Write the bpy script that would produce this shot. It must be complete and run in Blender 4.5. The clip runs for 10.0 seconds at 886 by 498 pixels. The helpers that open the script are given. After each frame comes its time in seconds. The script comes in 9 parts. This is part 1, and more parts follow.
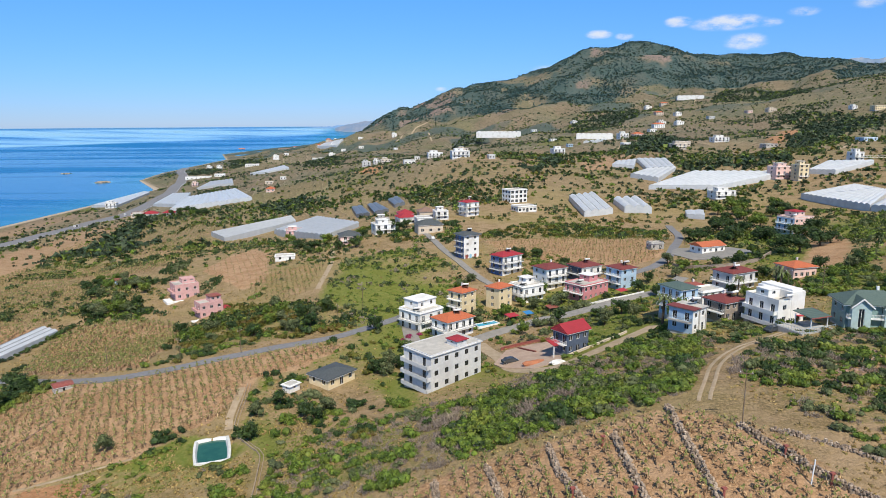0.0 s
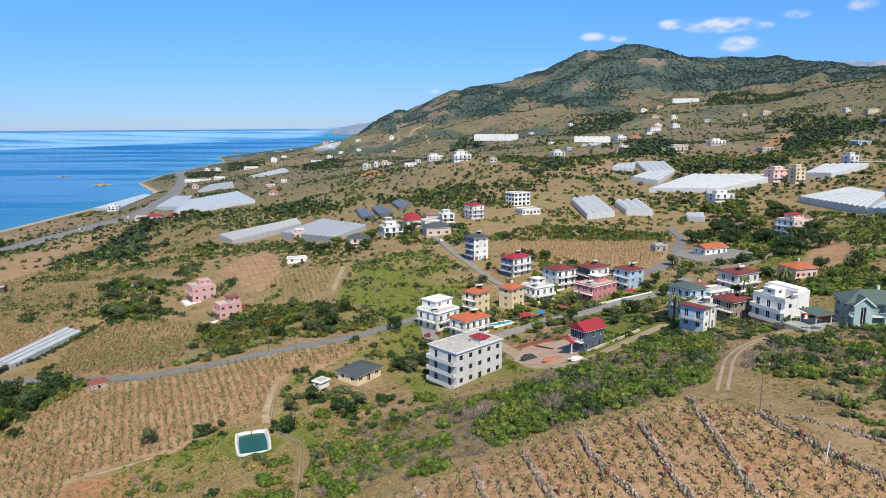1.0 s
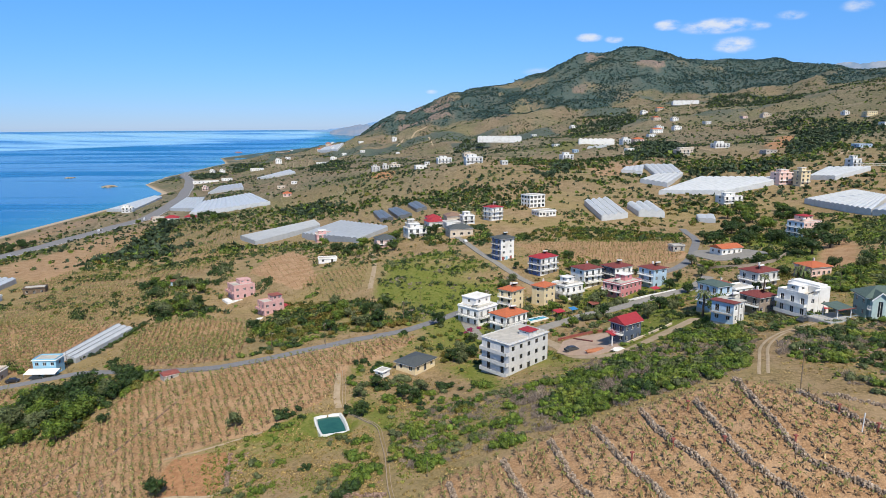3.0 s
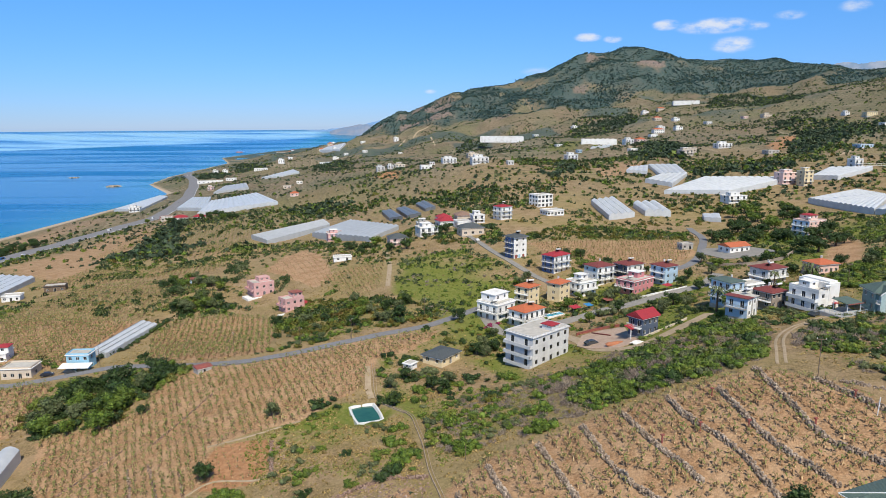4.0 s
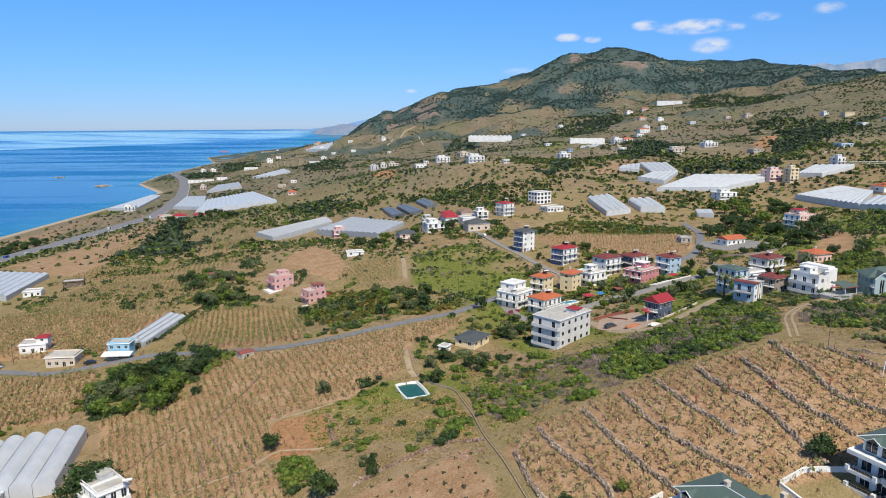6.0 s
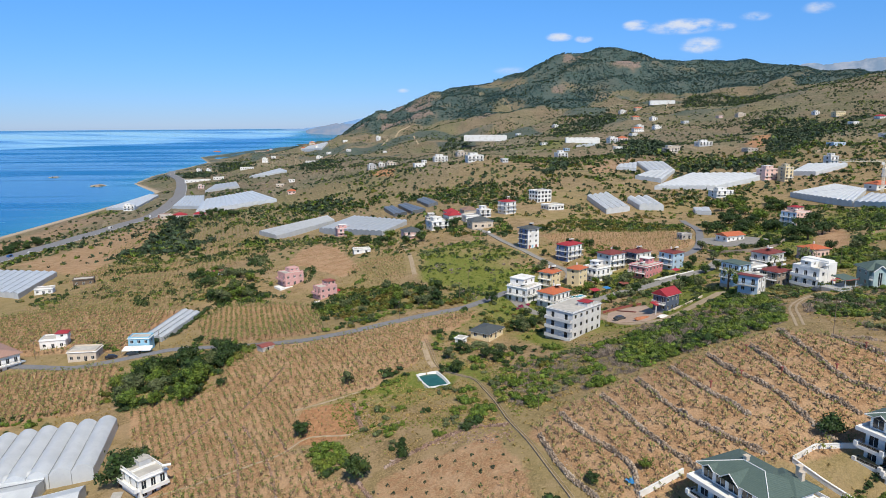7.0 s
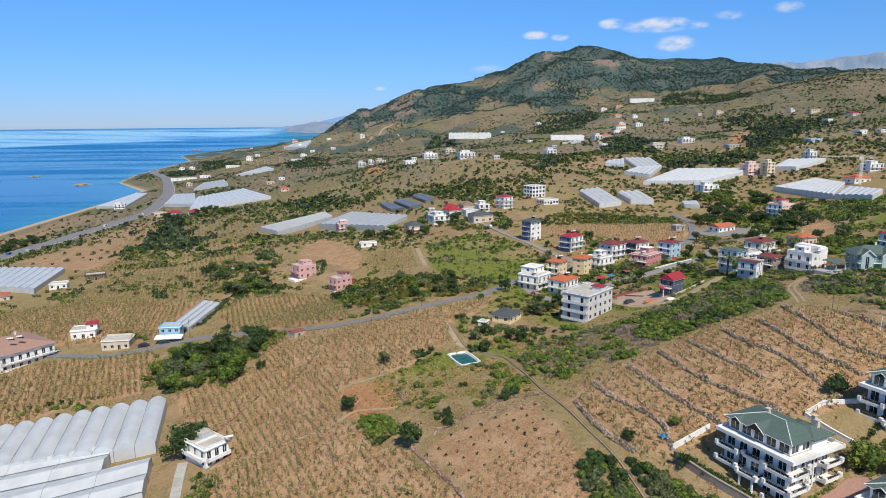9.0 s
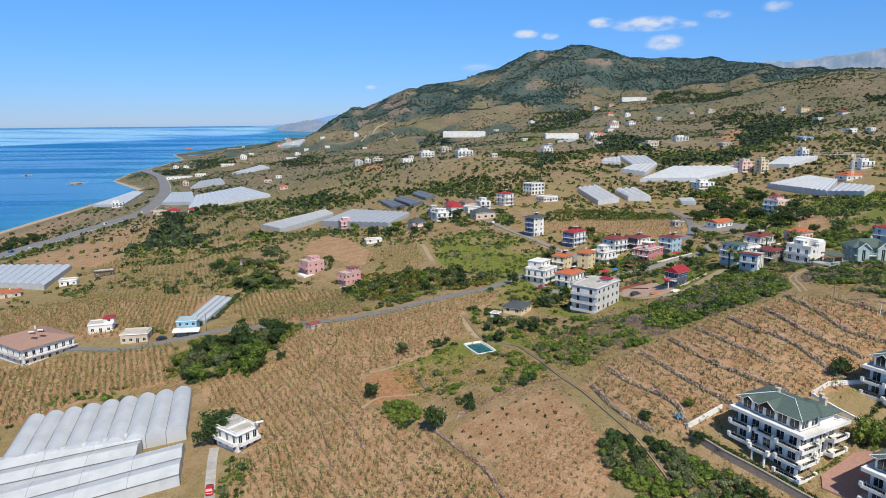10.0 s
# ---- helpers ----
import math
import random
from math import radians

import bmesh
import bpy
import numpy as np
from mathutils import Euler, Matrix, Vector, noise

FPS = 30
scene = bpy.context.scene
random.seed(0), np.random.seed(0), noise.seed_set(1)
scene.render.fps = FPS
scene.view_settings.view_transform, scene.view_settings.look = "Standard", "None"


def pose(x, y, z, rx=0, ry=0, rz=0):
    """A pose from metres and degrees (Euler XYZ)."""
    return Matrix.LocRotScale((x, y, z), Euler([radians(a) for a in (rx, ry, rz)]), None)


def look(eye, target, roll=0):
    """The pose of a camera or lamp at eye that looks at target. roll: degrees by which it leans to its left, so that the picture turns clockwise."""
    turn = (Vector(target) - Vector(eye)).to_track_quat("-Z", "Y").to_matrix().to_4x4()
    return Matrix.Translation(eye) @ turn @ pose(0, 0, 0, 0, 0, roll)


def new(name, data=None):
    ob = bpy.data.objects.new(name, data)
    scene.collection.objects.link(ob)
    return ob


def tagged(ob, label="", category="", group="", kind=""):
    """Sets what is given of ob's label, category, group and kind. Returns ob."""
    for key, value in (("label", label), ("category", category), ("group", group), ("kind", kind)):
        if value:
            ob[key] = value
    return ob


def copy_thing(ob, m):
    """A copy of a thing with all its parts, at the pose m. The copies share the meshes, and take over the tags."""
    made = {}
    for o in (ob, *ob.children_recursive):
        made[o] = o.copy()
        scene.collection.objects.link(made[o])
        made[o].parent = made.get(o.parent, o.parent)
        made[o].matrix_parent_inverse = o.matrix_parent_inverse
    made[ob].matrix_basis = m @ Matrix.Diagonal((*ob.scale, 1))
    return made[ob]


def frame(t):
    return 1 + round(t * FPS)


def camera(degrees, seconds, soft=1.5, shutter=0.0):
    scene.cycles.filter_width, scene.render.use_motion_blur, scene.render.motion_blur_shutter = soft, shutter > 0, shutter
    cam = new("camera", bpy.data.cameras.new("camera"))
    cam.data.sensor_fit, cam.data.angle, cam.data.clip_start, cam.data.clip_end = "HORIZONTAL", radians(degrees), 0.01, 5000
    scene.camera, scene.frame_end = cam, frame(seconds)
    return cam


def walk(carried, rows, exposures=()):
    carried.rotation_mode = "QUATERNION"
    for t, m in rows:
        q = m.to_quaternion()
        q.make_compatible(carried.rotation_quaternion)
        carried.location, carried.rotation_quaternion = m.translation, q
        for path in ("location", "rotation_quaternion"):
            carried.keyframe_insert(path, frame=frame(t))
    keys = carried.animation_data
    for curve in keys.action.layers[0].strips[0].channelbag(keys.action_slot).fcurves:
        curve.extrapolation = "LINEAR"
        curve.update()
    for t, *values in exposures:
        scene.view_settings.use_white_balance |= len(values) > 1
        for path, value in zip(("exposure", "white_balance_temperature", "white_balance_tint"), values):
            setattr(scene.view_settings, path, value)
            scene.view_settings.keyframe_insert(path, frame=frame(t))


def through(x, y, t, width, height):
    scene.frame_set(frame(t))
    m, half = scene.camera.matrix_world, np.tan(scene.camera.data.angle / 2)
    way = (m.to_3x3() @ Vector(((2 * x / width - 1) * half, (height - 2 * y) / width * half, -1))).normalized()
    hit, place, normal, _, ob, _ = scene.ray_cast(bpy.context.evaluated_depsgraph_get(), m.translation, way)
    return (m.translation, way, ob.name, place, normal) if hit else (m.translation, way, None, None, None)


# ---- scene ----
cam = camera(68.0, 10.0, soft=0.7)
PATH = [
    (0, (-1.427, 1.392, 109.083), (-1.428, 3.356, 108.705), -0.3),
    (0.5, (-5.018, -2.575, 109.880), (-5.009, -0.611, 109.506), -0.3),
    (1, (-8.834, -6.546, 110.723), (-8.818, -4.581, 110.351), -0.3),
    (1.5, (-12.669, -10.385, 111.548), (-12.647, -8.42, 111.177), -0.3),
    (2, (-16.492, -13.964, 112.337), (-16.466, -11.999, 111.965), -0.3),
    (2.5, (-20.385, -17.606, 112.969), (-20.359, -15.641, 112.599), -0.3),
    (4, (-32.191, -28.732, 114.317), (-32.161, -26.767, 113.946), -0.3),
    (4.5, (-36.181, -32.493, 114.410), (-36.141, -30.527, 114.040), -0.3),
    (5, (-40.165, -36.101, 114.400), (-40.112, -34.136, 114.030), -0.3),
    (5.5, (-44.171, -39.756, 114.285), (-44.101, -37.792, 113.914), -0.3),
    (7, (-56.276, -50.293, 114.443), (-56.167, -48.331, 114.069), -0.3),
    (7.5, (-60.35, -53.758, 114.407), (-60.227, -51.797, 114.033), -0.4),
    (8, (-64.416, -57.191, 114.378), (-64.271, -55.232, 114.002), -0.4),
    (8.5, (-68.546, -60.563, 114.329), (-68.386, -58.605, 113.951), -0.4),
    (9, (-72.715, -64.011, 114.259), (-72.541, -62.055, 113.879), -0.4),
    (9.5, (-76.981, -67.456, 114.224), (-76.794, -65.502, 113.843), -0.4),
    (10, (-81.398, -70.886, 114.128), (-81.197, -68.934, 113.744), -0.4),
]
walk(cam, [(t, look(eye, target, roll)) for t, eye, target, roll in PATH], [(0.0, -0.06), (5.0, -0.11), (10.0, -0.17)])

# ---- sky, sun and exposure ----
SUN_AZ, SUN_EL = 167.0, 51.0          # degrees clockwise from +y, and above the horizon
scene.view_settings.exposure = 0.0
world = bpy.data.worlds.new("sky")
scene.world = world
world.use_nodes = True
wn, wl = world.node_tree.nodes, world.node_tree.links
wn.clear()
sky = wn.new("ShaderNodeTexSky")
sky.sky_type, sky.sun_disc = "NISHITA", False
sky.sun_elevation, sky.sun_rotation = radians(SUN_EL), radians(SUN_AZ)
sky.altitude, sky.air_density, sky.dust_density, sky.ozone_density = 100, 1.0, 0.0, 3.8
sky_bg, cloud_bg = wn.new("ShaderNodeBackground"), wn.new("ShaderNodeBackground")
sky_bg.inputs["Strength"].default_value = 0.101
cloud_bg.inputs["Color"].default_value = (0.93, 0.95, 1.0, 1)
cloud_bg.inputs["Strength"].default_value = 0.95
sky_dir = wn.new("ShaderNodeTexCoord")
# fair-weather clouds over the hills: azimuth, elevation, half widths (degrees), density
CLOUDS = [(12.9, 6.95, 1.3, 0.42, 1.0), (14.9, 6.75, 0.9, 0.36, 0.9), (22.6, 7.4, 3.4, 0.7, 1.0), (19.0, 7.65, 1.3, 0.5, 0.9), (25.4, 7.25, 1.2, 0.4, 0.7),
          (23.9, 5.95, 1.9, 0.75, 0.85), (27.7, 7.85, 1.3, 0.42, 0.7), (31.8, 8.15, 1.3, 0.5, 0.6), (9.0, 4.3, 1.9, 0.5, 0.4), (-0.15, 2.8, 0.7, 0.25, 0.5)]
total = None


def wmath(op, a, b=None):
    n = wn.new("ShaderNodeMath")
    n.operation = op
    for i, v in enumerate((a, b)):
        if v is None:
            continue
        if isinstance(v, (int, float)):
            n.inputs[i].default_value = v
        else:
            wl.new(v, n.inputs[i])
    return n.outputs[0]


split = wn.new("ShaderNodeSeparateXYZ")
wl.new(sky_dir.outputs["Generated"], split.inputs[0])
azim = wmath("MULTIPLY", wmath("ARCTAN2", split.outputs[0], split.outputs[1]), 180 / math.pi)
elev = wmath("MULTIPLY", wmath("ARCSINE", split.outputs[2]), 180 / math.pi)
# clear blue overhead, milky over the horizon
height_k = wn.new("ShaderNodeMapRange")
height_k.inputs["From Min"].default_value, height_k.inputs["From Max"].default_value = -1.0, 12.0
wl.new(elev, height_k.inputs["Value"])
air, tint = wn.new("ShaderNodeMix"), wn.new("ShaderNodeMix")
air.data_type = tint.data_type = "RGBA"
tint.blend_type, tint.inputs[0].default_value = "MULTIPLY", 1.0
air.inputs[6].default_value, air.inputs[7].default_value = (0.46, 0.65, 1.26, 1), (0.54, 1.08, 1.62, 1)
wl.new(height_k.outputs["Result"], air.inputs[0])
zenith_k, dome = wn.new("ShaderNodeMapRange"), wn.new("ShaderNodeMix")
zenith_k.inputs["From Min"].default_value, zenith_k.inputs["From Max"].default_value = 14.0, 45.0
wl.new(elev, zenith_k.inputs["Value"])
dome.data_type = "RGBA"
dome.inputs[7].default_value = (0.80, 0.82, 0.80, 1)
wl.new(zenith_k.outputs["Result"], dome.inputs[0])
wl.new(air.outputs[2], dome.inputs[6])
wl.new(sky.outputs["Color"], tint.inputs[6])
wl.new(dome.outputs[2], tint.inputs[7])
wl.new(tint.outputs[2], sky_bg.inputs["Color"])
for az, el, wa, we, dens in CLOUDS:
    u = wmath("DIVIDE", wmath("SUBTRACT", azim, az), wa)
    v = wmath("DIVIDE", wmath("SUBTRACT", elev, el), we)
    r2 = wmath("ADD", wmath("MULTIPLY", u, u), wmath("MULTIPLY", v, v))
    puff = wmath("MULTIPLY", wmath("MAXIMUM", wmath("SUBTRACT", 1.0, r2), 0.0), dens)
    total = puff if total is None else wmath("MAXIMUM", total, puff)
puffs = wn.new("ShaderNodeTexNoise")
puffs.inputs["Scale"].default_value, puffs.inputs["Detail"].default_value, puffs.inputs["Roughness"].default_value = 34, 8, 0.62
stretch = wn.new("ShaderNodeMapping")
stretch.inputs["Scale"].default_value = (1, 1, 2.2)
wl.new(sky_dir.outputs["Generated"], stretch.inputs["Vector"])
wl.new(stretch.outputs["Vector"], puffs.inputs["Vector"])
body = wmath("MULTIPLY", total, wmath("ADD", wmath("MULTIPLY", wmath("SUBTRACT", puffs.outputs[0], 0.40), 3.4), 0.5))
edge = wn.new("ShaderNodeMapRange")
edge.interpolation_type = "SMOOTHSTEP"
edge.inputs["From Min"].default_value, edge.inputs["From Max"].default_value, edge.inputs["To Max"].default_value = 0.03, 1.0, 0.8
wl.new(body, edge.inputs["Value"])
blend, world_out = wn.new("ShaderNodeMixShader"), wn.new("ShaderNodeOutputWorld")
wl.new(edge.outputs["Result"], blend.inputs["Fac"])
wl.new(sky_bg.outputs[0], blend.inputs[1])
wl.new(cloud_bg.outputs[0], blend.inputs[2])
wl.new(blend.outputs[0], world_out.inputs["Surface"])

sun = new("sun", bpy.data.lights.new("sun", "SUN"))
sun.data.energy, sun.data.angle, sun.data.color = 5.0, radians(0.53), (1.0, 0.93, 0.80)
a_, e_ = radians(SUN_AZ), radians(SUN_EL)
sun.matrix_world = look((0, 0, 0), (-math.sin(a_) * math.cos(e_), -math.cos(a_) * math.cos(e_), -math.sin(e_)))
sun.location = (300, -300, 500)

# ---- the lie of the land: swells on four grids, the shore and the far hill's crest ----
NEAR = (38, (-120, -80, -40, -5, 30, 65), (45, 75, 100, 125, 155, 190, 225), [
    (0.7, -1.1, 3.4, -1.3, -4.1, 1.1),
    (3.5, -0.3, 2.4, 5.9, 6.9, 3.8),
    (1.5, 0.8, -0.5, 1.3, 5.1, 0.2),
    (-2.6, 1.7, 0.8, -3.3, 1.9, -1.1),
    (0.2, 2.3, 3.2, -4, 2.6, 2.3),
    (5.4, 1.9, 2.2, -2.6, 0.1, -0.5),
    (-7.8, -1.3, 1.1, -1, -3.5, -2)])
WIDE = (120, (-260, -120, 20, 160, 300), (-60, 60, 180, 300, 420), [
    (-1.2, -3.5, 4.4, 15.8, 14.2),
    (0.7, -3.2, -2.9, 8.1, 15.2),
    (5.5, 1.7, 8.2, 5.4, 19.6),
    (7.1, -1.6, 11.9, -11.3, 10.8),
    (1.2, -4.6, 6.4, -10.5, 7.1)])
KNOLL = (60, (-160, -80, 0, 80, 160), (430, 510, 590, 670), [
    (0.3, -2.6, 6.5, -3.3, -2.1),
    (-0.6, -6.3, 1.1, 0.8, 2.1),
    (-3.7, -3, 4.7, 3.7, 0.4),
    (-0.7, 2.2, 6.7, 2.3, -0.4)])
FAR = (230, (-300, 0, 300, 600, 900, 1200), (640, 900, 1200, 1500, 1800), [
    (-4.4, 18.6, 14, 28.3, 28.3, 4.7),
    (-1.6, 19.2, 5.3, -6.8, 27.1, 13.2),
    (11.7, 6, 21.1, 15.6, 47.3, 43.2),
    (-2.5, -8.6, 16.6, 19.9, 24.8, 54.6),
    (5.5, 31.3, 30.4, 6.5, 15.8, 53.1)])
SHORE_Y = (-600, 900, 1113, 1300, 1500, 2050, 2400, 3400, 6000)
SHORE_X = (-490, -482, -486, -598, -637, -671, -800, -740, -700)
CREST_X = (-700, -480, -280, -163, -100, 32, 170, 290, 410, 505, 575, 641, 733, 828, 947, 1086, 1160, 1224, 1290, 1400, 1800, 2600)
CREST_Z = (0, 12, 68, 147, 159, 211, 239, 264, 309, 342, 357, 369, 357, 326, 320, 320, 320, 301, 280, 272, 292, 255)


def land(x, y):
    """Height of the bare ground over the sea at plan points (arrays)."""
    x, y = np.atleast_1d(np.asarray(x, float)), np.atleast_1d(np.asarray(y, float))
    inland = x - np.interp(y, SHORE_Y, SHORE_X)
    z = np.where(inland > 0, 1.2 * (1 - np.exp(-np.maximum(inland, 0) / 12)) + 0.0522 * inland * (1 - np.exp(-np.maximum(inland, 0) / 160)),
                 np.maximum(-6, 0.06 * inland))
    crest = np.interp(x, CREST_X, CREST_Z)
    v = y - (2380 - 0.12 * np.clip(x - 900, 0, 2000))
    k = np.where(v < 0, np.exp(-(v / 480) ** 2), np.exp(-(v / 600) ** 2))
    k = k * np.clip(inland / 120, 0, 1)
    z = z * (1 - k) + crest * k
    swell = np.zeros_like(x)
    for radius, xs, ys, rows in (NEAR, WIDE, KNOLL, FAR):
        gx = [np.exp(-(x - cx) ** 2 / (2 * radius ** 2)) for cx in xs]
        for cy, row in zip(ys, rows):
            gy = np.exp(-(y - cy) ** 2 / (2 * radius ** 2))
            for g, amount in zip(gx, row):
                swell += amount * g * gy
    return z + swell * np.clip(inland / 60, 0, 1)


def lat(x, y):
    return float(land(x, y)[0])

# ---- materials ----
def nodes_of(name):
    m = bpy.data.materials.new(name)
    m.use_nodes = True
    nt = m.node_tree
    return m, nt, nt.nodes["Principled BSDF"]


def noise_tex(nt, vec, scale, detail=4, rough=0.6):
    n = nt.nodes.new("ShaderNodeTexNoise")
    n.inputs["Scale"].default_value, n.inputs["Detail"].default_value, n.inputs["Roughness"].default_value = scale, detail, rough
    nt.links.new(vec, n.inputs["Vector"])
    return n.outputs[0]


def ramp(nt, fac, lo, hi):
    n = nt.nodes.new("ShaderNodeMapRange")
    n.interpolation_type = "SMOOTHSTEP"
    n.inputs["From Min"].default_value, n.inputs["From Max"].default_value = lo, hi
    nt.links.new(fac, n.inputs["Value"])
    return n.outputs["Result"]


def mix(nt, fac, a, b, how="MIX"):
    n = nt.nodes.new("ShaderNodeMix")
    n.data_type, n.blend_type = "RGBA", how
    if isinstance(fac, (int, float)):
        n.inputs[0].default_value = fac
    else:
        nt.links.new(fac, n.inputs[0])
    for i, v in ((6, a), (7, b)):
        if isinstance(v, tuple):
            n.inputs[i].default_value = (*v, 1)
        else:
            nt.links.new(v, n.inputs[i])
    return n.outputs[2]


def mathn(nt, op, a, b):
    n = nt.nodes.new("ShaderNodeMath")
    n.operation = op
    for i, v in enumerate((a, b)):
        if isinstance(v, (int, float)):
            n.inputs[i].default_value = v
        else:
            nt.links.new(v, n.inputs[i])
    return n.outputs[0]


def bump(nt, bsdf, height, strength, dist):
    n = nt.nodes.new("ShaderNodeBump")
    n.inputs["Strength"].default_value, n.inputs["Distance"].default_value = strength, dist
    nt.links.new(height, n.inputs["Height"])
    nt.links.new(n.outputs[0], bsdf.inputs["Normal"])


def surface(name, c1, c2, scale=3.0, rough=0.8, stain=None, relief=0.02, vary=0.0, island=0.0, metal=0.0, spec=0.4, through=0.0):
    """A worn surface: grain between two colours, broad stains, relief, and a change from piece to piece."""
    m, nt, b = nodes_of(name)
    geo = nt.nodes.new("ShaderNodeNewGeometry")
    pos = geo.outputs["Position"]
    fine = noise_tex(nt, pos, scale, 5)
    broad = noise_tex(nt, pos, scale * 0.13, 3)
    col = mix(nt, ramp(nt, fine, 0.35, 0.65), c1, c2)
    if stain:
        col = mix(nt, mathn(nt, "MULTIPLY", ramp(nt, broad, 0.48, 0.72), 0.7), col, stain)
    if vary or island:
        src = nt.nodes.new("ShaderNodeObjectInfo").outputs["Random"] if vary else geo.outputs["Random Per Island"]
        hsv = nt.nodes.new("ShaderNodeHueSaturation")
        k = vary or island
        nt.links.new(mathn(nt, "ADD", mathn(nt, "MULTIPLY", src, 2 * k), 1 - k), hsv.inputs["Value"])
        nt.links.new(col, hsv.inputs["Color"])
        col = hsv.outputs[0]
    nt.links.new(col, b.inputs["Base Color"])
    b.inputs["Roughness"].default_value, b.inputs["Metallic"].default_value = rough, metal
    b.inputs["Specular IOR Level"].default_value = spec
    if relief:
        bump(nt, b, fine, 0.5, relief)
    if through:
        t = nt.nodes.new("ShaderNodeBsdfTranslucent")
        nt.links.new(col, t.inputs["Color"])
        s = nt.nodes.new("ShaderNodeMixShader")
        s.inputs[0].default_value = through
        nt.links.new(b.outputs[0], s.inputs[1])
        nt.links.new(t.outputs[0], s.inputs[2])
        nt.links.new(s.outputs[0], nt.nodes["Material Output"].inputs["Surface"])
    return m


def tiled_roof(name, c1, c2):
    """Roof tiles: courses and rolls of relief, tile by tile colour."""
    m, nt, b = nodes_of(name)
    pos = nt.nodes.new("ShaderNodeTexCoord").outputs["Object"]
    n1 = noise_tex(nt, pos, 2.5, 5)
    n2 = noise_tex(nt, pos, 0.35, 3)
    col = mix(nt, ramp(nt, n1, 0.3, 0.7), c1, c2)
    col = mix(nt, mathn(nt, "MULTIPLY", ramp(nt, n2, 0.5, 0.75), 0.35), col, (c1[0] * 0.55, c1[1] * 0.7, c1[2] * 0.8))
    w = nt.nodes.new("ShaderNodeTexWave")
    w.wave_type, w.bands_direction = "BANDS", "Z"
    w.inputs["Scale"].default_value, w.inputs["Distortion"].default_value = 3.2, 0.6
    nt.links.new(pos, w.inputs["Vector"])
    nt.links.new(mix(nt, mathn(nt, "MULTIPLY", w.outputs["Fac"], 0.22), col, (c1[0] * 0.4, c1[1] * 0.4, c1[2] * 0.4)), b.inputs["Base Color"])
    b.inputs["Roughness"].default_value = 0.75
    bump(nt, b, w.outputs["Fac"], 0.6, 0.05)
    return m


WHITE = surface("white render", (0.86, 0.855, 0.83), (0.80, 0.79, 0.765), 1.2, 0.85, (0.60, 0.57, 0.52), 0.004)
GREYWALL = surface("grey unpainted render", (0.66, 0.66, 0.655), (0.57, 0.57, 0.57), 1.0, 0.9, (0.47, 0.47, 0.47), 0.006)
CREAM = surface("cream paint", (0.78, 0.65, 0.42), (0.72, 0.59, 0.37), 1.2, 0.85, (0.55, 0.45, 0.30), 0.004)
PINK = surface("pink paint", (0.68, 0.41, 0.385), (0.60, 0.345, 0.33), 1.2, 0.85, (0.50, 0.33, 0.30), 0.004)
ROSE = surface("deep rose paint", (0.62, 0.25, 0.27), (0.56, 0.22, 0.24), 1.2, 0.85, (0.42, 0.20, 0.20), 0.004)
PALEPINK = surface("pale pink paint", (0.80, 0.56, 0.50), (0.74, 0.51, 0.46), 1.2, 0.85, (0.6, 0.45, 0.40), 0.004)
BLUE = surface("light blue paint", (0.44, 0.59, 0.74), (0.40, 0.54, 0.68), 1.2, 0.85, (0.33, 0.42, 0.52), 0.004)
SKYBLUE = surface("bright sky-blue paint", (0.30, 0.56, 0.72), (0.27, 0.50, 0.66), 1.2, 0.85, (0.3, 0.45, 0.55), 0.004)
NAVY = surface("slate blue paint", (0.09, 0.12, 0.18), (0.075, 0.10, 0.15), 1.2, 0.8, (0.12, 0.13, 0.16), 0.004)
TEAL = surface("grey-green paint", (0.22, 0.33, 0.31), (0.19, 0.29, 0.28), 1.2, 0.85, (0.2, 0.26, 0.25), 0.004)
BEIGE = surface("beige render", (0.66, 0.56, 0.45), (0.58, 0.49, 0.39), 1.2, 0.85, (0.5, 0.43, 0.36), 0.004)
STONEWALL = surface("stone cladding", (0.38, 0.31, 0.25), (0.27, 0.22, 0.18), 3.5, 0.85, (0.24, 0.2, 0.17), 0.03)
CONCRETE = surface("weathered concrete", (0.50, 0.48, 0.45), (0.40, 0.385, 0.36), 0.9, 0.9, (0.30, 0.285, 0.26), 0.01)
FLATROOF = surface("roof screed", (0.56, 0.53, 0.48), (0.46, 0.44, 0.40), 0.7, 0.9, (0.33, 0.31, 0.28), 0.01)
ORANGE_TILE = tiled_roof("orange roof tile", (0.60, 0.17, 0.07), (0.48, 0.13, 0.06))
RED_TILE = tiled_roof("crimson roof tile", (0.42, 0.035, 0.05), (0.34, 0.03, 0.04))
MAROON_TILE = tiled_roof("maroon roof tile", (0.24, 0.055, 0.05), (0.19, 0.05, 0.045))
PINKBROWN_TILE = tiled_roof("faded pink-brown roof tile", (0.46, 0.28, 0.22), (0.38, 0.23, 0.18))
BROWN_TILE = tiled_roof("brown roof tile", (0.30, 0.19, 0.14), (0.25, 0.16, 0.12))
GREY_TILE = tiled_roof("slate grey roofing", (0.10, 0.115, 0.12), (0.075, 0.085, 0.09))
GREEN_TILE = tiled_roof("grey-green roofing", (0.11, 0.16, 0.14), (0.085, 0.13, 0.115))
TRIM = surface("white plastic", (0.78, 0.78, 0.77), (0.72, 0.72, 0.71), 4, 0.45, None, 0)
DARKTRIM = surface("dark frame", (0.05, 0.05, 0.055), (0.04, 0.04, 0.045), 4, 0.5, None, 0)
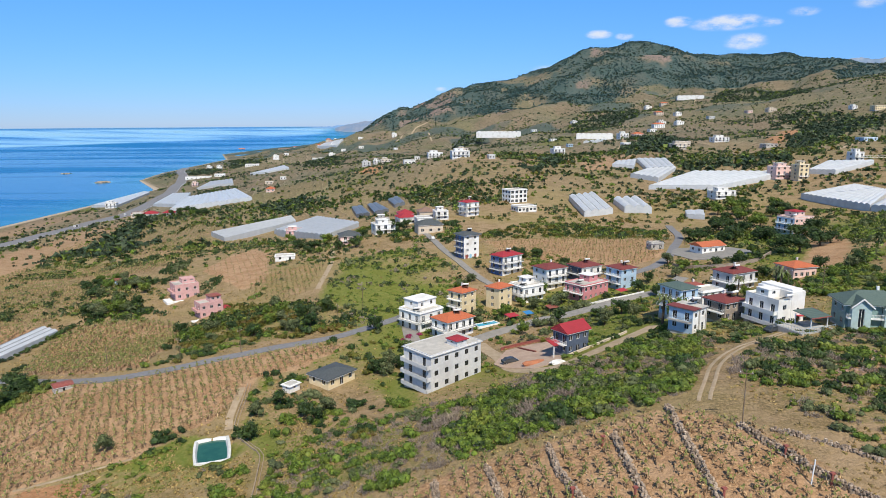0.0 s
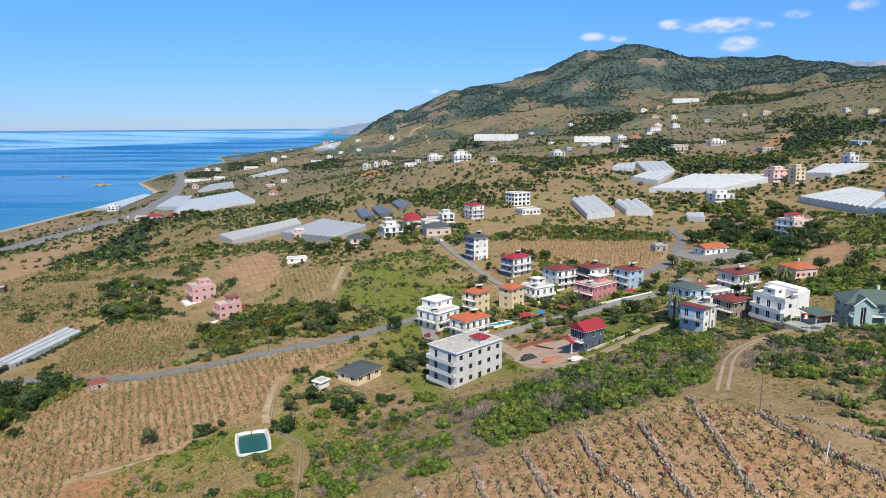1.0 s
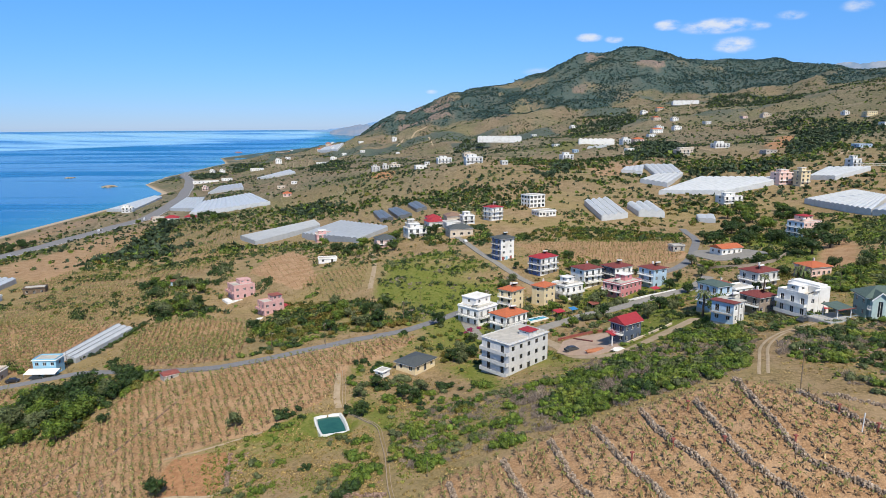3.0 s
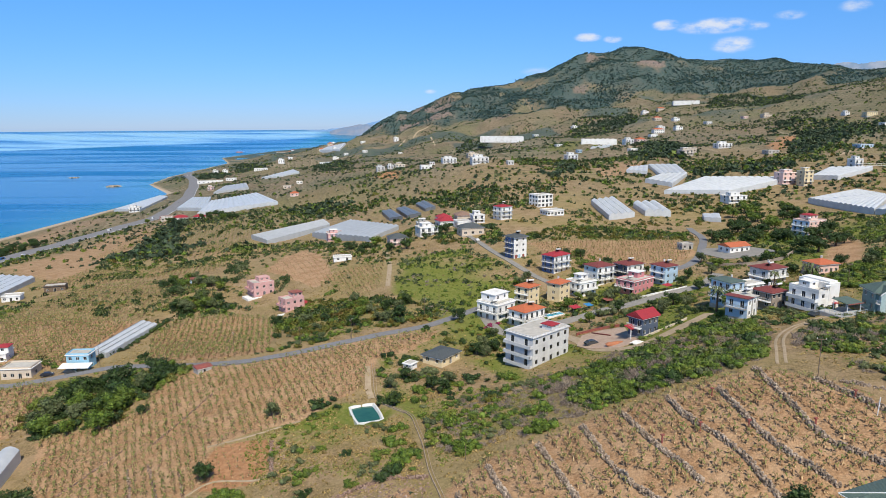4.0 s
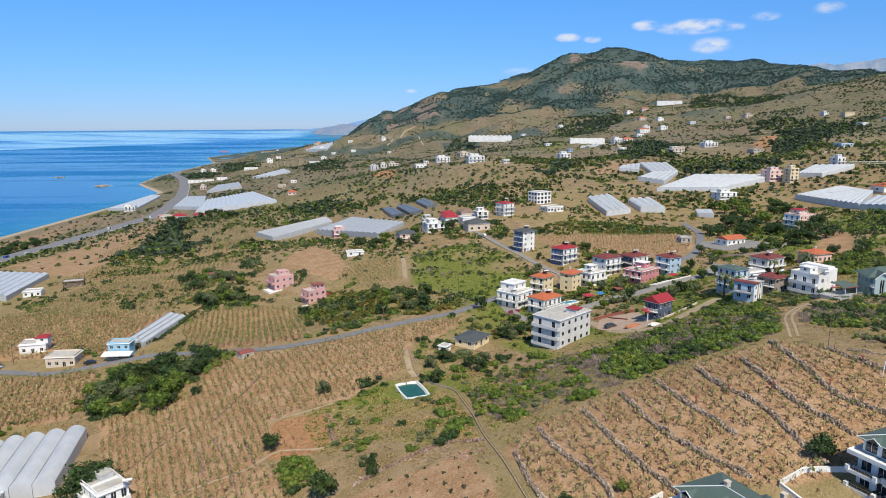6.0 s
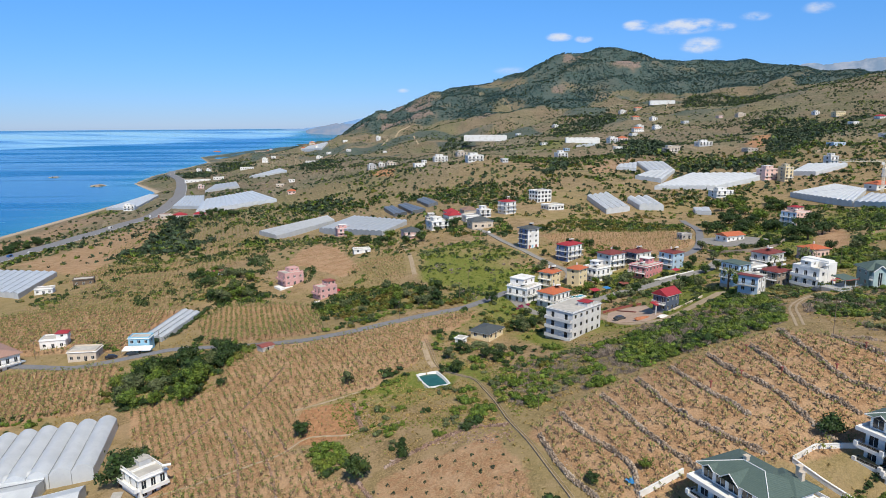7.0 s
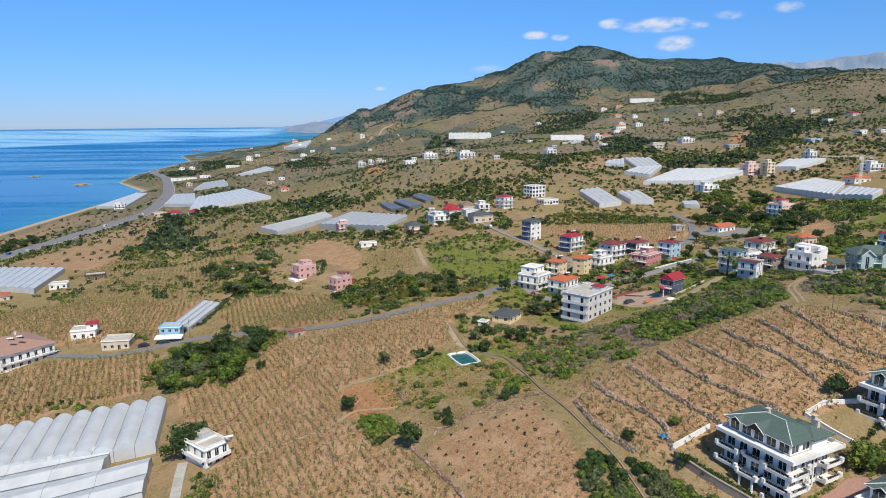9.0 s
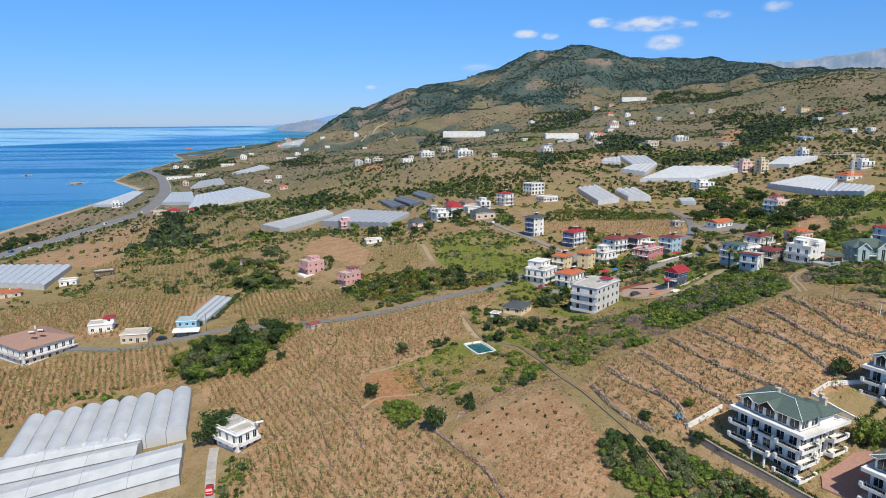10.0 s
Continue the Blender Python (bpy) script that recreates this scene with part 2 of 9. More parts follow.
STEEL = surface("galvanised steel", (0.42, 0.43, 0.44), (0.35, 0.36, 0.37), 5, 0.45, None, 0, metal=0.8)
WOOD = surface("weathered timber", (0.20, 0.14, 0.09), (0.14, 0.10, 0.065), 6, 0.8, (0.25, 0.22, 0.19), 0.006)
RUSTY = surface("rust-red sheet", (0.33, 0.10, 0.08), (0.25, 0.075, 0.06), 2, 0.7, (0.2, 0.1, 0.07), 0.005)
AWNING = surface("red canvas", (0.45, 0.04, 0.06), (0.38, 0.035, 0.05), 3, 0.8, None, 0)
BLUETARP = surface("blue plastic sheet", (0.05, 0.25, 0.55), (0.04, 0.2, 0.45), 2, 0.4, None, 0.01)
ASPHALT = surface("sun-bleached asphalt", (0.235, 0.235, 0.25), (0.19, 0.19, 0.20), 1.3, 0.9, (0.19, 0.18, 0.17), 0.01)
LANE_ASPHALT = surface("pale worn lane", (0.30, 0.285, 0.265), (0.24, 0.23, 0.215), 0.8, 0.95, (0.33, 0.30, 0.26), 0.015)
DIRT = surface("pale dirt", (0.46, 0.36, 0.25), (0.38, 0.29, 0.19), 0.7, 0.95, (0.33, 0.26, 0.16), 0.03)
TAN_PAVING = surface("dusty tan paving", (0.52, 0.38, 0.29), (0.44, 0.32, 0.24), 1.4, 0.9, (0.38, 0.26, 0.20), 0.01)
PAVING = surface("red paving", (0.42, 0.24, 0.19), (0.35, 0.2, 0.16), 2.0, 0.85, (0.3, 0.2, 0.17), 0.01)
PAINT = surface("road paint", (0.75, 0.75, 0.72), (0.6, 0.6, 0.58), 2, 0.7, None, 0)
FIELDSTONE = surface("field stone", (0.43, 0.335, 0.255), (0.22, 0.165, 0.12), 2.2, 0.9, (0.50, 0.41, 0.32), 0.03, island=0.45)
REDSTONE = surface("reddish rubble", (0.34, 0.22, 0.165), (0.21, 0.14, 0.105), 2.2, 0.9, (0.46, 0.36, 0.30), 0.03, island=0.4)
LEAF_GREEN = surface("fresh green foliage", (0.165, 0.232, 0.034), (0.066, 0.118, 0.018), 0.9, 0.6, (0.25, 0.27, 0.05), 0, island=0.5, through=0.22)
LEAF_DARK = surface("dark evergreen foliage", (0.045, 0.085, 0.02), (0.024, 0.048, 0.013), 0.9, 0.6, (0.075, 0.108, 0.025), 0, island=0.5, through=0.15)
LEAF_OLIVE = surface("olive-grey foliage", (0.14, 0.168, 0.07), (0.085, 0.11, 0.043), 0.9, 0.7, (0.19, 0.20, 0.10), 0, island=0.45, through=0.18)
# far woods: distance haze is put into the leaves as a blue tint
LEAF_FAR_HAZE = surface("haze-blue pine woods", (0.066, 0.13, 0.128), (0.045, 0.096, 0.098), 0.2, 0.8, (0.095, 0.145, 0.115), 0, island=0.45, through=0.2)
LEAF_DRY = surface("dry mauve-grey brush", (0.33, 0.265, 0.22), (0.23, 0.19, 0.16), 0.9, 0.85, (0.36, 0.30, 0.21), 0, island=0.4, through=0.15)
LEAF_RUST = surface("rusty orchard foliage", (0.17, 0.155, 0.03), (0.11, 0.13, 0.022), 0.9, 0.7, (0.24, 0.13, 0.04), 0, island=0.5, through=0.3)
BARK = surface("bark", (0.13, 0.09, 0.06), (0.085, 0.06, 0.042), 7, 0.9, (0.17, 0.14, 0.11), 0.02)
BANANA_LEAF = surface("banana leaf", (0.135, 0.175, 0.042), (0.29, 0.285, 0.09), 1.2, 0.6, (0.46, 0.37, 0.17), 0, island=0.45, through=0.35)
BANANA_DRY = surface("dry banana leaf", (0.60, 0.44, 0.25), (0.30, 0.19, 0.105), 1.2, 0.85, (0.20, 0.115, 0.07), 0, island=0.5, through=0.2)
POND_WATER = surface("green pond water", (0.02, 0.10, 0.075), (0.028, 0.12, 0.085), 0.5, 0.06, None, 0.004, spec=0.5)
POOL_WATER = surface("blue pool water", (0.08, 0.42, 0.60), (0.07, 0.38, 0.56), 0.7, 0.05, None, 0.01, spec=0.5)
LINER = surface("white pond liner", (0.75, 0.75, 0.73), (0.66, 0.66, 0.64), 0.8, 0.6, (0.55, 0.54, 0.5), 0.01)
RUBBER = surface("tyre rubber", (0.025, 0.025, 0.025), (0.02, 0.02, 0.02), 8, 0.8, None, 0)


def pane_glass():
    m, nt, b = nodes_of("window glass")
    b.inputs["Base Color"].default_value = (0.018, 0.024, 0.03, 1)
    b.inputs["Roughness"].default_value, b.inputs["Specular IOR Level"].default_value = 0.06, 0.7
    return m


def plastic_skin(name, col, clear):
    """Milky greenhouse film: part diffuse, part lit through, slightly glossy, with dust streaks."""
    m, nt, b = nodes_of(name)
    pos = nt.nodes.new("ShaderNodeNewGeometry").outputs["Position"]
    n1, n2 = noise_tex(nt, pos, 0.25, 5), noise_tex(nt, pos, 1.6, 4)
    c = mix(nt, ramp(nt, n1, 0.35, 0.7), col, (col[0] * 0.84, col[1] * 0.85, col[2] * 0.86))
    c = mix(nt, mathn(nt, "MULTIPLY", ramp(nt, n2, 0.5, 0.8), 0.35), c, (col[0] * 0.7, col[1] * 0.7, col[2] * 0.7))
    nt.links.new(c, b.inputs["Base Color"])
    b.inputs["Roughness"].default_value = 0.35
    bump(nt, b, n2, 0.3, 0.05)
    t = nt.nodes.new("ShaderNodeBsdfTranslucent")
    t.inputs["Color"].default_value = (*col, 1)
    s = nt.nodes.new("ShaderNodeMixShader")
    s.inputs[0].default_value = clear
    nt.links.new(b.outputs[0], s.inputs[1])
    nt.links.new(t.outputs[0], s.inputs[2])
    nt.links.new(s.outputs[0], nt.nodes["Material Output"].inputs["Surface"])
    return m


GLASS = pane_glass()
FILM_PALE = plastic_skin("pale milky greenhouse film", (0.74, 0.77, 0.80), 0.25)
FILM_GREY = plastic_skin("clear grey greenhouse film", (0.60, 0.63, 0.66), 0.25)
FILM_WHITE = plastic_skin("whitewashed greenhouse film", (0.70, 0.725, 0.745), 0.12)
FILM_DUSK = plastic_skin("dark shade netting", (0.20, 0.21, 0.22), 0.15)


# ---- plan helpers ----
def inside(poly, x, y):
    """Which plan points lie inside a polygon."""
    hit, n = np.zeros(x.shape, bool), len(poly)
    for i in range(n):
        (x0, y0), (x1, y1) = poly[i], poly[(i + 1) % n]
        if y0 == y1:
            continue
        cross = ((y0 > y) != (y1 > y)) & (x < (x1 - x0) * (y - y0) / (y1 - y0) + x0)
        hit ^= cross
    return hit


def to_line(pts, x, y):
    """Distance of plan points from a polyline."""
    best = np.full(x.shape, 1e9)
    for (x0, y0), (x1, y1) in zip(pts, pts[1:]):
        dx, dy = x1 - x0, y1 - y0
        t = np.clip(((x - x0) * dx + (y - y0) * dy) / (dx * dx + dy * dy + 1e-9), 0, 1)
        best = np.minimum(best, np.hypot(x - x0 - t * dx, y - y0 - t * dy))
    return best


def zone(poly, x, y, soft):
    """1 well inside a polygon, 0 outside, with a soft edge."""
    d = to_line(list(poly) + [poly[0]], x, y)
    s = np.where(inside(poly, x, y), d, -d)
    return np.clip(s / soft + 0.5, 0, 1)


def wavy(x, y, scale, seed=0):
    """Cheap smooth noise, about 0 to 1."""
    out = np.zeros_like(x)
    rng = np.random.RandomState(seed)
    for k in range(7):
        a, f, p = rng.uniform(0, 6.28), rng.uniform(0.6, 2.2) / scale, rng.uniform(0, 6.28)
        out += np.sin((x * math.cos(a) + y * math.sin(a)) * f + p + 1.3 * np.sin((x * math.sin(a) - y * math.cos(a)) * f * 0.7))
    return 0.5 + out / 7


def smooth_line(pts, step=3.0):
    """A polyline through the points, rounded and evenly stepped."""
    p = [Vector((*q, 0)) for q in pts]
    p = [p[0] * 2 - p[1]] + p + [p[-1] * 2 - p[-2]]
    out = []
    for a, b, c, d in zip(p, p[1:], p[2:], p[3:]):
        n = max(1, int((c - b).length / step))
        for i in range(n):
            t = i / n
            out.append(0.5 * ((2 * b) + (c - a) * t + (2 * a - 5 * b + 4 * c - d) * t * t + (3 * b - a - 3 * c + d) * t ** 3))
    out.append(p[-2])
    return [(v.x, v.y) for v in out]


# fields, lanes and thickets on the plan
FIELD_BIG = [(-115, 175), (-85, 168), (-50, 180), (-30, 190), (-38, 171), (-49, 162), (-54, 140), (-67, 127), (-87, 121), (-84, 106),
             (-91, 94), (-75, 74), (-58, 52), (-50, 20), (-120, 20), (-118, 75), (-116, 88), (-131, 120), (-142, 142), (-129, 143), (-117, 150)]
FIELD_RED = [(-86, 120), (-72, 119), (-69, 106), (-73, 102), (-84, 104)]
FIELD_BARE = [(-66.0, 82.0), (-53.0, 85.0), (-36.0, 90.0), (-33.0, 76.0), (-33.0, 69.0), (-46.0, 69.0), (-56.0, 64.0), (-60.0, 67.0)]
FIELD_SOUTH = [(-90, 94), (-85, 102), (-81, 99), (-79, 92), (-77, 87.5), (-71, 83.5), (-67.8, 79), (-63.8, 69), (-58.5, 61), (-57.5, 48), (-58, 30), (-62, 55), (-75, 74)]
FIELD_PLOT = [(-57, 62), (-49, 68), (-35, 72), (-31, 59), (-38, 40), (-56, 45)]
FIELD_TERRACE = [(-32, 84), (-21, 91), (-9, 92), (-1, 95), (19, 97), (34, 99), (43, 91), (48, 78), (52, 66), (41, 55), (35, 55), (20, 55), (-1, 56),
                 (-13, 53), (-19, 55), (-25, 66)]
GRASS_POND = [(-74, 124), (-54, 131), (-43, 117), (-35, 94), (-51, 93), (-63, 91), (-69, 106)]
FIELD_WEST = [(-240, 178), (-198, 185), (-162, 183), (-156, 168), (-153, 147), (-174, 146), (-190, 134), (-250, 128)]
FIELD_MID = [(-150, 237), (-144, 256), (-135, 258), (-119, 256), (-96, 239), (-88, 190), (-88, 177), (-98, 179), (-112, 186), (-135, 197)]
FIELD_NORTHWEST = [(-275, 262), (-234, 268), (-163, 255), (-161, 210), (-172, 200), (-205, 204), (-250, 216)]
FIELD_KNOLL = [(-127, 334), (-127, 374), (-119, 404), (-101, 368), (-87, 314), (-81, 289), (-90, 281), (-101, 296)]
FIELD_COAST = [(-360.0, 459.0), (-343.0, 512.0), (-331.0, 600.0), (-315.0, 668.0), (-262.0, 495.0), (-276.0, 473.0), (-268.0, 422.0), (-243.0, 363.0), (-281.0, 378.0)]
FIELD_CORN = [(18, 328), (48, 332), (106, 330), (96, 283), (77, 262), (49, 275), (27, 299)]
THICKET_LANE = [(-96, 223), (-90, 263), (-43, 236), (-30, 203), (-63, 185), (-73, 178)]
THICKET_DARK = [(-155, 153), (-144.5, 143), (-133, 142), (-126.5, 136.5), (-121.5, 144), (-119, 155), (-114, 165), (-110.5, 173), (-113.5, 178), (-122, 180), (-130, 178), (-137, 173), (-149, 172), (-157, 169)]
MEADOW = [(-51, 247), (-49, 315), (-13, 323), (11, 257), (-13, 218), (-31, 208)]
MAQUIS = [(-30, 98), (-25, 110), (-8, 128), (9, 133), (28, 140), (55, 143), (45, 108), (36, 102), (20, 100), (1, 98), (-9, 95)]
MAQUIS_EAST = [(59, 137), (98, 136), (80, 85), (62, 85), (51, 93), (48, 107)]
HIGHWAY = [(-398, 300), (-393, 420), (-388, 526), (-377, 575), (-360, 646), (-352, 707), (-366, 832), (-409, 1001), (-498, 1262), (-590, 1480), (-640, 1640)]
LANE_WEST = [(-240, 203), (-216, 196), (-199, 191), (-181, 186), (-168, 188), (-153, 192), (-140, 193), (-115, 181), (-102, 175), (-88, 171), (-73, 173),
             (-60, 179), (-46, 187), (-33, 197), (-21, 211), (-14, 219)]
LANE_VILLAGE = [(-14, 219), (-10, 190), (0, 183), (7, 189), (15, 196), (24, 201), (32, 206), (47, 211), (60, 217), (74, 222), (86, 235)]
LANE_HILL = [(-14, 372), (-6, 335), (1, 303), (12, 265), (19, 248), (16, 235)]
LANE_EAST = [(130, 380), (120, 335), (103, 294), (91, 269), (80, 256), (66, 250)]
TRACK = [(40.2, 100), (41.6, 103), (45.4, 110.4), (49.8, 119), (55.7, 127.9), (61.5, 133.9), (67.7, 138.3), (74.5, 143.2), (77, 145.5)]
DRIVE = [(9, 186), (13, 170), (16, 152), (24, 145), (34, 151), (47, 163), (55, 170)]
TRACKS_FAR = [[(-64.8, 368.4), (-55.7, 314.3), (-52.9, 261.8)], [(-113, 1573), (-95, 1680), (-77, 1764), (-43, 1811)], [(-36, 1608), (-30, 1550), (-26, 1499)],
              [(120, 672), (156, 691), (187, 729), (215, 800), (227, 844), (279, 1100)], [(40, 1160), (90, 1080), (110, 960)], [(560, 1500), (600, 1590), (640, 1610)], [(330, 560), (372, 600), (430, 610)]]
# where the tilled slopes end and the wild hill begins; its bare rock and clearings
WILD_X = (-900, -400, -250, -73, 28, 96, 205, 344, 494, 621, 712, 840, 930, 1000, 1090, 1300, 1600)
WILD_Y = (2500, 2250, 1960, 1800, 1800, 1670, 1655, 1690, 1778, 1850, 1790, 1810, 1690, 1560, 1420, 1200, 1000)
ROCKS = [[(-230, 1990), (-110, 1870), (-18, 1818), (20, 1839), (55, 2017), (40, 2230), (-40, 2300), (-140, 2250)], [(440, 2250), (505, 2310), (560, 2320), (530, 2240)],
         [(110, 1690), (150, 1800), (190, 1760), (170, 1690)], [(590, 2120), (680, 2200), (720, 2120), (640, 2050)], [(330, 1960), (430, 2010), (420, 1930)]]
CLEARINGS = [[(160, 2300), (277, 2340), (370, 2160), (337, 2054), (235, 2140)], [(175, 1835), (245, 1890), (300, 1850), (240, 1835)], [(735, 1820), (855, 1875), (900, 1750), (862, 1700), (750, 1715)],
             [(935, 1745), (1030, 1850), (965, 1700)]]
ROCK_CUT = [(46, 103), (53, 113), (63, 113.5), (76, 122), (84, 125), (81, 112), (64, 97), (53, 98)]
BARE_EAST = [(174, 318), (187, 319), (167, 269), (141, 222), (124, 216), (124, 229), (147, 266)]
GREEN_BANK = [(-49.3, 161), (-44, 161.3), (-46, 145), (-41, 134), (-32.7, 124.4), (-32, 118), (-37.7, 121.3), (-43, 132), (-47.8, 142.6)]
GREEN_SLOPE = [(-24, 157), (-18.6, 165.7), (-7, 168), (-8, 155), (-6, 142), (-8, 126), (-13, 129), (-17, 147)]


def wild(x, y):
    """1 on the wild upper hill, 0 on the tilled slopes below."""
    return np.clip((y - np.interp(x, WILD_X, WILD_Y) + 150 * (wavy(x, y, 60, 26) - 0.5)) / 70, 0, 1)


def ground_cover(x, y):
    """Shares of tilled soil, fresh green, woods; of red soil, bare rock, sand at plan points."""
    w1, w2, w3 = wavy(x, y, 14, 1), wavy(x, y, 60, 2), wavy(x, y, 190, 3)
    xw, yw = x + 2.0 * (wavy(x, y, 5, 4) - 0.5), y + 2.0 * (wavy(x, y, 5, 5) - 0.5)
    far = np.clip((y - 420) / 200, 0, 1)
    soil, green, wood, red, rock, sand = (np.zeros_like(x) for _ in range(6))
    soil = np.maximum(soil, 0.7 * zone(FIELD_TERRACE, xw, yw, 2.5))
    for poly in (FIELD_BIG, FIELD_PLOT, FIELD_SOUTH, FIELD_WEST, FIELD_NORTHWEST, FIELD_KNOLL, FIELD_CORN):
        soil = np.maximum(soil, zone(poly, xw, yw, 2.5))
    soil = np.maximum(soil, 0.75 * zone(FIELD_MID, xw, yw, 3))
    for poly in (FIELD_RED,):
        red = np.maximum(red, zone(poly, xw, yw, 1.5))
    soil = np.maximum(soil, red)
    soil = np.maximum(soil, 0.62 * zone(FIELD_BARE, xw, yw, 2))
    red = np.maximum(red, 0.36 * zone(FIELD_BARE, xw, yw, 2))
    lawn = [(-13, 53), (-8, 46), (-3, 38), (2, 31), (12, 35), (15, 45), (20, 55), (2, 57)]
    green = np.maximum(green, 0.95 * zone(lawn, xw, yw, 2))
    green = np.maximum(green, 0.55 * zone([(-18.6, 56.3), (-15.7, 52.5), (-10, 45.3), (-3.9, 33.5), (-6.7, 34.3), (-12.8, 42.5), (-18.7, 52)], xw, yw, 2))
    green = np.maximum(green, 0.9 * zone(MEADOW, xw, yw, 12) * np.clip(0.35 + w1, 0, 1))
    for poly in (THICKET_LANE, THICKET_DARK, MAQUIS, MAQUIS_EAST):
        green = np.maximum(green, 0.45 * zone(poly, xw, yw, 8))
    bank = [(-74, 125), (-57, 134), (-42, 128), (-44, 117), (-58, 120)]
    green = np.maximum(green, 0.85 * zone(bank, xw, yw, 5) * np.clip(0.4 + w1, 0, 1))
    green = np.maximum(green, 0.7 * zone([(-46, 132), (-49, 158), (-28, 150), (-30, 118), (-38, 118)], xw, yw, 8) * np.clip(w1 * 1.6, 0, 1))
    green = np.maximum(green, 0.8 * zone(GREEN_BANK, xw, yw, 5) * np.clip(0.5 + w1, 0, 1))
    green = np.maximum(green, 0.75 * zone(GREEN_SLOPE, xw, yw, 8) * np.clip(0.3 + w1, 0, 1))
    green = np.maximum(green, 0.7 * zone([(-239, 264), (-230, 269), (-212, 261), (-208, 247), (-217, 229), (-250, 235)], xw, yw, 8))
    red = np.maximum(red, 0.30 * zone(FIELD_KNOLL, xw, yw, 4))
    green = np.maximum(green, 0.45 * zone(GRASS_POND, xw, yw, 8) * np.clip(w1 * 2.0 - 0.4, 0, 1))
    village = np.exp(-((x - 30) ** 2 / 70 ** 2 + (y - 200) ** 2 / 60 ** 2))
    green = np.maximum(green, np.clip(village * 1.5, 0, 1) * np.clip(w1 * 1.4 - 0.1, 0, 0.75))
    east = np.clip((x - 95) / 30, 0, 1) * np.clip((370 - y) / 60, 0, 1) * np.clip((y - 130) / 20, 0, 1)
    green = np.maximum(green, east * np.clip(w1 * 1.4 - 0.1, 0, 0.75))
    green = np.maximum(green, np.clip((w2 - 0.42) * 3, 0, 0.62) * (1 - far) * (1 - soil) * np.clip((x + 75) / 40, 0.12, 1) * np.clip((420 - y) / 120, 0.3, 1))
    green *= 1 - 0.65 * np.clip((76 - y) / 12, 0, 1)
    soil = np.maximum(soil, 0.6 * zone(FIELD_COAST, xw, yw, 5))
    for poly in ([(-265, 340), (-215, 345), (-165, 345), (-150, 400), (-190, 385), (-230, 400), (-262, 400)], [(-58, 310), (-70, 312), (-85, 307), (-88, 285), (-69, 252), (-57, 260)], [(-205, 415), (-128, 400), (-122, 440), (-180, 490), (-205, 470)]):
        soil = np.maximum(soil, 0.5 * zone(poly, xw, yw, 6) * np.clip(0.4 + w1, 0, 1))
    soil = np.maximum(soil, 0.75 * zone(ROCK_CUT, xw, yw, 5) * np.clip(0.2 + w1 * 1.4, 0, 1))
    red = np.maximum(red, 0.40 * zone(ROCK_CUT, xw, yw, 5))
    soil = np.maximum(soil, 0.7 * zone(BARE_EAST, xw, yw, 8))
    red = np.maximum(red, 0.35 * zone(BARE_EAST, xw, yw, 8))
    green = np.maximum(green, 0.8 * zone([(40, 198), (53, 205), (61, 208), (60, 197), (51, 173), (47, 179)], xw, yw, 5))
    # terraced plots further off
    red = np.maximum(red, zone([(-101, 740), (-101, 850), (-69, 766), (-72, 693)], xw, yw, 6))
    red = np.maximum(red, 0.62 * zone([(332, 695), (434, 873), (480, 869), (409, 768), (338, 650)], xw, yw, 8))
    soil = np.maximum(soil, zone([(120, 591), (154, 624), (181, 621), (149, 567), (119, 562)], xw, yw, 8))
    soil = np.maximum(soil, far * 0.45 * np.clip((wavy(x, y * 1.6, 75, 6) - 0.56) * 9, 0, 1))
    green = np.maximum(green, far * np.clip((wavy(x, y * 1.5, 90, 7) - 0.60) * 5, 0, 0.40))
    green = np.maximum(green, 0.6 * zone([(120, 907), (206, 1200), (240, 1133), (161, 855)], xw, yw, 20))
    hill = wild(x, y)
    bald = np.zeros_like(x)
    for poly in ROCKS:
        rock = np.maximum(rock, zone(poly, x + 60 * (w2 - 0.5), y, 70) * np.clip((wavy(x, y, 26, 9) - 0.30) * 3, 0, 1))
    for poly in CLEARINGS:
        bald = np.maximum(bald, zone(poly, x + 30 * (w1 - 0.5), y, 30))
    rock = np.maximum(rock, hill * np.clip((wavy(x, y, 34, 9) - 0.70) * 6, 0, 0.35))
    rock *= hill
    wood = np.maximum(wood, hill * np.clip(1.0 + (wavy(x, y, 60, 8) - 0.50) * 1.2, 0.5, 1)) * (1 - 0.6 * bald)
    wood = np.maximum(wood, np.clip((y - 950) / 400, 0, 1) * (1 - hill) * np.clip((wavy(x, y * 1.3, 55, 27) - 0.47) * 4, 0, 0.6))
    wood *= 1 - rock
    green *= 1 - hill
    soil = soil * (1 - hill)
    cut = np.exp(-((x - 62) ** 2 / 9 ** 2 + (y - 102) ** 2 / 16 ** 2))
    rock = np.maximum(rock, np.clip(cut * 1.3 * w1 * 1.6, 0, 0.9))
    inland = x - np.interp(y, SHORE_Y, SHORE_X)
    sand = np.clip(1 - (inland - np.where(y > 1000, 1, 7)) / 6, 0, 1)
    green = np.maximum(green, 0.6 * zone([(-478, 775), (-472, 890), (-420, 815), (-400, 718)], xw, yw, 8))
    soil = np.maximum(soil, 0.7 * np.clip(1.3 - np.abs(inland - 50) / 30, 0, 1) * (y < 800))
    keep = 1 - sand
    return soil * keep * (1 - rock), green * keep, wood, red, rock, sand


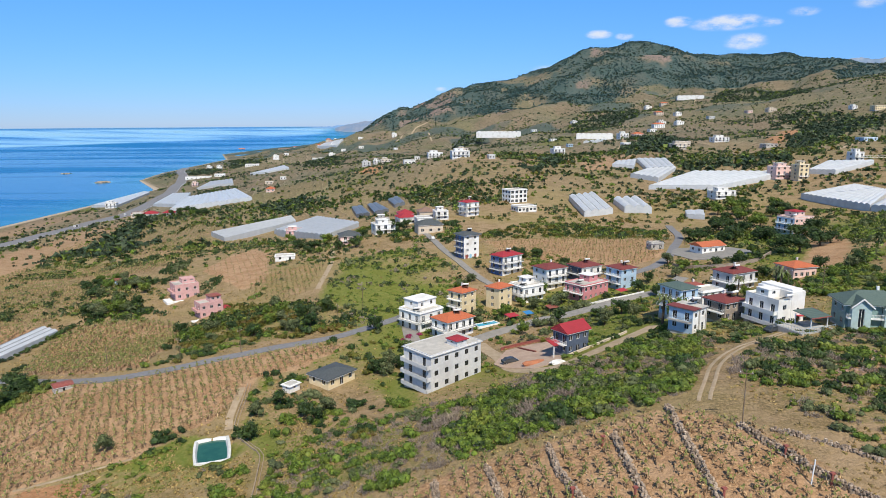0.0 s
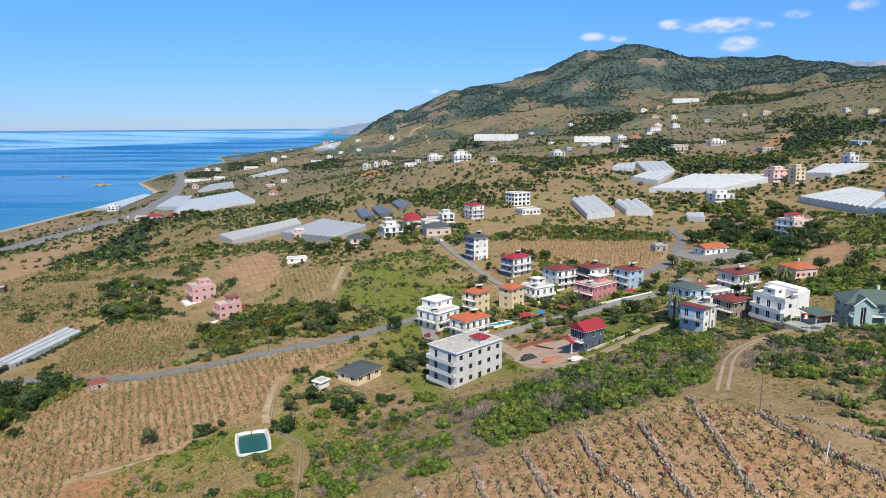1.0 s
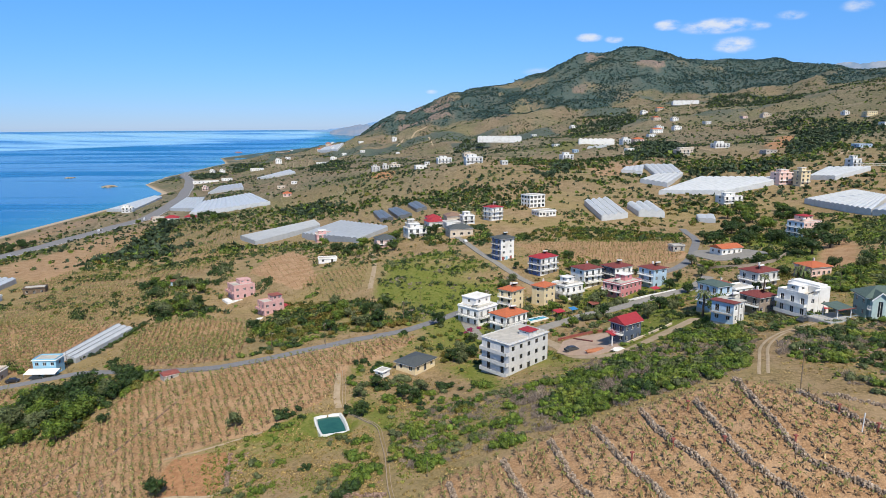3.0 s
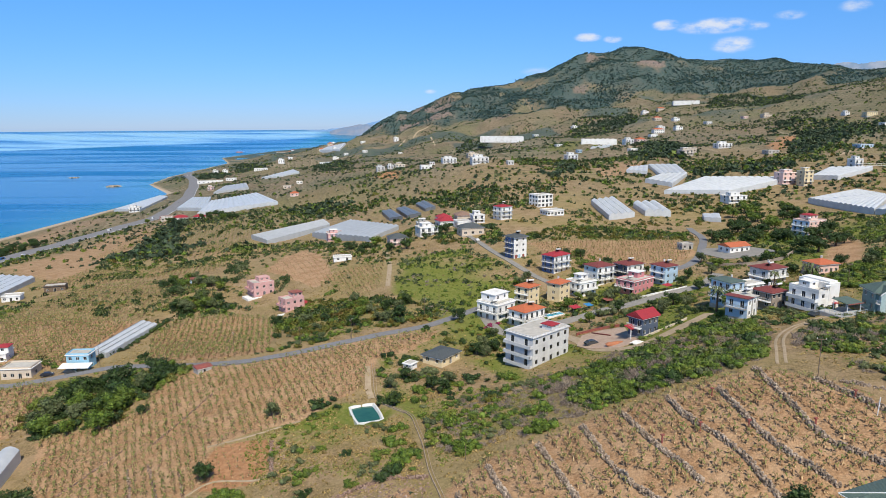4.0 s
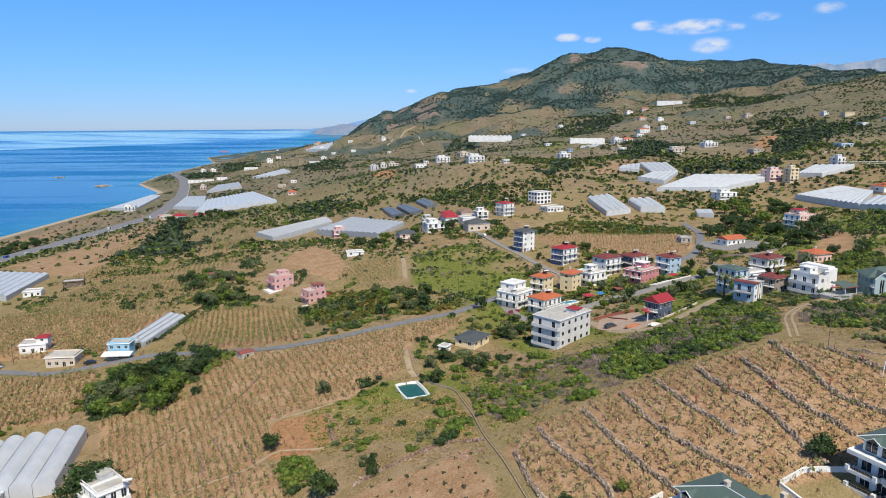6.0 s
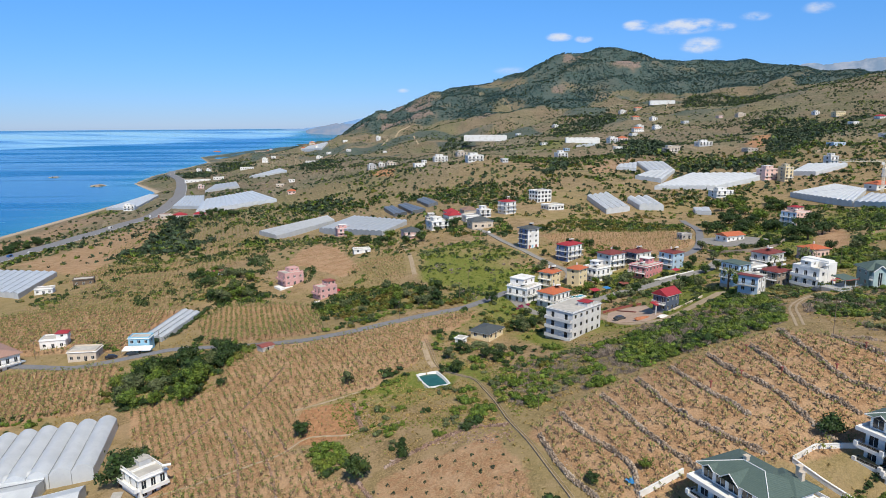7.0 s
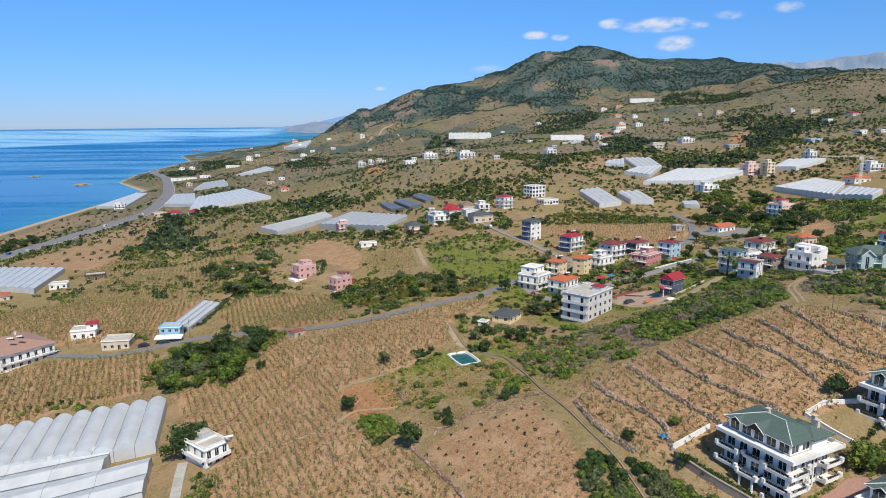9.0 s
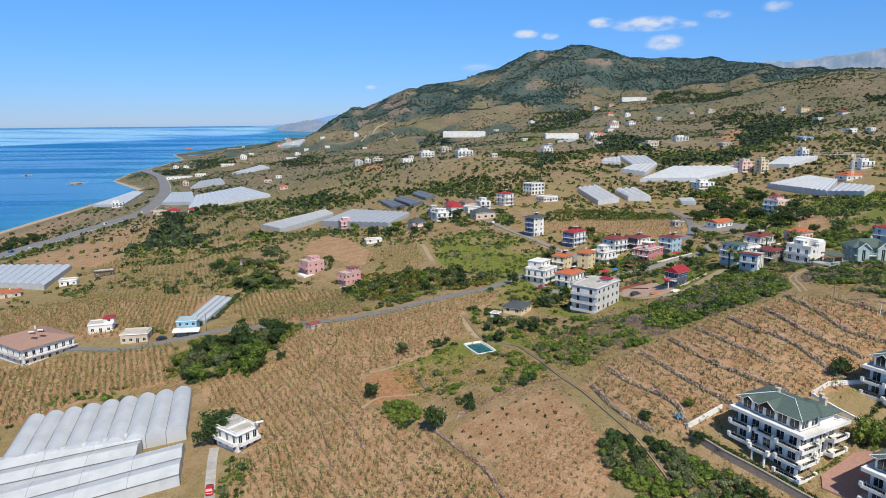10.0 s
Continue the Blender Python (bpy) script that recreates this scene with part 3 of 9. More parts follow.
def ground_material():
    m, nt, b = nodes_of("hillside ground")
    pos = nt.nodes.new("ShaderNodeTexCoord").outputs["Object"]
    covers = []
    for nm in ("cover_a", "cover_b"):
        a = nt.nodes.new("ShaderNodeAttribute")
        a.attribute_name = nm
        s = nt.nodes.new("ShaderNodeSeparateColor")
        nt.links.new(a.outputs["Color"], s.inputs[0])
        covers += [s.outputs[i] for i in range(3)]
    soil, green, wood, red, rock, sand = covers
    fine, clod, mid, broad = noise_tex(nt, pos, 2.2, 6, 0.7), noise_tex(nt, pos, 0.8, 5, 0.65), noise_tex(nt, pos, 0.16, 5, 0.6), noise_tex(nt, pos, 0.022, 5, 0.6)
    f, c, g, w = ramp(nt, fine, 0.36, 0.64), ramp(nt, clod, 0.38, 0.62), ramp(nt, mid, 0.42, 0.62), ramp(nt, broad, 0.40, 0.62)
    dry = mix(nt, c, (0.46, 0.325, 0.18), (0.32, 0.223, 0.12))
    dry = mix(nt, mathn(nt, "MULTIPLY", f, 0.85), dry, (0.155, 0.118, 0.055))
    dry = mix(nt, mathn(nt, "MULTIPLY", g, 0.6), dry, (0.44, 0.312, 0.19))
    dry = mix(nt, mathn(nt, "MULTIPLY", w, 0.45), dry, (0.31, 0.26, 0.10))
    # scrubby far slopes; the greying of haze is put into their colours
    up = nt.nodes.new("ShaderNodeAttribute")
    up.attribute_name = "far_share"
    scrub = ramp(nt, noise_tex(nt, pos, 0.33, 6, 0.7), 0.45, 0.58)
    hazy_heath = mix(nt, g, (0.262, 0.232, 0.158), (0.165, 0.163, 0.105))
    # plots of unlike use, each with a tone of its own
    warp = nt.nodes.new("ShaderNodeMapping")
    warp.inputs["Scale"].default_value, warp.inputs["Rotation"].default_value = (1.0, 0.62, 0.0), (0, 0, 0.35)
    nt.links.new(pos, warp.inputs["Vector"])
    jitter = nt.nodes.new("ShaderNodeTexNoise")
    jitter.inputs["Scale"].default_value = 0.03
    nt.links.new(pos, jitter.inputs["Vector"])
    swim = nt.nodes.new("ShaderNodeVectorMath")
    swim.operation = "MULTIPLY_ADD"
    swim.inputs[1].default_value = (26, 26, 0)
    nt.links.new(jitter.outputs["Color"], swim.inputs[0])
    nt.links.new(warp.outputs[0], swim.inputs[2])
    cells = nt.nodes.new("ShaderNodeTexVoronoi")
    cells.inputs["Scale"].default_value = 0.021
    nt.links.new(swim.outputs[0], cells.inputs["Vector"])
    tone = nt.nodes.new("ShaderNodeSeparateColor")
    nt.links.new(cells.outputs["Color"], tone.inputs[0])
    hazy_heath = mix(nt, mathn(nt, "MULTIPLY", ramp(nt, tone.outputs[0], 0.55, 0.75), 0.7), hazy_heath, (0.37, 0.305, 0.21))
    hazy_heath = mix(nt, mathn(nt, "MULTIPLY", ramp(nt, tone.outputs[1], 0.50, 0.68), 0.65), hazy_heath, (0.195, 0.185, 0.095))
    hazy_heath = mix(nt, mathn(nt, "MULTIPLY", ramp(nt, tone.outputs[2], 0.66, 0.82), 0.6), hazy_heath, (0.29, 0.20, 0.145))
    hazy_heath = mix(nt, mathn(nt, "MULTIPLY", scrub, 0.8), hazy_heath, (0.07, 0.078, 0.045))
    hazy_heath = mix(nt, mathn(nt, "MULTIPLY", f, 0.40), hazy_heath, (0.15, 0.125, 0.08))
    hazy_heath = mix(nt, mathn(nt, "MULTIPLY", w, 0.25), hazy_heath, (0.24, 0.205, 0.13))
    dry = mix(nt, up.outputs["Fac"], dry, hazy_heath)
    grass = mix(nt, c, (0.155, 0.205, 0.04), (0.28, 0.265, 0.08))
    grass = mix(nt, mathn(nt, "MULTIPLY", f, 0.45), grass, (0.13, 0.155, 0.025))
    grass = mix(nt, mathn(nt, "MULTIPLY", g, 0.5), grass, (0.17, 0.19, 0.03))
    cont = nt.nodes.new("ShaderNodeAttribute")
    cont.attribute_name = "terrace"
    step = nt.nodes.new("ShaderNodeMath")
    step.operation = "FRACT"
    nt.links.new(mathn(nt, "ADD", cont.outputs["Fac"], mathn(nt, "MULTIPLY", mid, 0.5)), step.inputs[0])
    bank = mathn(nt, "MULTIPLY", mathn(nt, "MULTIPLY", ramp(nt, step.outputs[0], 0.72, 0.80), up.outputs["Fac"]), ramp(nt, broad, 0.40, 0.56))
    dry = mix(nt, mathn(nt, "MULTIPLY", bank, 0.85), dry, mix(nt, scrub, (0.20, 0.155, 0.105), (0.075, 0.08, 0.045)))
    lip = mathn(nt, "MULTIPLY", mathn(nt, "MULTIPLY", ramp(nt, step.outputs[0], 0.12, 0.02), up.outputs["Fac"]), ramp(nt, broad, 0.40, 0.56))
    dry = mix(nt, mathn(nt, "MULTIPLY", lip, 0.55), dry, (0.48, 0.385, 0.28))
    grass = mix(nt, mathn(nt, "MULTIPLY", up.outputs["Fac"], 0.75), grass, mix(nt, scrub, (0.20, 0.185, 0.075), (0.095, 0.115, 0.045)))
    earth = mix(nt, c, (0.575, 0.355, 0.20), (0.455, 0.272, 0.148))
    earth = mix(nt, mathn(nt, "MULTIPLY", f, 0.8), earth, (0.24, 0.145, 0.078))
    earth = mix(nt, mathn(nt, "MULTIPLY", g, 0.4), earth, (0.62, 0.43, 0.27))
    earth = mix(nt, mathn(nt, "MULTIPLY", up.outputs["Fac"], 0.8), earth, mix(nt, scrub, (0.275, 0.215, 0.155), (0.14, 0.125, 0.085)))
    redd = mix(nt, c, (0.48, 0.26, 0.135), (0.385, 0.20, 0.10))
    # woodland floor of the hill, with the blue of haze painted in
    hazy_forest = mix(nt, scrub, (0.044, 0.088, 0.084), (0.098, 0.122, 0.104))
    hazy_forest = mix(nt, mathn(nt, "MULTIPLY", w, 0.20), hazy_forest, (0.155, 0.155, 0.135))
    crag = mix(nt, g, (0.29, 0.19, 0.155), (0.185, 0.135, 0.12))
    crag = mix(nt, mathn(nt, "MULTIPLY", f, 0.5), crag, (0.42, 0.33, 0.28))
    crag = mix(nt, mathn(nt, "MULTIPLY", scrub, 0.85), crag, (0.075, 0.10, 0.09))
    beach = mix(nt, c, (0.52, 0.42, 0.32), (0.44, 0.35, 0.26))

    def edge(fac):
        # ragged borders: the share, broken up by the clods
        k = mathn(nt, "ADD", fac, mathn(nt, "MULTIPLY", mathn(nt, "SUBTRACT", clod, 0.5), 0.9))
        return ramp(nt, k, 0.32, 0.68)

    col = mix(nt, edge(green), dry, grass)
    col = mix(nt, edge(wood), col, hazy_forest)
    col = mix(nt, edge(soil), col, earth)
    col = mix(nt, edge(red), col, redd)
    col = mix(nt, edge(rock), col, crag)
    col = mix(nt, edge(sand), col, beach)
    nt.links.new(col, b.inputs["Base Color"])
    b.inputs["Roughness"].default_value, b.inputs["Specular IOR Level"].default_value = 0.95, 0.15
    bump(nt, b, mathn(nt, "ADD", clod, mathn(nt, "MULTIPLY", fine, 0.5)), 1.0, 0.55)
    return m


def water_material():
    m, nt, b = nodes_of("sea water")
    pos = nt.nodes.new("ShaderNodeTexCoord").outputs["Object"]
    st = nt.nodes.new("ShaderNodeMapping")
    st.inputs["Scale"].default_value, st.inputs["Rotation"].default_value = (0.25, 1.0, 1.0), (0, 0, 0.15)
    nt.links.new(pos, st.inputs["Vector"])
    streak, swell = noise_tex(nt, st.outputs[0], 0.0042, 5, 0.55), noise_tex(nt, pos, 0.12, 4, 0.6)
    col = mix(nt, ramp(nt, streak, 0.35, 0.65), (0.001, 0.122, 0.335), (0.002, 0.145, 0.385))
    # pale sheen of the far slicks, put into the base colour
    slick_sheen = nt.nodes.new("ShaderNodeAttribute")
    slick_sheen.attribute_name = "slick_sheen"
    col = mix(nt, mathn(nt, "MULTIPLY", slick_sheen.outputs["Fac"], ramp(nt, streak, 0.30, 0.52)), col, (0.30, 0.55, 0.74))
    # the shallows
    sx = nt.nodes.new("ShaderNodeAttribute")
    sx.attribute_name = "depth"
    col = mix(nt, sx.outputs["Fac"], (0.012, 0.19, 0.33), col)
    nt.links.new(col, b.inputs["Base Color"])
    nt.links.new(mathn(nt, "ADD", mathn(nt, "MULTIPLY", ramp(nt, streak, 0.45, 0.6), 0.18), 0.16), b.inputs["Roughness"])
    b.inputs["Specular IOR Level"].default_value, b.inputs["IOR"].default_value = 0.15, 1.33
    bump(nt, b, swell, 0.25, 0.8)
    return m


GROUND, SEA = ground_material(), water_material()


def mesh_from(name, verts, faces, mats, idx=None, smooth=False):
    """A mesh from arrays of points and of equal-sided faces."""
    me = bpy.data.meshes.new(name)
    verts, faces = np.asarray(verts, np.float32), np.asarray(faces, np.int32)
    me.vertices.add(len(verts))
    me.vertices.foreach_set("co", verts.ravel())
    k = faces.shape[1]
    me.loops.add(faces.size)
    me.loops.foreach_set("vertex_index", faces.ravel())
    me.polygons.add(len(faces))
    me.polygons.foreach_set("loop_start", np.arange(0, faces.size, k, dtype=np.int32))
    for mt in mats:
        me.materials.append(mt)
    if idx is not None:
        me.polygons.foreach_set("material_index", np.asarray(idx, np.int32))
    me.polygons.foreach_set("use_smooth", np.full(len(faces), smooth))
    me.update(calc_edges=True)
    return me


def graded(lo, a, b, hi, fine, growth=1.07, most=(30, 30)):
    """Grid lines: fine steps from a to b, growing outwards to lo and hi."""
    mid = list(np.arange(a, b + fine * 0.5, fine))
    up, s = [], fine
    v = mid[-1]
    while v < hi:
        s = min(s * growth, most[1])
        v += s
        up.append(v)
    dn, s, v = [], fine, mid[0]
    while v > lo:
        s = min(s * growth, most[0])
        v -= s
        dn.append(v)
    return np.array(dn[::-1] + mid + up)


# ---- ground ----
gx, gy = graded(-900, -250, 120, 2700, 1.7, most=(13, 26)), graded(-500, 30, 300, 4700, 1.7, most=(30, 22))
X, Y = np.meshgrid(gx, gy)
X, Y = X.ravel(), Y.ravel()
Z = land(X, Y)
near_k = np.clip(1 - (Y - 300) / 300, 0, 1)
Z = Z + 0.35 * (wavy(X, Y, 6, 21) - 0.5) * near_k
hill_k = np.clip((Y - 900) / 900, 0, 1)
sea_k = np.clip((X - np.interp(Y, SHORE_Y, SHORE_X) - 30) / 160, 0, 1)
hill_k = hill_k * sea_k
Z = Z + hill_k * ((wavy(X, Y, 55, 22) - 0.5) * 26 + (wavy(X, Y, 22, 23) - 0.5) * 9)
mid_k = np.clip((Y - 380) / 150, 0, 1) * (1 - hill_k) * sea_k
Z = Z + mid_k * (np.mod(Z * 0.45 + wavy(X, Y, 90, 24) * 2, 1.0) - 0.5) * 1.2
Z = Z + mid_k * (wavy(X, Y, 40, 25) - 0.5) * 5
# a level bench and a basin for the irrigation pond
pu, pv = (X + 49.5) * math.cos(radians(-19)) - (Y - 127) * math.sin(radians(-19)), (X + 49.5) * math.sin(radians(-19)) + (Y - 127) * math.cos(radians(-19))
pr = np.maximum(np.abs(pu) / 3.8, np.abs(pv) / 5.8)
POND_Z = lat(-49.5, 127) + 0.2
Z = Z + (POND_Z - Z) * np.clip((2.2 - pr) / 0.9, 0, 1)
Z = np.where(pr < 0.9, POND_Z - 2.8, Z)
nx, ny = len(gx), len(gy)
i, j = np.meshgrid(np.arange(nx - 1), np.arange(ny - 1))
q = (j * nx + i).ravel()
ground_mesh = mesh_from("ground", np.stack([X, Y, Z], 1), np.stack([q, q + 1, q + 1 + nx, q + nx], 1), [GROUND], smooth=True)
shares = ground_cover(X, Y)
for nm, trio in (("cover_a", shares[:3]), ("cover_b", shares[3:])):
    at = ground_mesh.color_attributes.new(nm, "FLOAT_COLOR", "POINT")
    at.data.foreach_set("color", np.stack([*trio, np.ones_like(X)], 1).astype(np.float32).ravel())
ground = tagged(new("ground", ground_mesh), "dry terraced hillside of tan earth, grass and woods sloping to the sea", "ground", kind="structure")
upl = ground_mesh.attributes.new("far_share", "FLOAT", "POINT")
upl.data.foreach_set("value", np.clip((Y - 400) / 380, 0, 1).astype(np.float32))
ter = ground_mesh.attributes.new("terrace", "FLOAT", "POINT")
ter.data.foreach_set("value", (land(X, Y) * 0.42 + wavy(X, Y, 90, 24) * 3).astype(np.float32))
GRID_Z = Z.reshape(ny, nx)


def top(x, y):
    """Height of the finished ground at plan points (arrays)."""
    x, y = np.atleast_1d(np.asarray(x, float)), np.atleast_1d(np.asarray(y, float))
    ix, iy = np.clip(np.searchsorted(gx, x) - 1, 0, nx - 2), np.clip(np.searchsorted(gy, y) - 1, 0, ny - 2)
    u, v = (x - gx[ix]) / (gx[ix + 1] - gx[ix]), (y - gy[iy]) / (gy[iy + 1] - gy[iy])
    return (GRID_Z[iy, ix] * (1 - u) * (1 - v) + GRID_Z[iy, ix + 1] * u * (1 - v) + GRID_Z[iy + 1, ix] * (1 - u) * v + GRID_Z[iy + 1, ix + 1] * u * v)


def tz(x, y):
    return float(top(x, y)[0])


# ---- sea: one sheet to the horizon, lifted at its rim where the earth's curve would end the view ----
ang = np.radians(np.linspace(-135, 45, 181))
rad = np.concatenate([np.linspace(150, 1500, 46), np.linspace(1560, 4880, 84)])
A, R = np.meshgrid(ang, rad)
sxv, syv = -40 + R * np.sin(A), -30 + R * np.cos(A)
lift = np.where(R > 3000, 85.5 * ((R - 3000) / 1880) ** 2, 0)
na, nr = len(ang), len(rad)
i, j = np.meshgrid(np.arange(na - 1), np.arange(nr - 1))
q = (j * na + i).ravel()
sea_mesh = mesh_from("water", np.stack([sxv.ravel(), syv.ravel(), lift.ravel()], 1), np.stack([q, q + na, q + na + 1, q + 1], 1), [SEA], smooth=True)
off = np.clip((np.interp(syv.ravel(), SHORE_Y, SHORE_X) - sxv.ravel()) / 110, 0, 1) ** 0.6
# calm slicks in a broad belt far out, their sheen painted as paler colour
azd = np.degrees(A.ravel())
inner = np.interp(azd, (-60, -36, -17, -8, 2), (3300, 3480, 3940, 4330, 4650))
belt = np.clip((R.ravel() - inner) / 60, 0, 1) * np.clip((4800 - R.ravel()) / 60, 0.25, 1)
slk = sea_mesh.attributes.new("slick_sheen", "FLOAT", "POINT")
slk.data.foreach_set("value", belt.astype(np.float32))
dep = sea_mesh.attributes.new("depth", "FLOAT", "POINT")
dep.data.foreach_set("value", off.astype(np.float32))
tagged(new("water", sea_mesh), "calm deep-blue sea with pale sheen streaks painted on and turquoise shallows", "sea", kind="structure")


# ---- roads ----
def ribbon(name, pts, width, mat, label, lift=0.06, step=2.5, hug=False, category="road"):
    """A strip of paving with edges that lies on the ground along a line."""
    line = smooth_line(pts, step)
    bm = bmesh.new()
    prev = None
    for n, (x, y) in enumerate(line):
        a, b = line[max(0, n - 1)], line[min(len(line) - 1, n + 1)]
        d = Vector((b[0] - a[0], b[1] - a[1], 0)).normalized()
        side = Vector((-d.y, d.x, 0))
        zc = max(tz(x, y), tz(x + side.x * width * 0.5, y + side.y * width * 0.5), tz(x - side.x * width * 0.5, y - side.y * width * 0.5))
        ring = []
        for s, dz in ((-0.5, -0.5), (-0.5, lift), (0, lift + 0.03), (0.5, lift), (0.5, -0.5)):
            p = Vector((x, y, zc + dz)) + side * (s * width)
            if hug:
                p.z = tz(p.x, p.y) + dz
            ring.append(bm.verts.new(p))
        if prev:
            for k in range(4):
                bm.faces.new((prev[k], prev[k + 1], ring[k + 1], ring[k]))
        prev = ring
    bmesh.ops.recalc_face_normals(bm, faces=bm.faces)
    me = bpy.data.meshes.new(name)
    bm.to_mesh(me)
    bm.free()
    me.materials.append(mat)
    return tagged(new(name, me), label, category, kind="structure")


ribbon("road", HIGHWAY, 17, ASPHALT, "grey four-lane coast highway curving along the shore", 0.25, 8)
ribbon("road", LANE_WEST, 3.9, ASPHALT, "narrow pale asphalt lane between banana fields", 0.12)
ribbon("road", LANE_VILLAGE, 4.6, LANE_ASPHALT, "narrow pale lane through the village", 0.12)
ribbon("road", LANE_HILL, 3.3, LANE_ASPHALT, "narrow grey lane climbing past the houses", 0.12)
ribbon("road", LANE_EAST, 4.0, ASPHALT, "grey lane bending beside the corn field", 0.12)
ribbon("road", DRIVE, 3.6, DIRT, "pale dirt drive to the small slate-blue house", 0.1, 1.0, True)
for tr in TRACKS_FAR:
    ribbon("road", tr, 2.2 if tr[0][1] < 400 else 4.0, DIRT, "pale dirt track on the hillside", 0.12, 3, True)


# ---- building kit ----
def part(name, bm, material, parent, label=""):
    """Links a bmesh as one mesh object under a thing or under a part."""
    me = bpy.data.meshes.new(name)
    bmesh.ops.recalc_face_normals(bm, faces=bm.faces)
    bm.to_mesh(me)
    bm.free()
    me.materials.append(material)
    ob = new(name, me)
    ob.parent = parent
    if label:
        tagged(ob, label)
    return ob


def same(name, mesh, parent, m=None):
    """Another piece on a mesh that exists already."""
    ob = new(name, mesh)
    ob.parent = parent
    if m is not None:
        ob.matrix_basis = m
    return ob


def box(bm, x0, y0, z0, x1, y1, z1):
    v = [bm.verts.new(p) for p in ((x0, y0, z0), (x1, y0, z0), (x1, y1, z0), (x0, y1, z0), (x0, y0, z1), (x1, y0, z1), (x1, y1, z1), (x0, y1, z1))]
    for f in ((0, 3, 2, 1), (4, 5, 6, 7), (0, 1, 5, 4), (1, 2, 6, 5), (2, 3, 7, 6), (3, 0, 4, 7)):
        bm.faces.new([v[k] for k in f])
    return v


def boxes(*args):
    bm = bmesh.new()
    for a in args:
        box(bm, *a)
    return bm


def tube(bm, p, q, r, n=6, r2=None):
    p, q = Vector(p), Vector(q)
    d = (q - p).normalized()
    s = d.orthogonal().normalized()
    t = d.cross(s)
    r2 = r if r2 is None else r2
    rings = []
    for c, rr in ((p, r), (q, r2)):
        rings.append([bm.verts.new(c + (s * math.cos(a) + t * math.sin(a)) * rr) for a in [2 * math.pi * k / n for k in range(n)]])
    for k in range(n):
        bm.faces.new((rings[0][k], rings[0][(k + 1) % n], rings[1][(k + 1) % n], rings[1][k]))
    bm.faces.new(rings[0][::-1])
    bm.faces.new(rings[1])


def thing(name, x, y, z, yaw, label, category, group=""):
    ob = new(name)
    ob.empty_display_size = 0.5
    ob.matrix_basis = pose(x, y, z, 0, 0, yaw)
    return tagged(ob, label, category, group)


def facade(bm, org, u, inward, width, height, holes, depth=0.22):
    """A wall skin with openings that go in as deep as the wall is thick."""
    org, u, inward = Vector(org), Vector(u), Vector(inward)
    us = sorted({0.0, width, *[h[0] for h in holes], *[h[1] for h in holes]})
    vs = sorted({0.0, height, *[h[2] for h in holes], *[h[3] for h in holes]})
    up = Vector((0, 0, 1))

    def at(a, b, d=0.0):
        return bm.verts.new(org + u * a + up * b + inward * d)

    for a0, a1 in zip(us, us[1:]):
        for b0, b1 in zip(vs, vs[1:]):
            ca, cb = (a0 + a1) / 2, (b0 + b1) / 2
            if any(h[0] < ca < h[1] and h[2] < cb < h[3] for h in holes):
                continue
            bm.faces.new((at(a0, b0), at(a1, b0), at(a1, b1), at(a0, b1)))
    for a0, a1, b0, b1 in [h[:4] for h in holes]:
        ring, deep = [(a0, b0), (a1, b0), (a1, b1), (a0, b1)], depth
        for (p, q) in zip(ring, ring[1:] + ring[:1]):
            bm.faces.new((at(*p), at(*q), at(*q, deep), at(*p, deep)))


WINDOW_MESHES = {}


def window_meshes(w, h, frame_mat):
    """Frame with a mullion, and pane, of a window, shared between windows of one size."""
    key = (round(w, 1), round(h, 1), frame_mat.name)
    if key not in WINDOW_MESHES:
        w, h = key[0], key[1]
        t = 0.07
        bm = boxes((0, 0, 0, w, 0.06, t), (0, 0, h - t, w, 0.06, h), (0, 0, t, t, 0.06, h - t), (w - t, 0, t, w, 0.06, h - t))
        if w > 0.9:
            box(bm, w / 2 - t / 2, 0, t, w / 2 + t / 2, 0.06, h - t)
        fr = bpy.data.meshes.new("window_frame")
        bm.to_mesh(fr)
        bm.free()
        fr.materials.append(frame_mat)
        bm = boxes((t * 0.5, 0.025, t * 0.5, w - t * 0.5, 0.04, h - t * 0.5))
        pn = bpy.data.meshes.new("pane")
        bm.to_mesh(pn)
        bm.free()
        pn.materials.append(GLASS)
        WINDOW_MESHES[key] = (fr, pn)
    return WINDOW_MESHES[key]


def openings(width, floors, fh, base, n, w, h, sill, doors=()):
    """A regular set of windows: a list of (u0, u1, v0, v1)."""
    out = []
    for f in range(floors):
        for k in range(n):
            c = width * (k + 0.5) / n
            ww, s, hh = (w, sill, h)
            if (f, k) in doors:
                s, hh = 0.12, sill + h - 0.12
            out.append((round(c - ww / 2, 2), round(c + ww / 2, 2), round(base + f * fh + s, 2), round(base + f * fh + s + hh, 2)))
    return out


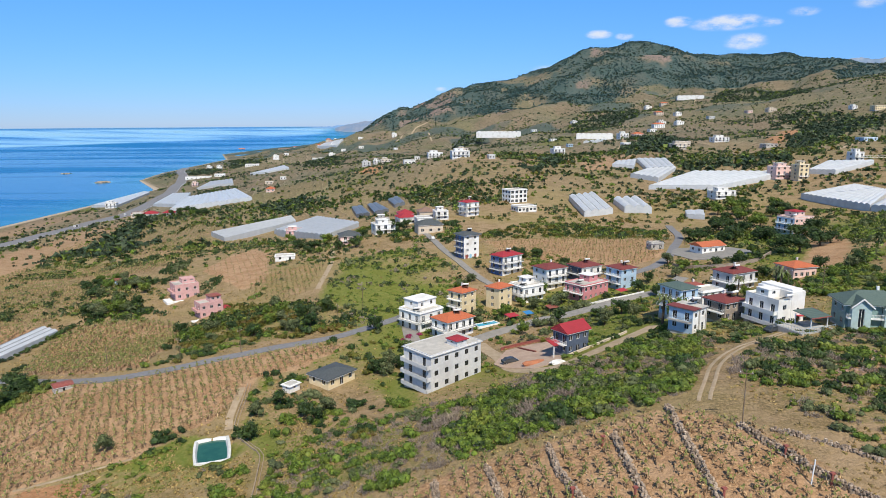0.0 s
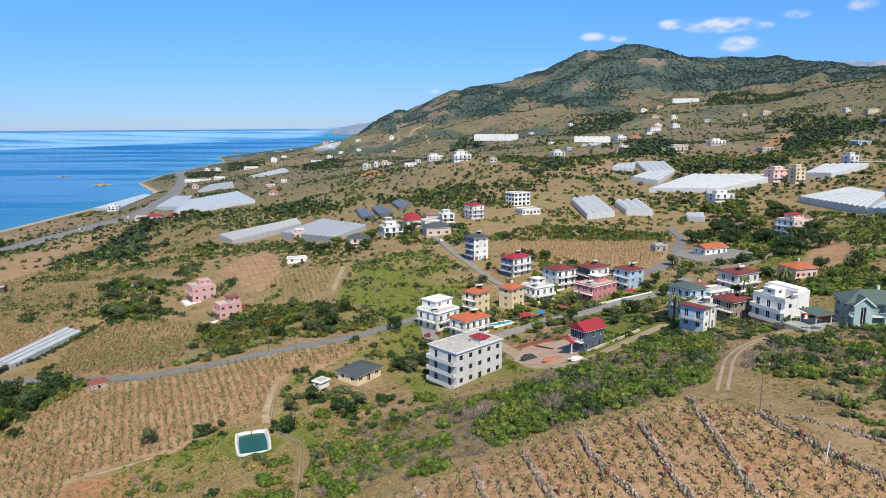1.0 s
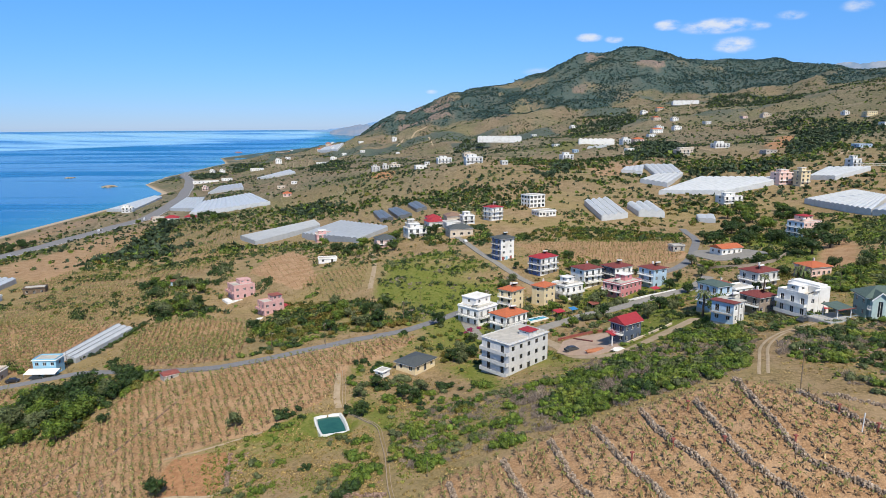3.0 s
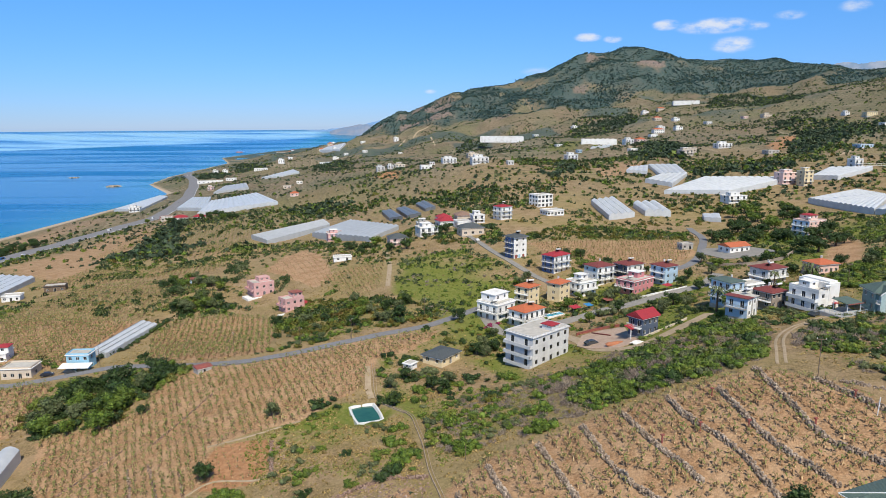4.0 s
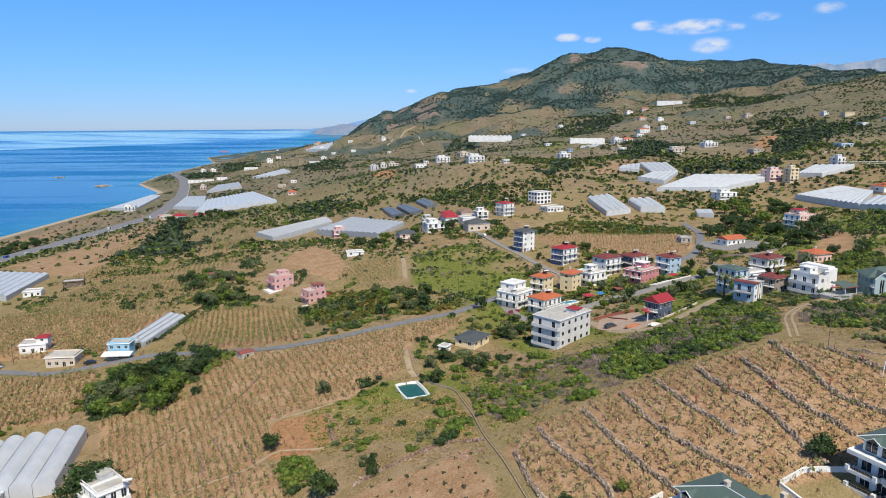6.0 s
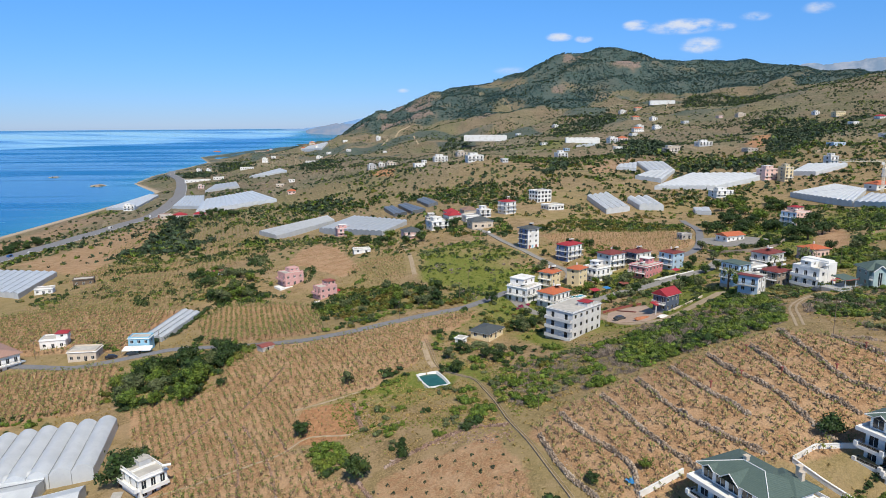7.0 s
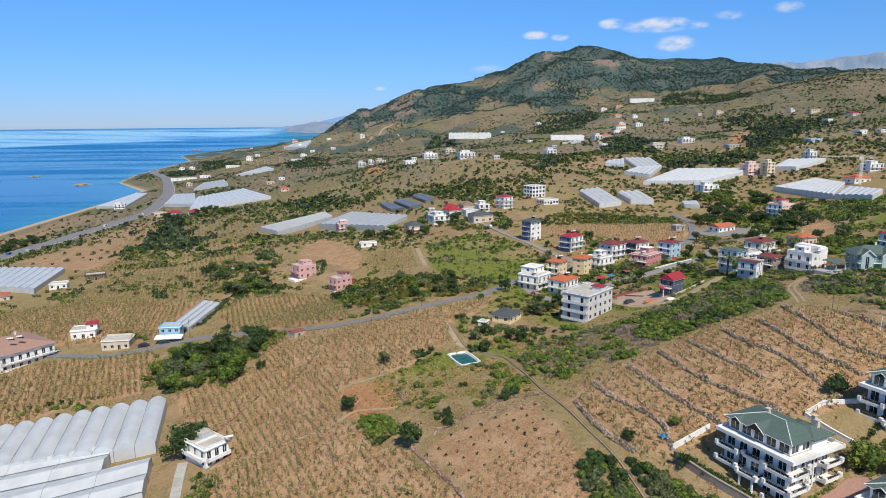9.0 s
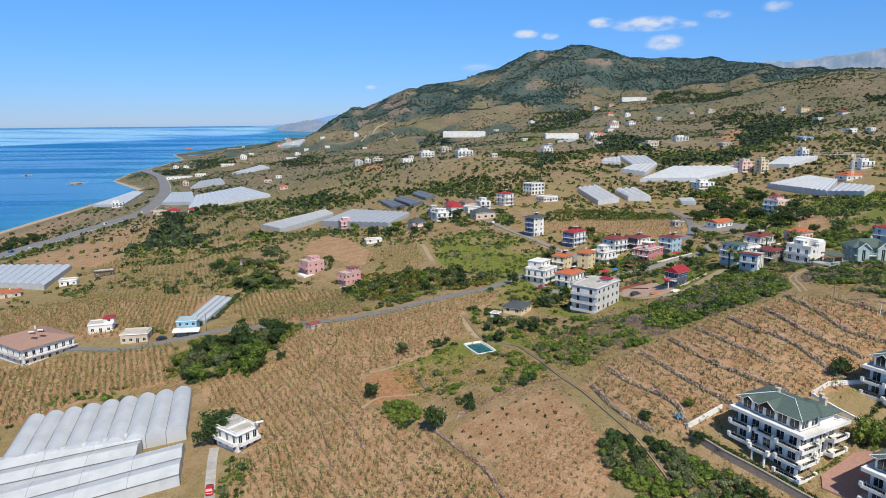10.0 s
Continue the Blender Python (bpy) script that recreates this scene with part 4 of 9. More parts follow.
def hip_roof(lx, ly, z, over, rise, thick=0.16, gable=False):
    """A tiled roof over a rectangle, with overhang and a thickness at its eaves."""
    bm = bmesh.new()
    x0, y0, x1, y1 = -over, -over, lx + over, ly + over
    long_x = (x1 - x0) >= (y1 - y0)
    half = min(x1 - x0, y1 - y0) / 2
    inset = 0.0 if gable else half
    if long_x:
        r0, r1 = (x0 + inset, (y0 + y1) / 2, z + rise), (x1 - inset, (y0 + y1) / 2, z + rise)
    else:
        r0, r1 = ((x0 + x1) / 2, y0 + inset, z + rise), ((x0 + x1) / 2, y1 - inset, z + rise)
    low = [bm.verts.new(p) for p in ((x0, y0, z - thick), (x1, y0, z - thick), (x1, y1, z - thick), (x0, y1, z - thick))]
    c = [bm.verts.new(p) for p in ((x0, y0, z), (x1, y0, z), (x1, y1, z), (x0, y1, z))]
    a, b = bm.verts.new(r0), bm.verts.new(r1)
    if long_x:
        bm.faces.new((c[0], c[1], b, a)), bm.faces.new((c[2], c[3], a, b)), bm.faces.new((c[1], c[2], b)), bm.faces.new((c[3], c[0], a))
    else:
        bm.faces.new((c[1], c[2], b, a)), bm.faces.new((c[3], c[0], a, b)), bm.faces.new((c[0], c[1], a)), bm.faces.new((c[2], c[3], b))
    for k in range(4):
        bm.faces.new((low[k], low[(k + 1) % 4], c[(k + 1) % 4], c[k]))
    bm.faces.new(low[::-1])
    return bm


def railing(bm, pts, h, gap=0.28):
    """Posts, bars and a handrail along a line of points."""
    for p, q in zip(pts, pts[1:]):
        p, q = Vector(p), Vector(q)
        n = max(1, int((q - p).length / gap))
        for k in range(n + 1):
            c = p.lerp(q, k / n)
            box(bm, c.x - 0.02, c.y - 0.02, c.z, c.x + 0.02, c.y + 0.02, c.z + h)
        d = (q - p).normalized()
        s = Vector((-d.y, d.x, 0)) * 0.035
        for z0, z1 in ((h - 0.05, h + 0.02), (0.12, 0.16)):
            v = [bm.verts.new(c + Vector((0, 0, zz)) + o) for c in (p, q) for zz in (z0, z1) for o in (-s, s)]
            for f in ((0, 1, 3, 2), (4, 6, 7, 5), (0, 4, 5, 1), (2, 3, 7, 6), (0, 2, 6, 4), (1, 5, 7, 3)):
                bm.faces.new([v[i] for i in f])


BUILT = []          # plan centre and radius of what stands, so that plants keep clear


def house(label, n, yaw, lx, ly, floors, wall, roof="flat", roof_mat=None, fh=2.9, base=None, front=3, side=2, bal_front=(), bal_side=(),
          win=(1.2, 1.25), frame_mat=None, name="house", rise=None, parapet=0.5, over=0.55, slab_mat=None, doors=True,
          plinth_mat=None, chimney=True, bal_solid=False, shrink=0.89, side_mat=None, tall=False, eave=0.35):
    """A house on a rectangle whose near corner is n: local x runs along the front, local y along the side wall."""
    frame_mat, slab_mat = frame_mat or TRIM, slab_mat or WHITE
    c, s = math.cos(radians(yaw)), math.sin(radians(yaw))
    ex, ey = lx * (1 - shrink) / 2, ly * (1 - shrink) / 2       # the roof's edge was taken for the wall's
    n = (n[0] + ex * c - ey * s, n[1] + ex * s + ey * c)
    lx, ly = lx * shrink, ly * shrink
    corners = [(n[0] + a * c - b * s, n[1] + a * s + b * c) for a, b in ((0, 0), (lx, 0), (lx, ly), (0, ly))]
    zs = [tz(*p) for p in corners]
    z0 = base if base is not None else 0.6 * min(zs) + 0.4 * max(zs)
    drop = max(0.6, z0 - min(zs) + 0.5)
    ob = thing(name, n[0], n[1], z0, yaw, label, "house", "houses of the village")
    BUILT.append((sum(p[0] for p in corners) / 4, sum(p[1] for p in corners) / 4, 0.5 * math.hypot(lx, ly) + 0.6))
    H = floors * fh
    sides = {"front": ((0, 0, 0), (1, 0, 0), (0, 1, 0), lx, front, bal_front), "side": ((0, ly, 0), (0, -1, 0), (1, 0, 0), ly, side, bal_side),
             "back": ((lx, ly, 0), (-1, 0, 0), (0, -1, 0), lx, 2 if n[1] < 240 else 0, ()), "end": ((lx, 0, 0), (0, 1, 0), (-1, 0, 0), ly, 1 if n[1] < 240 else 0, ())}
    bm = bmesh.new()
    wins = []
    for key, (org, u, inw, wid, cnt, bal) in sides.items():
        w = min(win[0], wid / max(cnt, 1) * 0.62)
        drs = [(f, k) for f in (range(floors) if tall and key in ("front", "side") else bal) for k in range(cnt)] + ([(0, cnt // 2)] if doors and key == "front" else [])
        holes = openings(wid, floors, fh, 0, cnt, w, win[1], 0.95, drs)
        if key == "side" and side_mat:
            b2 = bmesh.new()
            facade(b2, org, u, inw, wid, H, holes)
            part("side_wall", b2, side_mat, ob)
        else:
            facade(bm, org, u, inw, wid, H, holes)
        wins.append((org, u, inw, holes, key))
    part("wall", bm, wall, ob)
    part("plinth", boxes((-0.06, -0.06, -drop, lx + 0.06, ly + 0.06, 0.0)), plinth_mat or CONCRETE, ob)
    for org, u, inw, holes, key in wins:
        for a0, a1, b0, b1 in holes:
            fr, pn = window_meshes(a1 - a0, b1 - b0, frame_mat)
            yw = {"front": 0, "side": -90, "back": 180, "end": 90}[key]
            p = Vector(org) + Vector(u) * a0 + Vector(inw) * 0.12 + Vector((0, 0, b0))
            nm = "door" if b1 - b0 > 1.9 else "window"
            wd = same(nm, fr, ob, pose(p.x, p.y, p.z, 0, 0, yw))
            same("pane", pn, wd)
    # balconies: slab, then rail or solid parapet
    for key, floors_b in (("front", bal_front), ("side", bal_side)):
        for f in floors_b:
            z, d = f * fh, 1.25
            if key == "front":
                rect, rail = (0.15, -d, z - 0.14, lx - 0.15, 0.0, z + 0.04), [(0.2, -0.05, z), (0.2, -d + 0.06, z), (lx - 0.2, -d + 0.06, z), (lx - 0.2, -0.05, z)]
            else:
                rect, rail = (-d, 0.15, z - 0.14, 0.0, ly - 0.15, z + 0.04), [(-0.05, 0.2, z), (-d + 0.06, 0.2, z), (-d + 0.06, ly - 0.2, z), (-0.05, ly - 0.2, z)]
            bal = part("balcony", boxes(rect), slab_mat, ob)
            bm = bmesh.new()
            if bal_solid:
                for p, q in zip(rail, rail[1:]):
                    box(bm, min(p[0], q[0]) - 0.06, min(p[1], q[1]) - 0.06, z + 0.04, max(p[0], q[0]) + 0.06, max(p[1], q[1]) + 0.06, z + 0.85)
                part("parapet", bm, slab_mat, bal)
            else:
                railing(bm, [(p[0], p[1], p[2] + 0.04) for p in rail], 0.95)
                part("railing", bm, TRIM if wall is not WHITE else STEEL, bal)
    if roof == "flat":
        t = 0.18
        part("roof", boxes((-eave, -eave, H + 0.002, lx + eave, ly + eave, H + 0.2)), slab_mat, ob)
        part("roof_screed", boxes((t, t, H + 0.2, lx - t, ly - t, H + 0.26)), FLATROOF, ob)
        if parapet:
            part("parapet", boxes((0, 0, H + 0.2, lx, t, H + 0.2 + parapet), (0, ly - t, H + 0.2, lx, ly, H + 0.2 + parapet),
                                  (0, t, H + 0.2, t, ly - t, H + 0.2 + parapet), (lx - t, t, H + 0.2, lx, ly - t, H + 0.2 + parapet)), wall, ob)
    else:
        r = rise or 0.19 * min(lx, ly) + 0.55
        part("soffit", boxes((-over * 0.9, -over * 0.9, H + 0.002, lx + over * 0.9, ly + over * 0.9, H + 0.14)), slab_mat, ob)
        part("roof", hip_roof(lx, ly, H + 0.32, over, r, gable=(roof == "gable")), roof_mat, ob)
        if roof == "gable":
            lng = lx >= ly
            bm = bmesh.new()
            for k in (0, 1):
                if lng:
                    e = (0.0 if k == 0 else lx)
                    tri = [(e, 0, H + 0.14), (e, ly, H + 0.14), (e, ly / 2, H + 0.25 + r)]
                else:
                    e = (0.0 if k == 0 else ly)
                    tri = [(0, e, H + 0.14), (lx, e, H + 0.14), (lx / 2, e, H + 0.25 + r)]
                bm.faces.new([bm.verts.new(p) for p in tri])
            part("gable_wall", bm, wall, ob)
        if chimney:
            part("chimney", boxes((lx * 0.62, ly * 0.62, H + 0.3, lx * 0.62 + 0.5, ly * 0.62 + 0.5, H + r + 0.9), (lx * 0.62 - 0.06, ly * 0.62 - 0.06, H + r + 0.9, lx * 0.62 + 0.56, ly * 0.62 + 0.56, H + r + 1.0)), WHITE, ob)
    return ob


def annex(ob, x0, y0, z0, lx, ly, h, wall, roof_mat=None, rise=0.0, n=2, name="penthouse", over=0.35):
    """A lesser storey or stair house on or against a house, with its own windows and roof."""
    bm = bmesh.new()
    holes_f = openings(lx, 1, h, 0, n, min(1.1, lx / n * 0.6), min(1.2, h - 1.2), 0.9)
    holes_s = openings(ly, 1, h, 0, max(1, n - 1), min(1.1, ly / n * 0.6), min(1.2, h - 1.2), 0.9)
    O = Vector((x0, y0, z0))
    for org, u, inw, wid, holes in ((O, (1, 0, 0), (0, 1, 0), lx, holes_f), (O + Vector((0, ly, 0)), (0, -1, 0), (1, 0, 0), ly, holes_s),
                                    (O + Vector((lx, ly, 0)), (-1, 0, 0), (0, -1, 0), lx, []), (O + Vector((lx, 0, 0)), (0, 1, 0), (-1, 0, 0), ly, [])):
        facade(bm, org, u, inw, wid, h, holes)
    pt = part(name, bm, wall, ob)
    for holes, org, u, inw, yw in ((holes_f, O, (1, 0, 0), (0, 1, 0), 0), (holes_s, O + Vector((0, ly, 0)), (0, -1, 0), (1, 0, 0), -90)):
        for a0, a1, b0, b1 in holes:
            fr, pn = window_meshes(a1 - a0, b1 - b0, TRIM)
            p = Vector(org) + Vector(u) * a0 + Vector(inw) * 0.12 + Vector((0, 0, b0))
            same("window", fr, pt, pose(p.x, p.y, p.z, 0, 0, yw))
            same("pane", pn, pt, pose(p.x, p.y, p.z, 0, 0, yw))
    if rise:
        b2 = hip_roof(lx, ly, 0, over, rise)
        bmesh.ops.translate(b2, verts=b2.verts, vec=(x0, y0, z0 + h + 0.17))
        part("roof", b2, roof_mat, ob)
    else:
        part("roof", boxes((x0 - over, y0 - over, z0 + h, x0 + lx + over, y0 + ly + over, z0 + h + 0.18)), roof_mat or WHITE, ob)
    return pt


COBALT = surface("cobalt blue paint", (0.13, 0.19, 0.36), (0.11, 0.165, 0.31), 1.2, 0.85, (0.16, 0.2, 0.3), 0.004)


# ---- houses of the village ----
unfinished = house("four-storey bare grey concrete apartment house with open balconies", (-4.5, 146.4), 42, 17.0, 10.5, 3, GREYWALL, "flat", None, 2.95, 46.6, 5, 2,
                   (), (0, 1, 2), win=(1.2, 1.25), slab_mat=GREYWALL, frame_mat=DARKTRIM, parapet=0.25, name="apartment_house", bal_solid=True, shrink=0.97)
annex(unfinished, 8.6, 0.3, 9.05, 3.4, 3.6, 1.5, GREYWALL, RED_TILE, 0.35, 1, "stair_house", 0.3)
house("low cream bungalow with a dark grey hipped roof", (-30, 153.5), 52, 10.2, 8.0, 1, CREAM, "hip", GREY_TILE, 2.5, None, 3, 2, rise=0.9, name="bungalow", chimney=False)
h3 = house("white three-storey villa with wrap-round balconies", (-9.0, 200.2), 45, 11.5, 11.0, 2, WHITE, "flat", None, 3.0, 43.6, 3, 3, (1,), (0, 1), bal_solid=False)
annex(h3, 2.5, 3.5, 6.25, 8.0, 6.5, 2.7, WHITE, None, 0, 2)
h4 = house("white two-storey house with a wide orange tiled roof", (-0.5, 192.0), 40, 12.0, 8.5, 2, WHITE, "hip", ORANGE_TILE, 2.8, 43.7, 4, 2, (1,), (0, 1), rise=1.6)
h5 = house("cream three-storey house with an orange tiled roof", (4.9, 218.2), 46, 8.0, 7.2, 3, CREAM, "hip", ORANGE_TILE, 2.6, 43.8, 2, 2, (), (1, 2), rise=1.3)
h6 = house("plain cream house with an orange tiled roof", (17.8, 223.0), 46, 8.4, 6.6, 3, CREAM, "hip", ORANGE_TILE, 2.5, 44.3, 2, 1, rise=1.2)
h7 = house("white three-storey apartment house with balconies and flat roof", (26.8, 227.8), 32, 10.5, 9.0, 2, WHITE, "flat", None, 3.0, 45.0, 3, 3, (1,), (1,), bal_solid=True)
annex(h7, 3.5, 3.0, 6.25, 4.0, 4.0, 2.2, WHITE, None, 0, 1)
h8 = house("tall white and blue apartment house with a slate roof", (7.6, 290.1), 32, 9.2, 7.6, 4, WHITE, "hip", GREY_TILE, 2.75, 48.3, 2, 2, (), (1, 2, 3), rise=1.4, over=1.0, side_mat=COBALT)
h9 = house("white apartment house with blue side and crimson hipped roof", (22.4, 261.9), 38, 12.2, 8.0, 3, WHITE, "hip", RED_TILE, 2.7, 47.0, 3, 2, (1, 2), (1, 2), rise=1.5, side_mat=COBALT)
h10 = house("deep rose two-storey house with white balconies and flat roof", (47.1, 222.5), 38, 15.0, 9.7, 2, ROSE, "flat", None, 2.8, 47.0, 5, 3, (), (1,), parapet=0.4)
annex(h10, 6.5, 3.0, 5.85, 4.5, 4.5, 2.2, ROSE, None, 0, 1)
h11 = house("white three-storey house with a maroon hipped roof", (37.1, 241.1), 30, 11.0, 9.3, 3, WHITE, "hip", MAROON_TILE, 2.7, 46.4, 3, 2, (1, 2), (), rise=1.4)
h12 = house("white house with maroon roof and dark balcony front", (51.5, 247.5), 30, 11.6, 9.0, 2, WHITE, "hip", MAROON_TILE, 2.9, 48.0, 3, 2, (1,), (1,), rise=1.3, side_mat=NAVY)
h13 = house("light blue three-storey house with a maroon hipped roof", (62.5, 231.2), 30, 8.4, 8.6, 3, BLUE, "hip", MAROON_TILE, 2.6, 48.8, 2, 2, (), (1, 2), rise=1.2)
h14 = house("small slate-blue two-storey house with a steep crimson roof", (28.6, 154.4), 34, 8.2, 5.6, 2, NAVY, "gable", RED_TILE, 2.75, 52.6, 3, 2, (), (1,), rise=1.9, chimney=False)
h15 = house("blue three-storey house with a flat dark grey roof", (62.7, 173.5), 25, 7.2, 8.6, 3, BLUE, "hip", GREEN_TILE, 2.65, 56.0, 2, 3, (1, 2), (1, 2), rise=0.7, chimney=False)
h15b = house("white and blue house with a maroon lean-to roof", (58.3, 152.4), 40, 7.2, 7.2, 2, WHITE, "flat", None, 2.9, 58.6, 2, 2, (), (1,), parapet=0, slab_mat=CONCRETE, side_mat=BLUE)
part("roof_sheet", boxes((-0.5, -0.5, 6.03, 2.9, 6.9, 6.16)), MAROON_TILE, h15b)
part("pilaster", boxes((2.6, -0.14, 0, 3.2, 0.0, 5.8), (5.9, -0.14, 0, 6.4, 0.0, 5.8)), CONCRETE, h15b)
h16 = house("stone-clad house with a maroon hipped roof", (69.1, 160.0), 28, 8.0, 7.4, 2, STONEWALL, "hip", MAROON_TILE, 2.5, 59.0, 3, 2, (), (1,), rise=1.2)
h17 = house("grey three-storey villa with a maroon hipped roof", (88.6, 200.6), 26, 11.4, 8.6, 2, GREYWALL, "hip", MAROON_TILE, 3.0, 56.0, 3, 2, (1,), (1,), rise=1.4)
h18 = house("bright white modern three-storey house with arched front", (77.5, 150.5), 22, 9.2, 11.0, 2, WHITE, "flat", None, 2.9, 61.0, 2, 3, (), (0, 1), bal_solid=True, eave=0.03)
# the tall plain block at its end, rounded at the roof, and an attic room with a balcony
bm = boxes((4.1, -0.12, -0.4, 8.4, 10.0, 8.5))
bmesh.ops.bevel(bm, geom=[e for e in bm.edges if all(v.co.z > 8 for v in e.verts)], offset=0.5, segments=4, affect="EDGES")
part("tall_block", bm, WHITE, h18)
annex(h18, 0.3, 3.4, 6.05, 3.7, 3.6, 2.0, WHITE, None, 0, 1, "attic_room", 0.08)
part("small_window", boxes((6.0, -0.16, 3.4, 6.6, -0.1, 4.0), (6.0, -0.16, 0.4, 6.9, -0.1, 1.9)), GLASS, h18)
for ax, az in ((5.8, 2.1), (8.1, 2.4)):
    part("awning", boxes((ax, -1.2, az, ax + 1.5, -0.12, az + 0.14)), AWNING, h18)
def gable_bay(ob, x0, w, d, z0, h, rise, wall, tiles):
    """A bay that stands out from the front under a small gable of its own."""
    bm = bmesh.new()
    facade(bm, (x0, -d, z0), (1, 0, 0), (0, 1, 0), w, h, [(w / 2 - 0.6, w / 2 + 0.6, 0.8, h - 0.5)])
    facade(bm, (x0, 0, z0), (0, -1, 0), (1, 0, 0), d, h, [])
    facade(bm, (x0 + w, -d, z0), (0, 1, 0), (-1, 0, 0), d, h, [])
    bm.faces.new([bm.verts.new(p) for p in ((x0, -d, z0 + h), (x0 + w, -d, z0 + h), (x0 + w / 2, -d, z0 + h + rise))])
    bay = part("gable_bay", bm, wall, ob)
    fr, pn = window_meshes(1.2, h - 1.3, TRIM)
    same("window", fr, bay, pose(x0 + w / 2 - 0.6, -d + 0.1, z0 + 0.8))
    same("pane", pn, bay, pose(x0 + w / 2 - 0.6, -d + 0.1, z0 + 0.8))
    for sg in (0, 1):
        bm = bmesh.new()
        e = 0.45
        a, b = ((x0 - e, z0 + h - 0.3), (x0 + w / 2, z0 + h + rise)) if sg == 0 else ((x0 + w / 2, z0 + h + rise), (x0 + w + e, z0 + h - 0.3))
        v = [bm.verts.new((p[0], yy, p[1] + dz)) for yy in (-d - 0.5, 3.2) for p in (a, b) for dz in (0.02, 0.2)]
        for f in ((0, 2, 3, 1), (4, 5, 7, 6), (0, 4, 6, 2), (1, 3, 7, 5), (0, 1, 5, 4), (2, 6, 7, 3)):
            bm.faces.new([v[k] for k in f])
        part("roof_slope", bm, tiles, ob)
        bm = bmesh.new()
        v = [bm.verts.new((p[0], yy, p[1] + dz)) for yy in (-d - 0.58, -d - 0.5) for p in (a, b) for dz in (-0.14, 0.24)]
        for f in ((0, 2, 3, 1), (4, 5, 7, 6), (0, 4, 6, 2), (1, 3, 7, 5), (0, 1, 5, 4), (2, 6, 7, 3)):
            bm.faces.new([v[k] for k in f])
        part("barge_board", bm, TRIM, ob)


h19 = house("grey-green chalet house with steep gabled roof", (88.2, 143.6), -10, 14.5, 8.5, 2, TEAL, "hip", GREEN_TILE, 2.8, 62.8, 4, 2, (1,), (), rise=2.4, over=0.9)
PALETEAL = surface("pale blue-green paint", (0.42, 0.53, 0.53), (0.36, 0.47, 0.47), 1.2, 0.85, (0.33, 0.4, 0.4), 0.004)
gable_bay(h19, 0.8, 4.0, 1.4, 0.0, 5.6, 1.8, PALETEAL, GREEN_TILE)
gable_bay(h19, 7.6, 3.8, 1.4, 0.0, 5.6, 1.8, PALETEAL, GREEN_TILE)
h20 = house("pale pink two-storey house with an orange tiled roof", (110.3, 205.8), 15, 10.0, 9.0, 1, PALEPINK, "hip", ORANGE_TILE, 3.6, 59.0, 4, 2, rise=1.4)
h21 = house("white school-like bungalow with a long orange roof", (107.0, 272.0), 20, 13.4, 8.5, 1, WHITE, "gable", ORANGE_TILE, 2.9, 54.0, 4, 2, rise=1.5, name="bungalow", chimney=False)
h22 = house("pink three-storey house with blue side balconies", (160.0, 300.0), 22, 14.0, 11.0, 3, PALEPINK, "flat", None, 2.7, 56.5, 4, 3, (), (1, 2), side_mat=BLUE, eave=0.08)
annex(h22, 5, 4, 8.35, 6, 6, 2.2, PALEPINK, RED_TILE, 0.8, 2)
h23 = house("white four-storey tower house with a crimson roof", (13.0, 401.1), 35, 10.5, 9.5, 3, WHITE, "hip", RED_TILE, 2.8, 52.2, 2, 2, (1, 2), (1, 2), rise=1.3)
h24 = house("white three-storey villa frame with open dark loggias", (44.4, 449.3), 28, 15.5, 12.0, 3, WHITE, "flat", None, 3.0, 54.0, 4, 3, (), (), win=(2.4, 1.9), chimney=False)
h25 = house("long white villa with blue windows and terrace", (46.0, 417.0), 22, 15.0, 11.0, 1, WHITE, "flat", None, 3.4, 52.4, 5, 3, win=(1.8, 1.5))
pk = house("pink villa with a white stair front and flat roof", (-118.5, 278.0), 36, 11.5, 10.0, 2, PINK, "flat", None, 3.1, 33.3, 3, 2, (), (1,), bal_solid=True, eave=0.04, slab_mat=PINK)
annex(pk, 4.0, 3.0, 6.45, 5.4, 5.0, 1.9, PINK, PINK, 0, 2, over=0.05)
part("terrace", boxes((-4.2, -2.6, -1.2, 3.2, -1.3, 0.25), (-4.2, -1.3, -1.2, -1.3, 5.0, 0.25)), WHITE, pk)
pk2 = house("pink villa with a red tiled porch and dark entrance", (-97.1, 249.2), 40, 10.4, 7.2, 2, PINK, "flat", None, 2.8, 33.6, 3, 2, (), (1,), eave=0.04, slab_mat=PINK, bal_solid=True)
annex(pk2, 4.6, 1.0, 5.85, 4.4, 4.6, 2.2, PINK, RUSTY, 0.5, 2, over=0.3)
part("terrace", boxes((-4.0, -3.0, -1.4, 6.0, -0.02, 0.2)), WHITE, pk2)
annex(pk2, 9.6, 0.8, 0.0, 3.0, 3.6, 2.5, PINK, RED_TILE, 0.7, 1, "porch_room")
for doorx, mt in ((0.8, RUSTY), (3.0, SKYBLUE), (5.6, RUSTY)):
    part("shop_door", boxes((doorx, -0.06, 0.05, doorx + 1.2, -0.01, 2.3)), mt, h8)
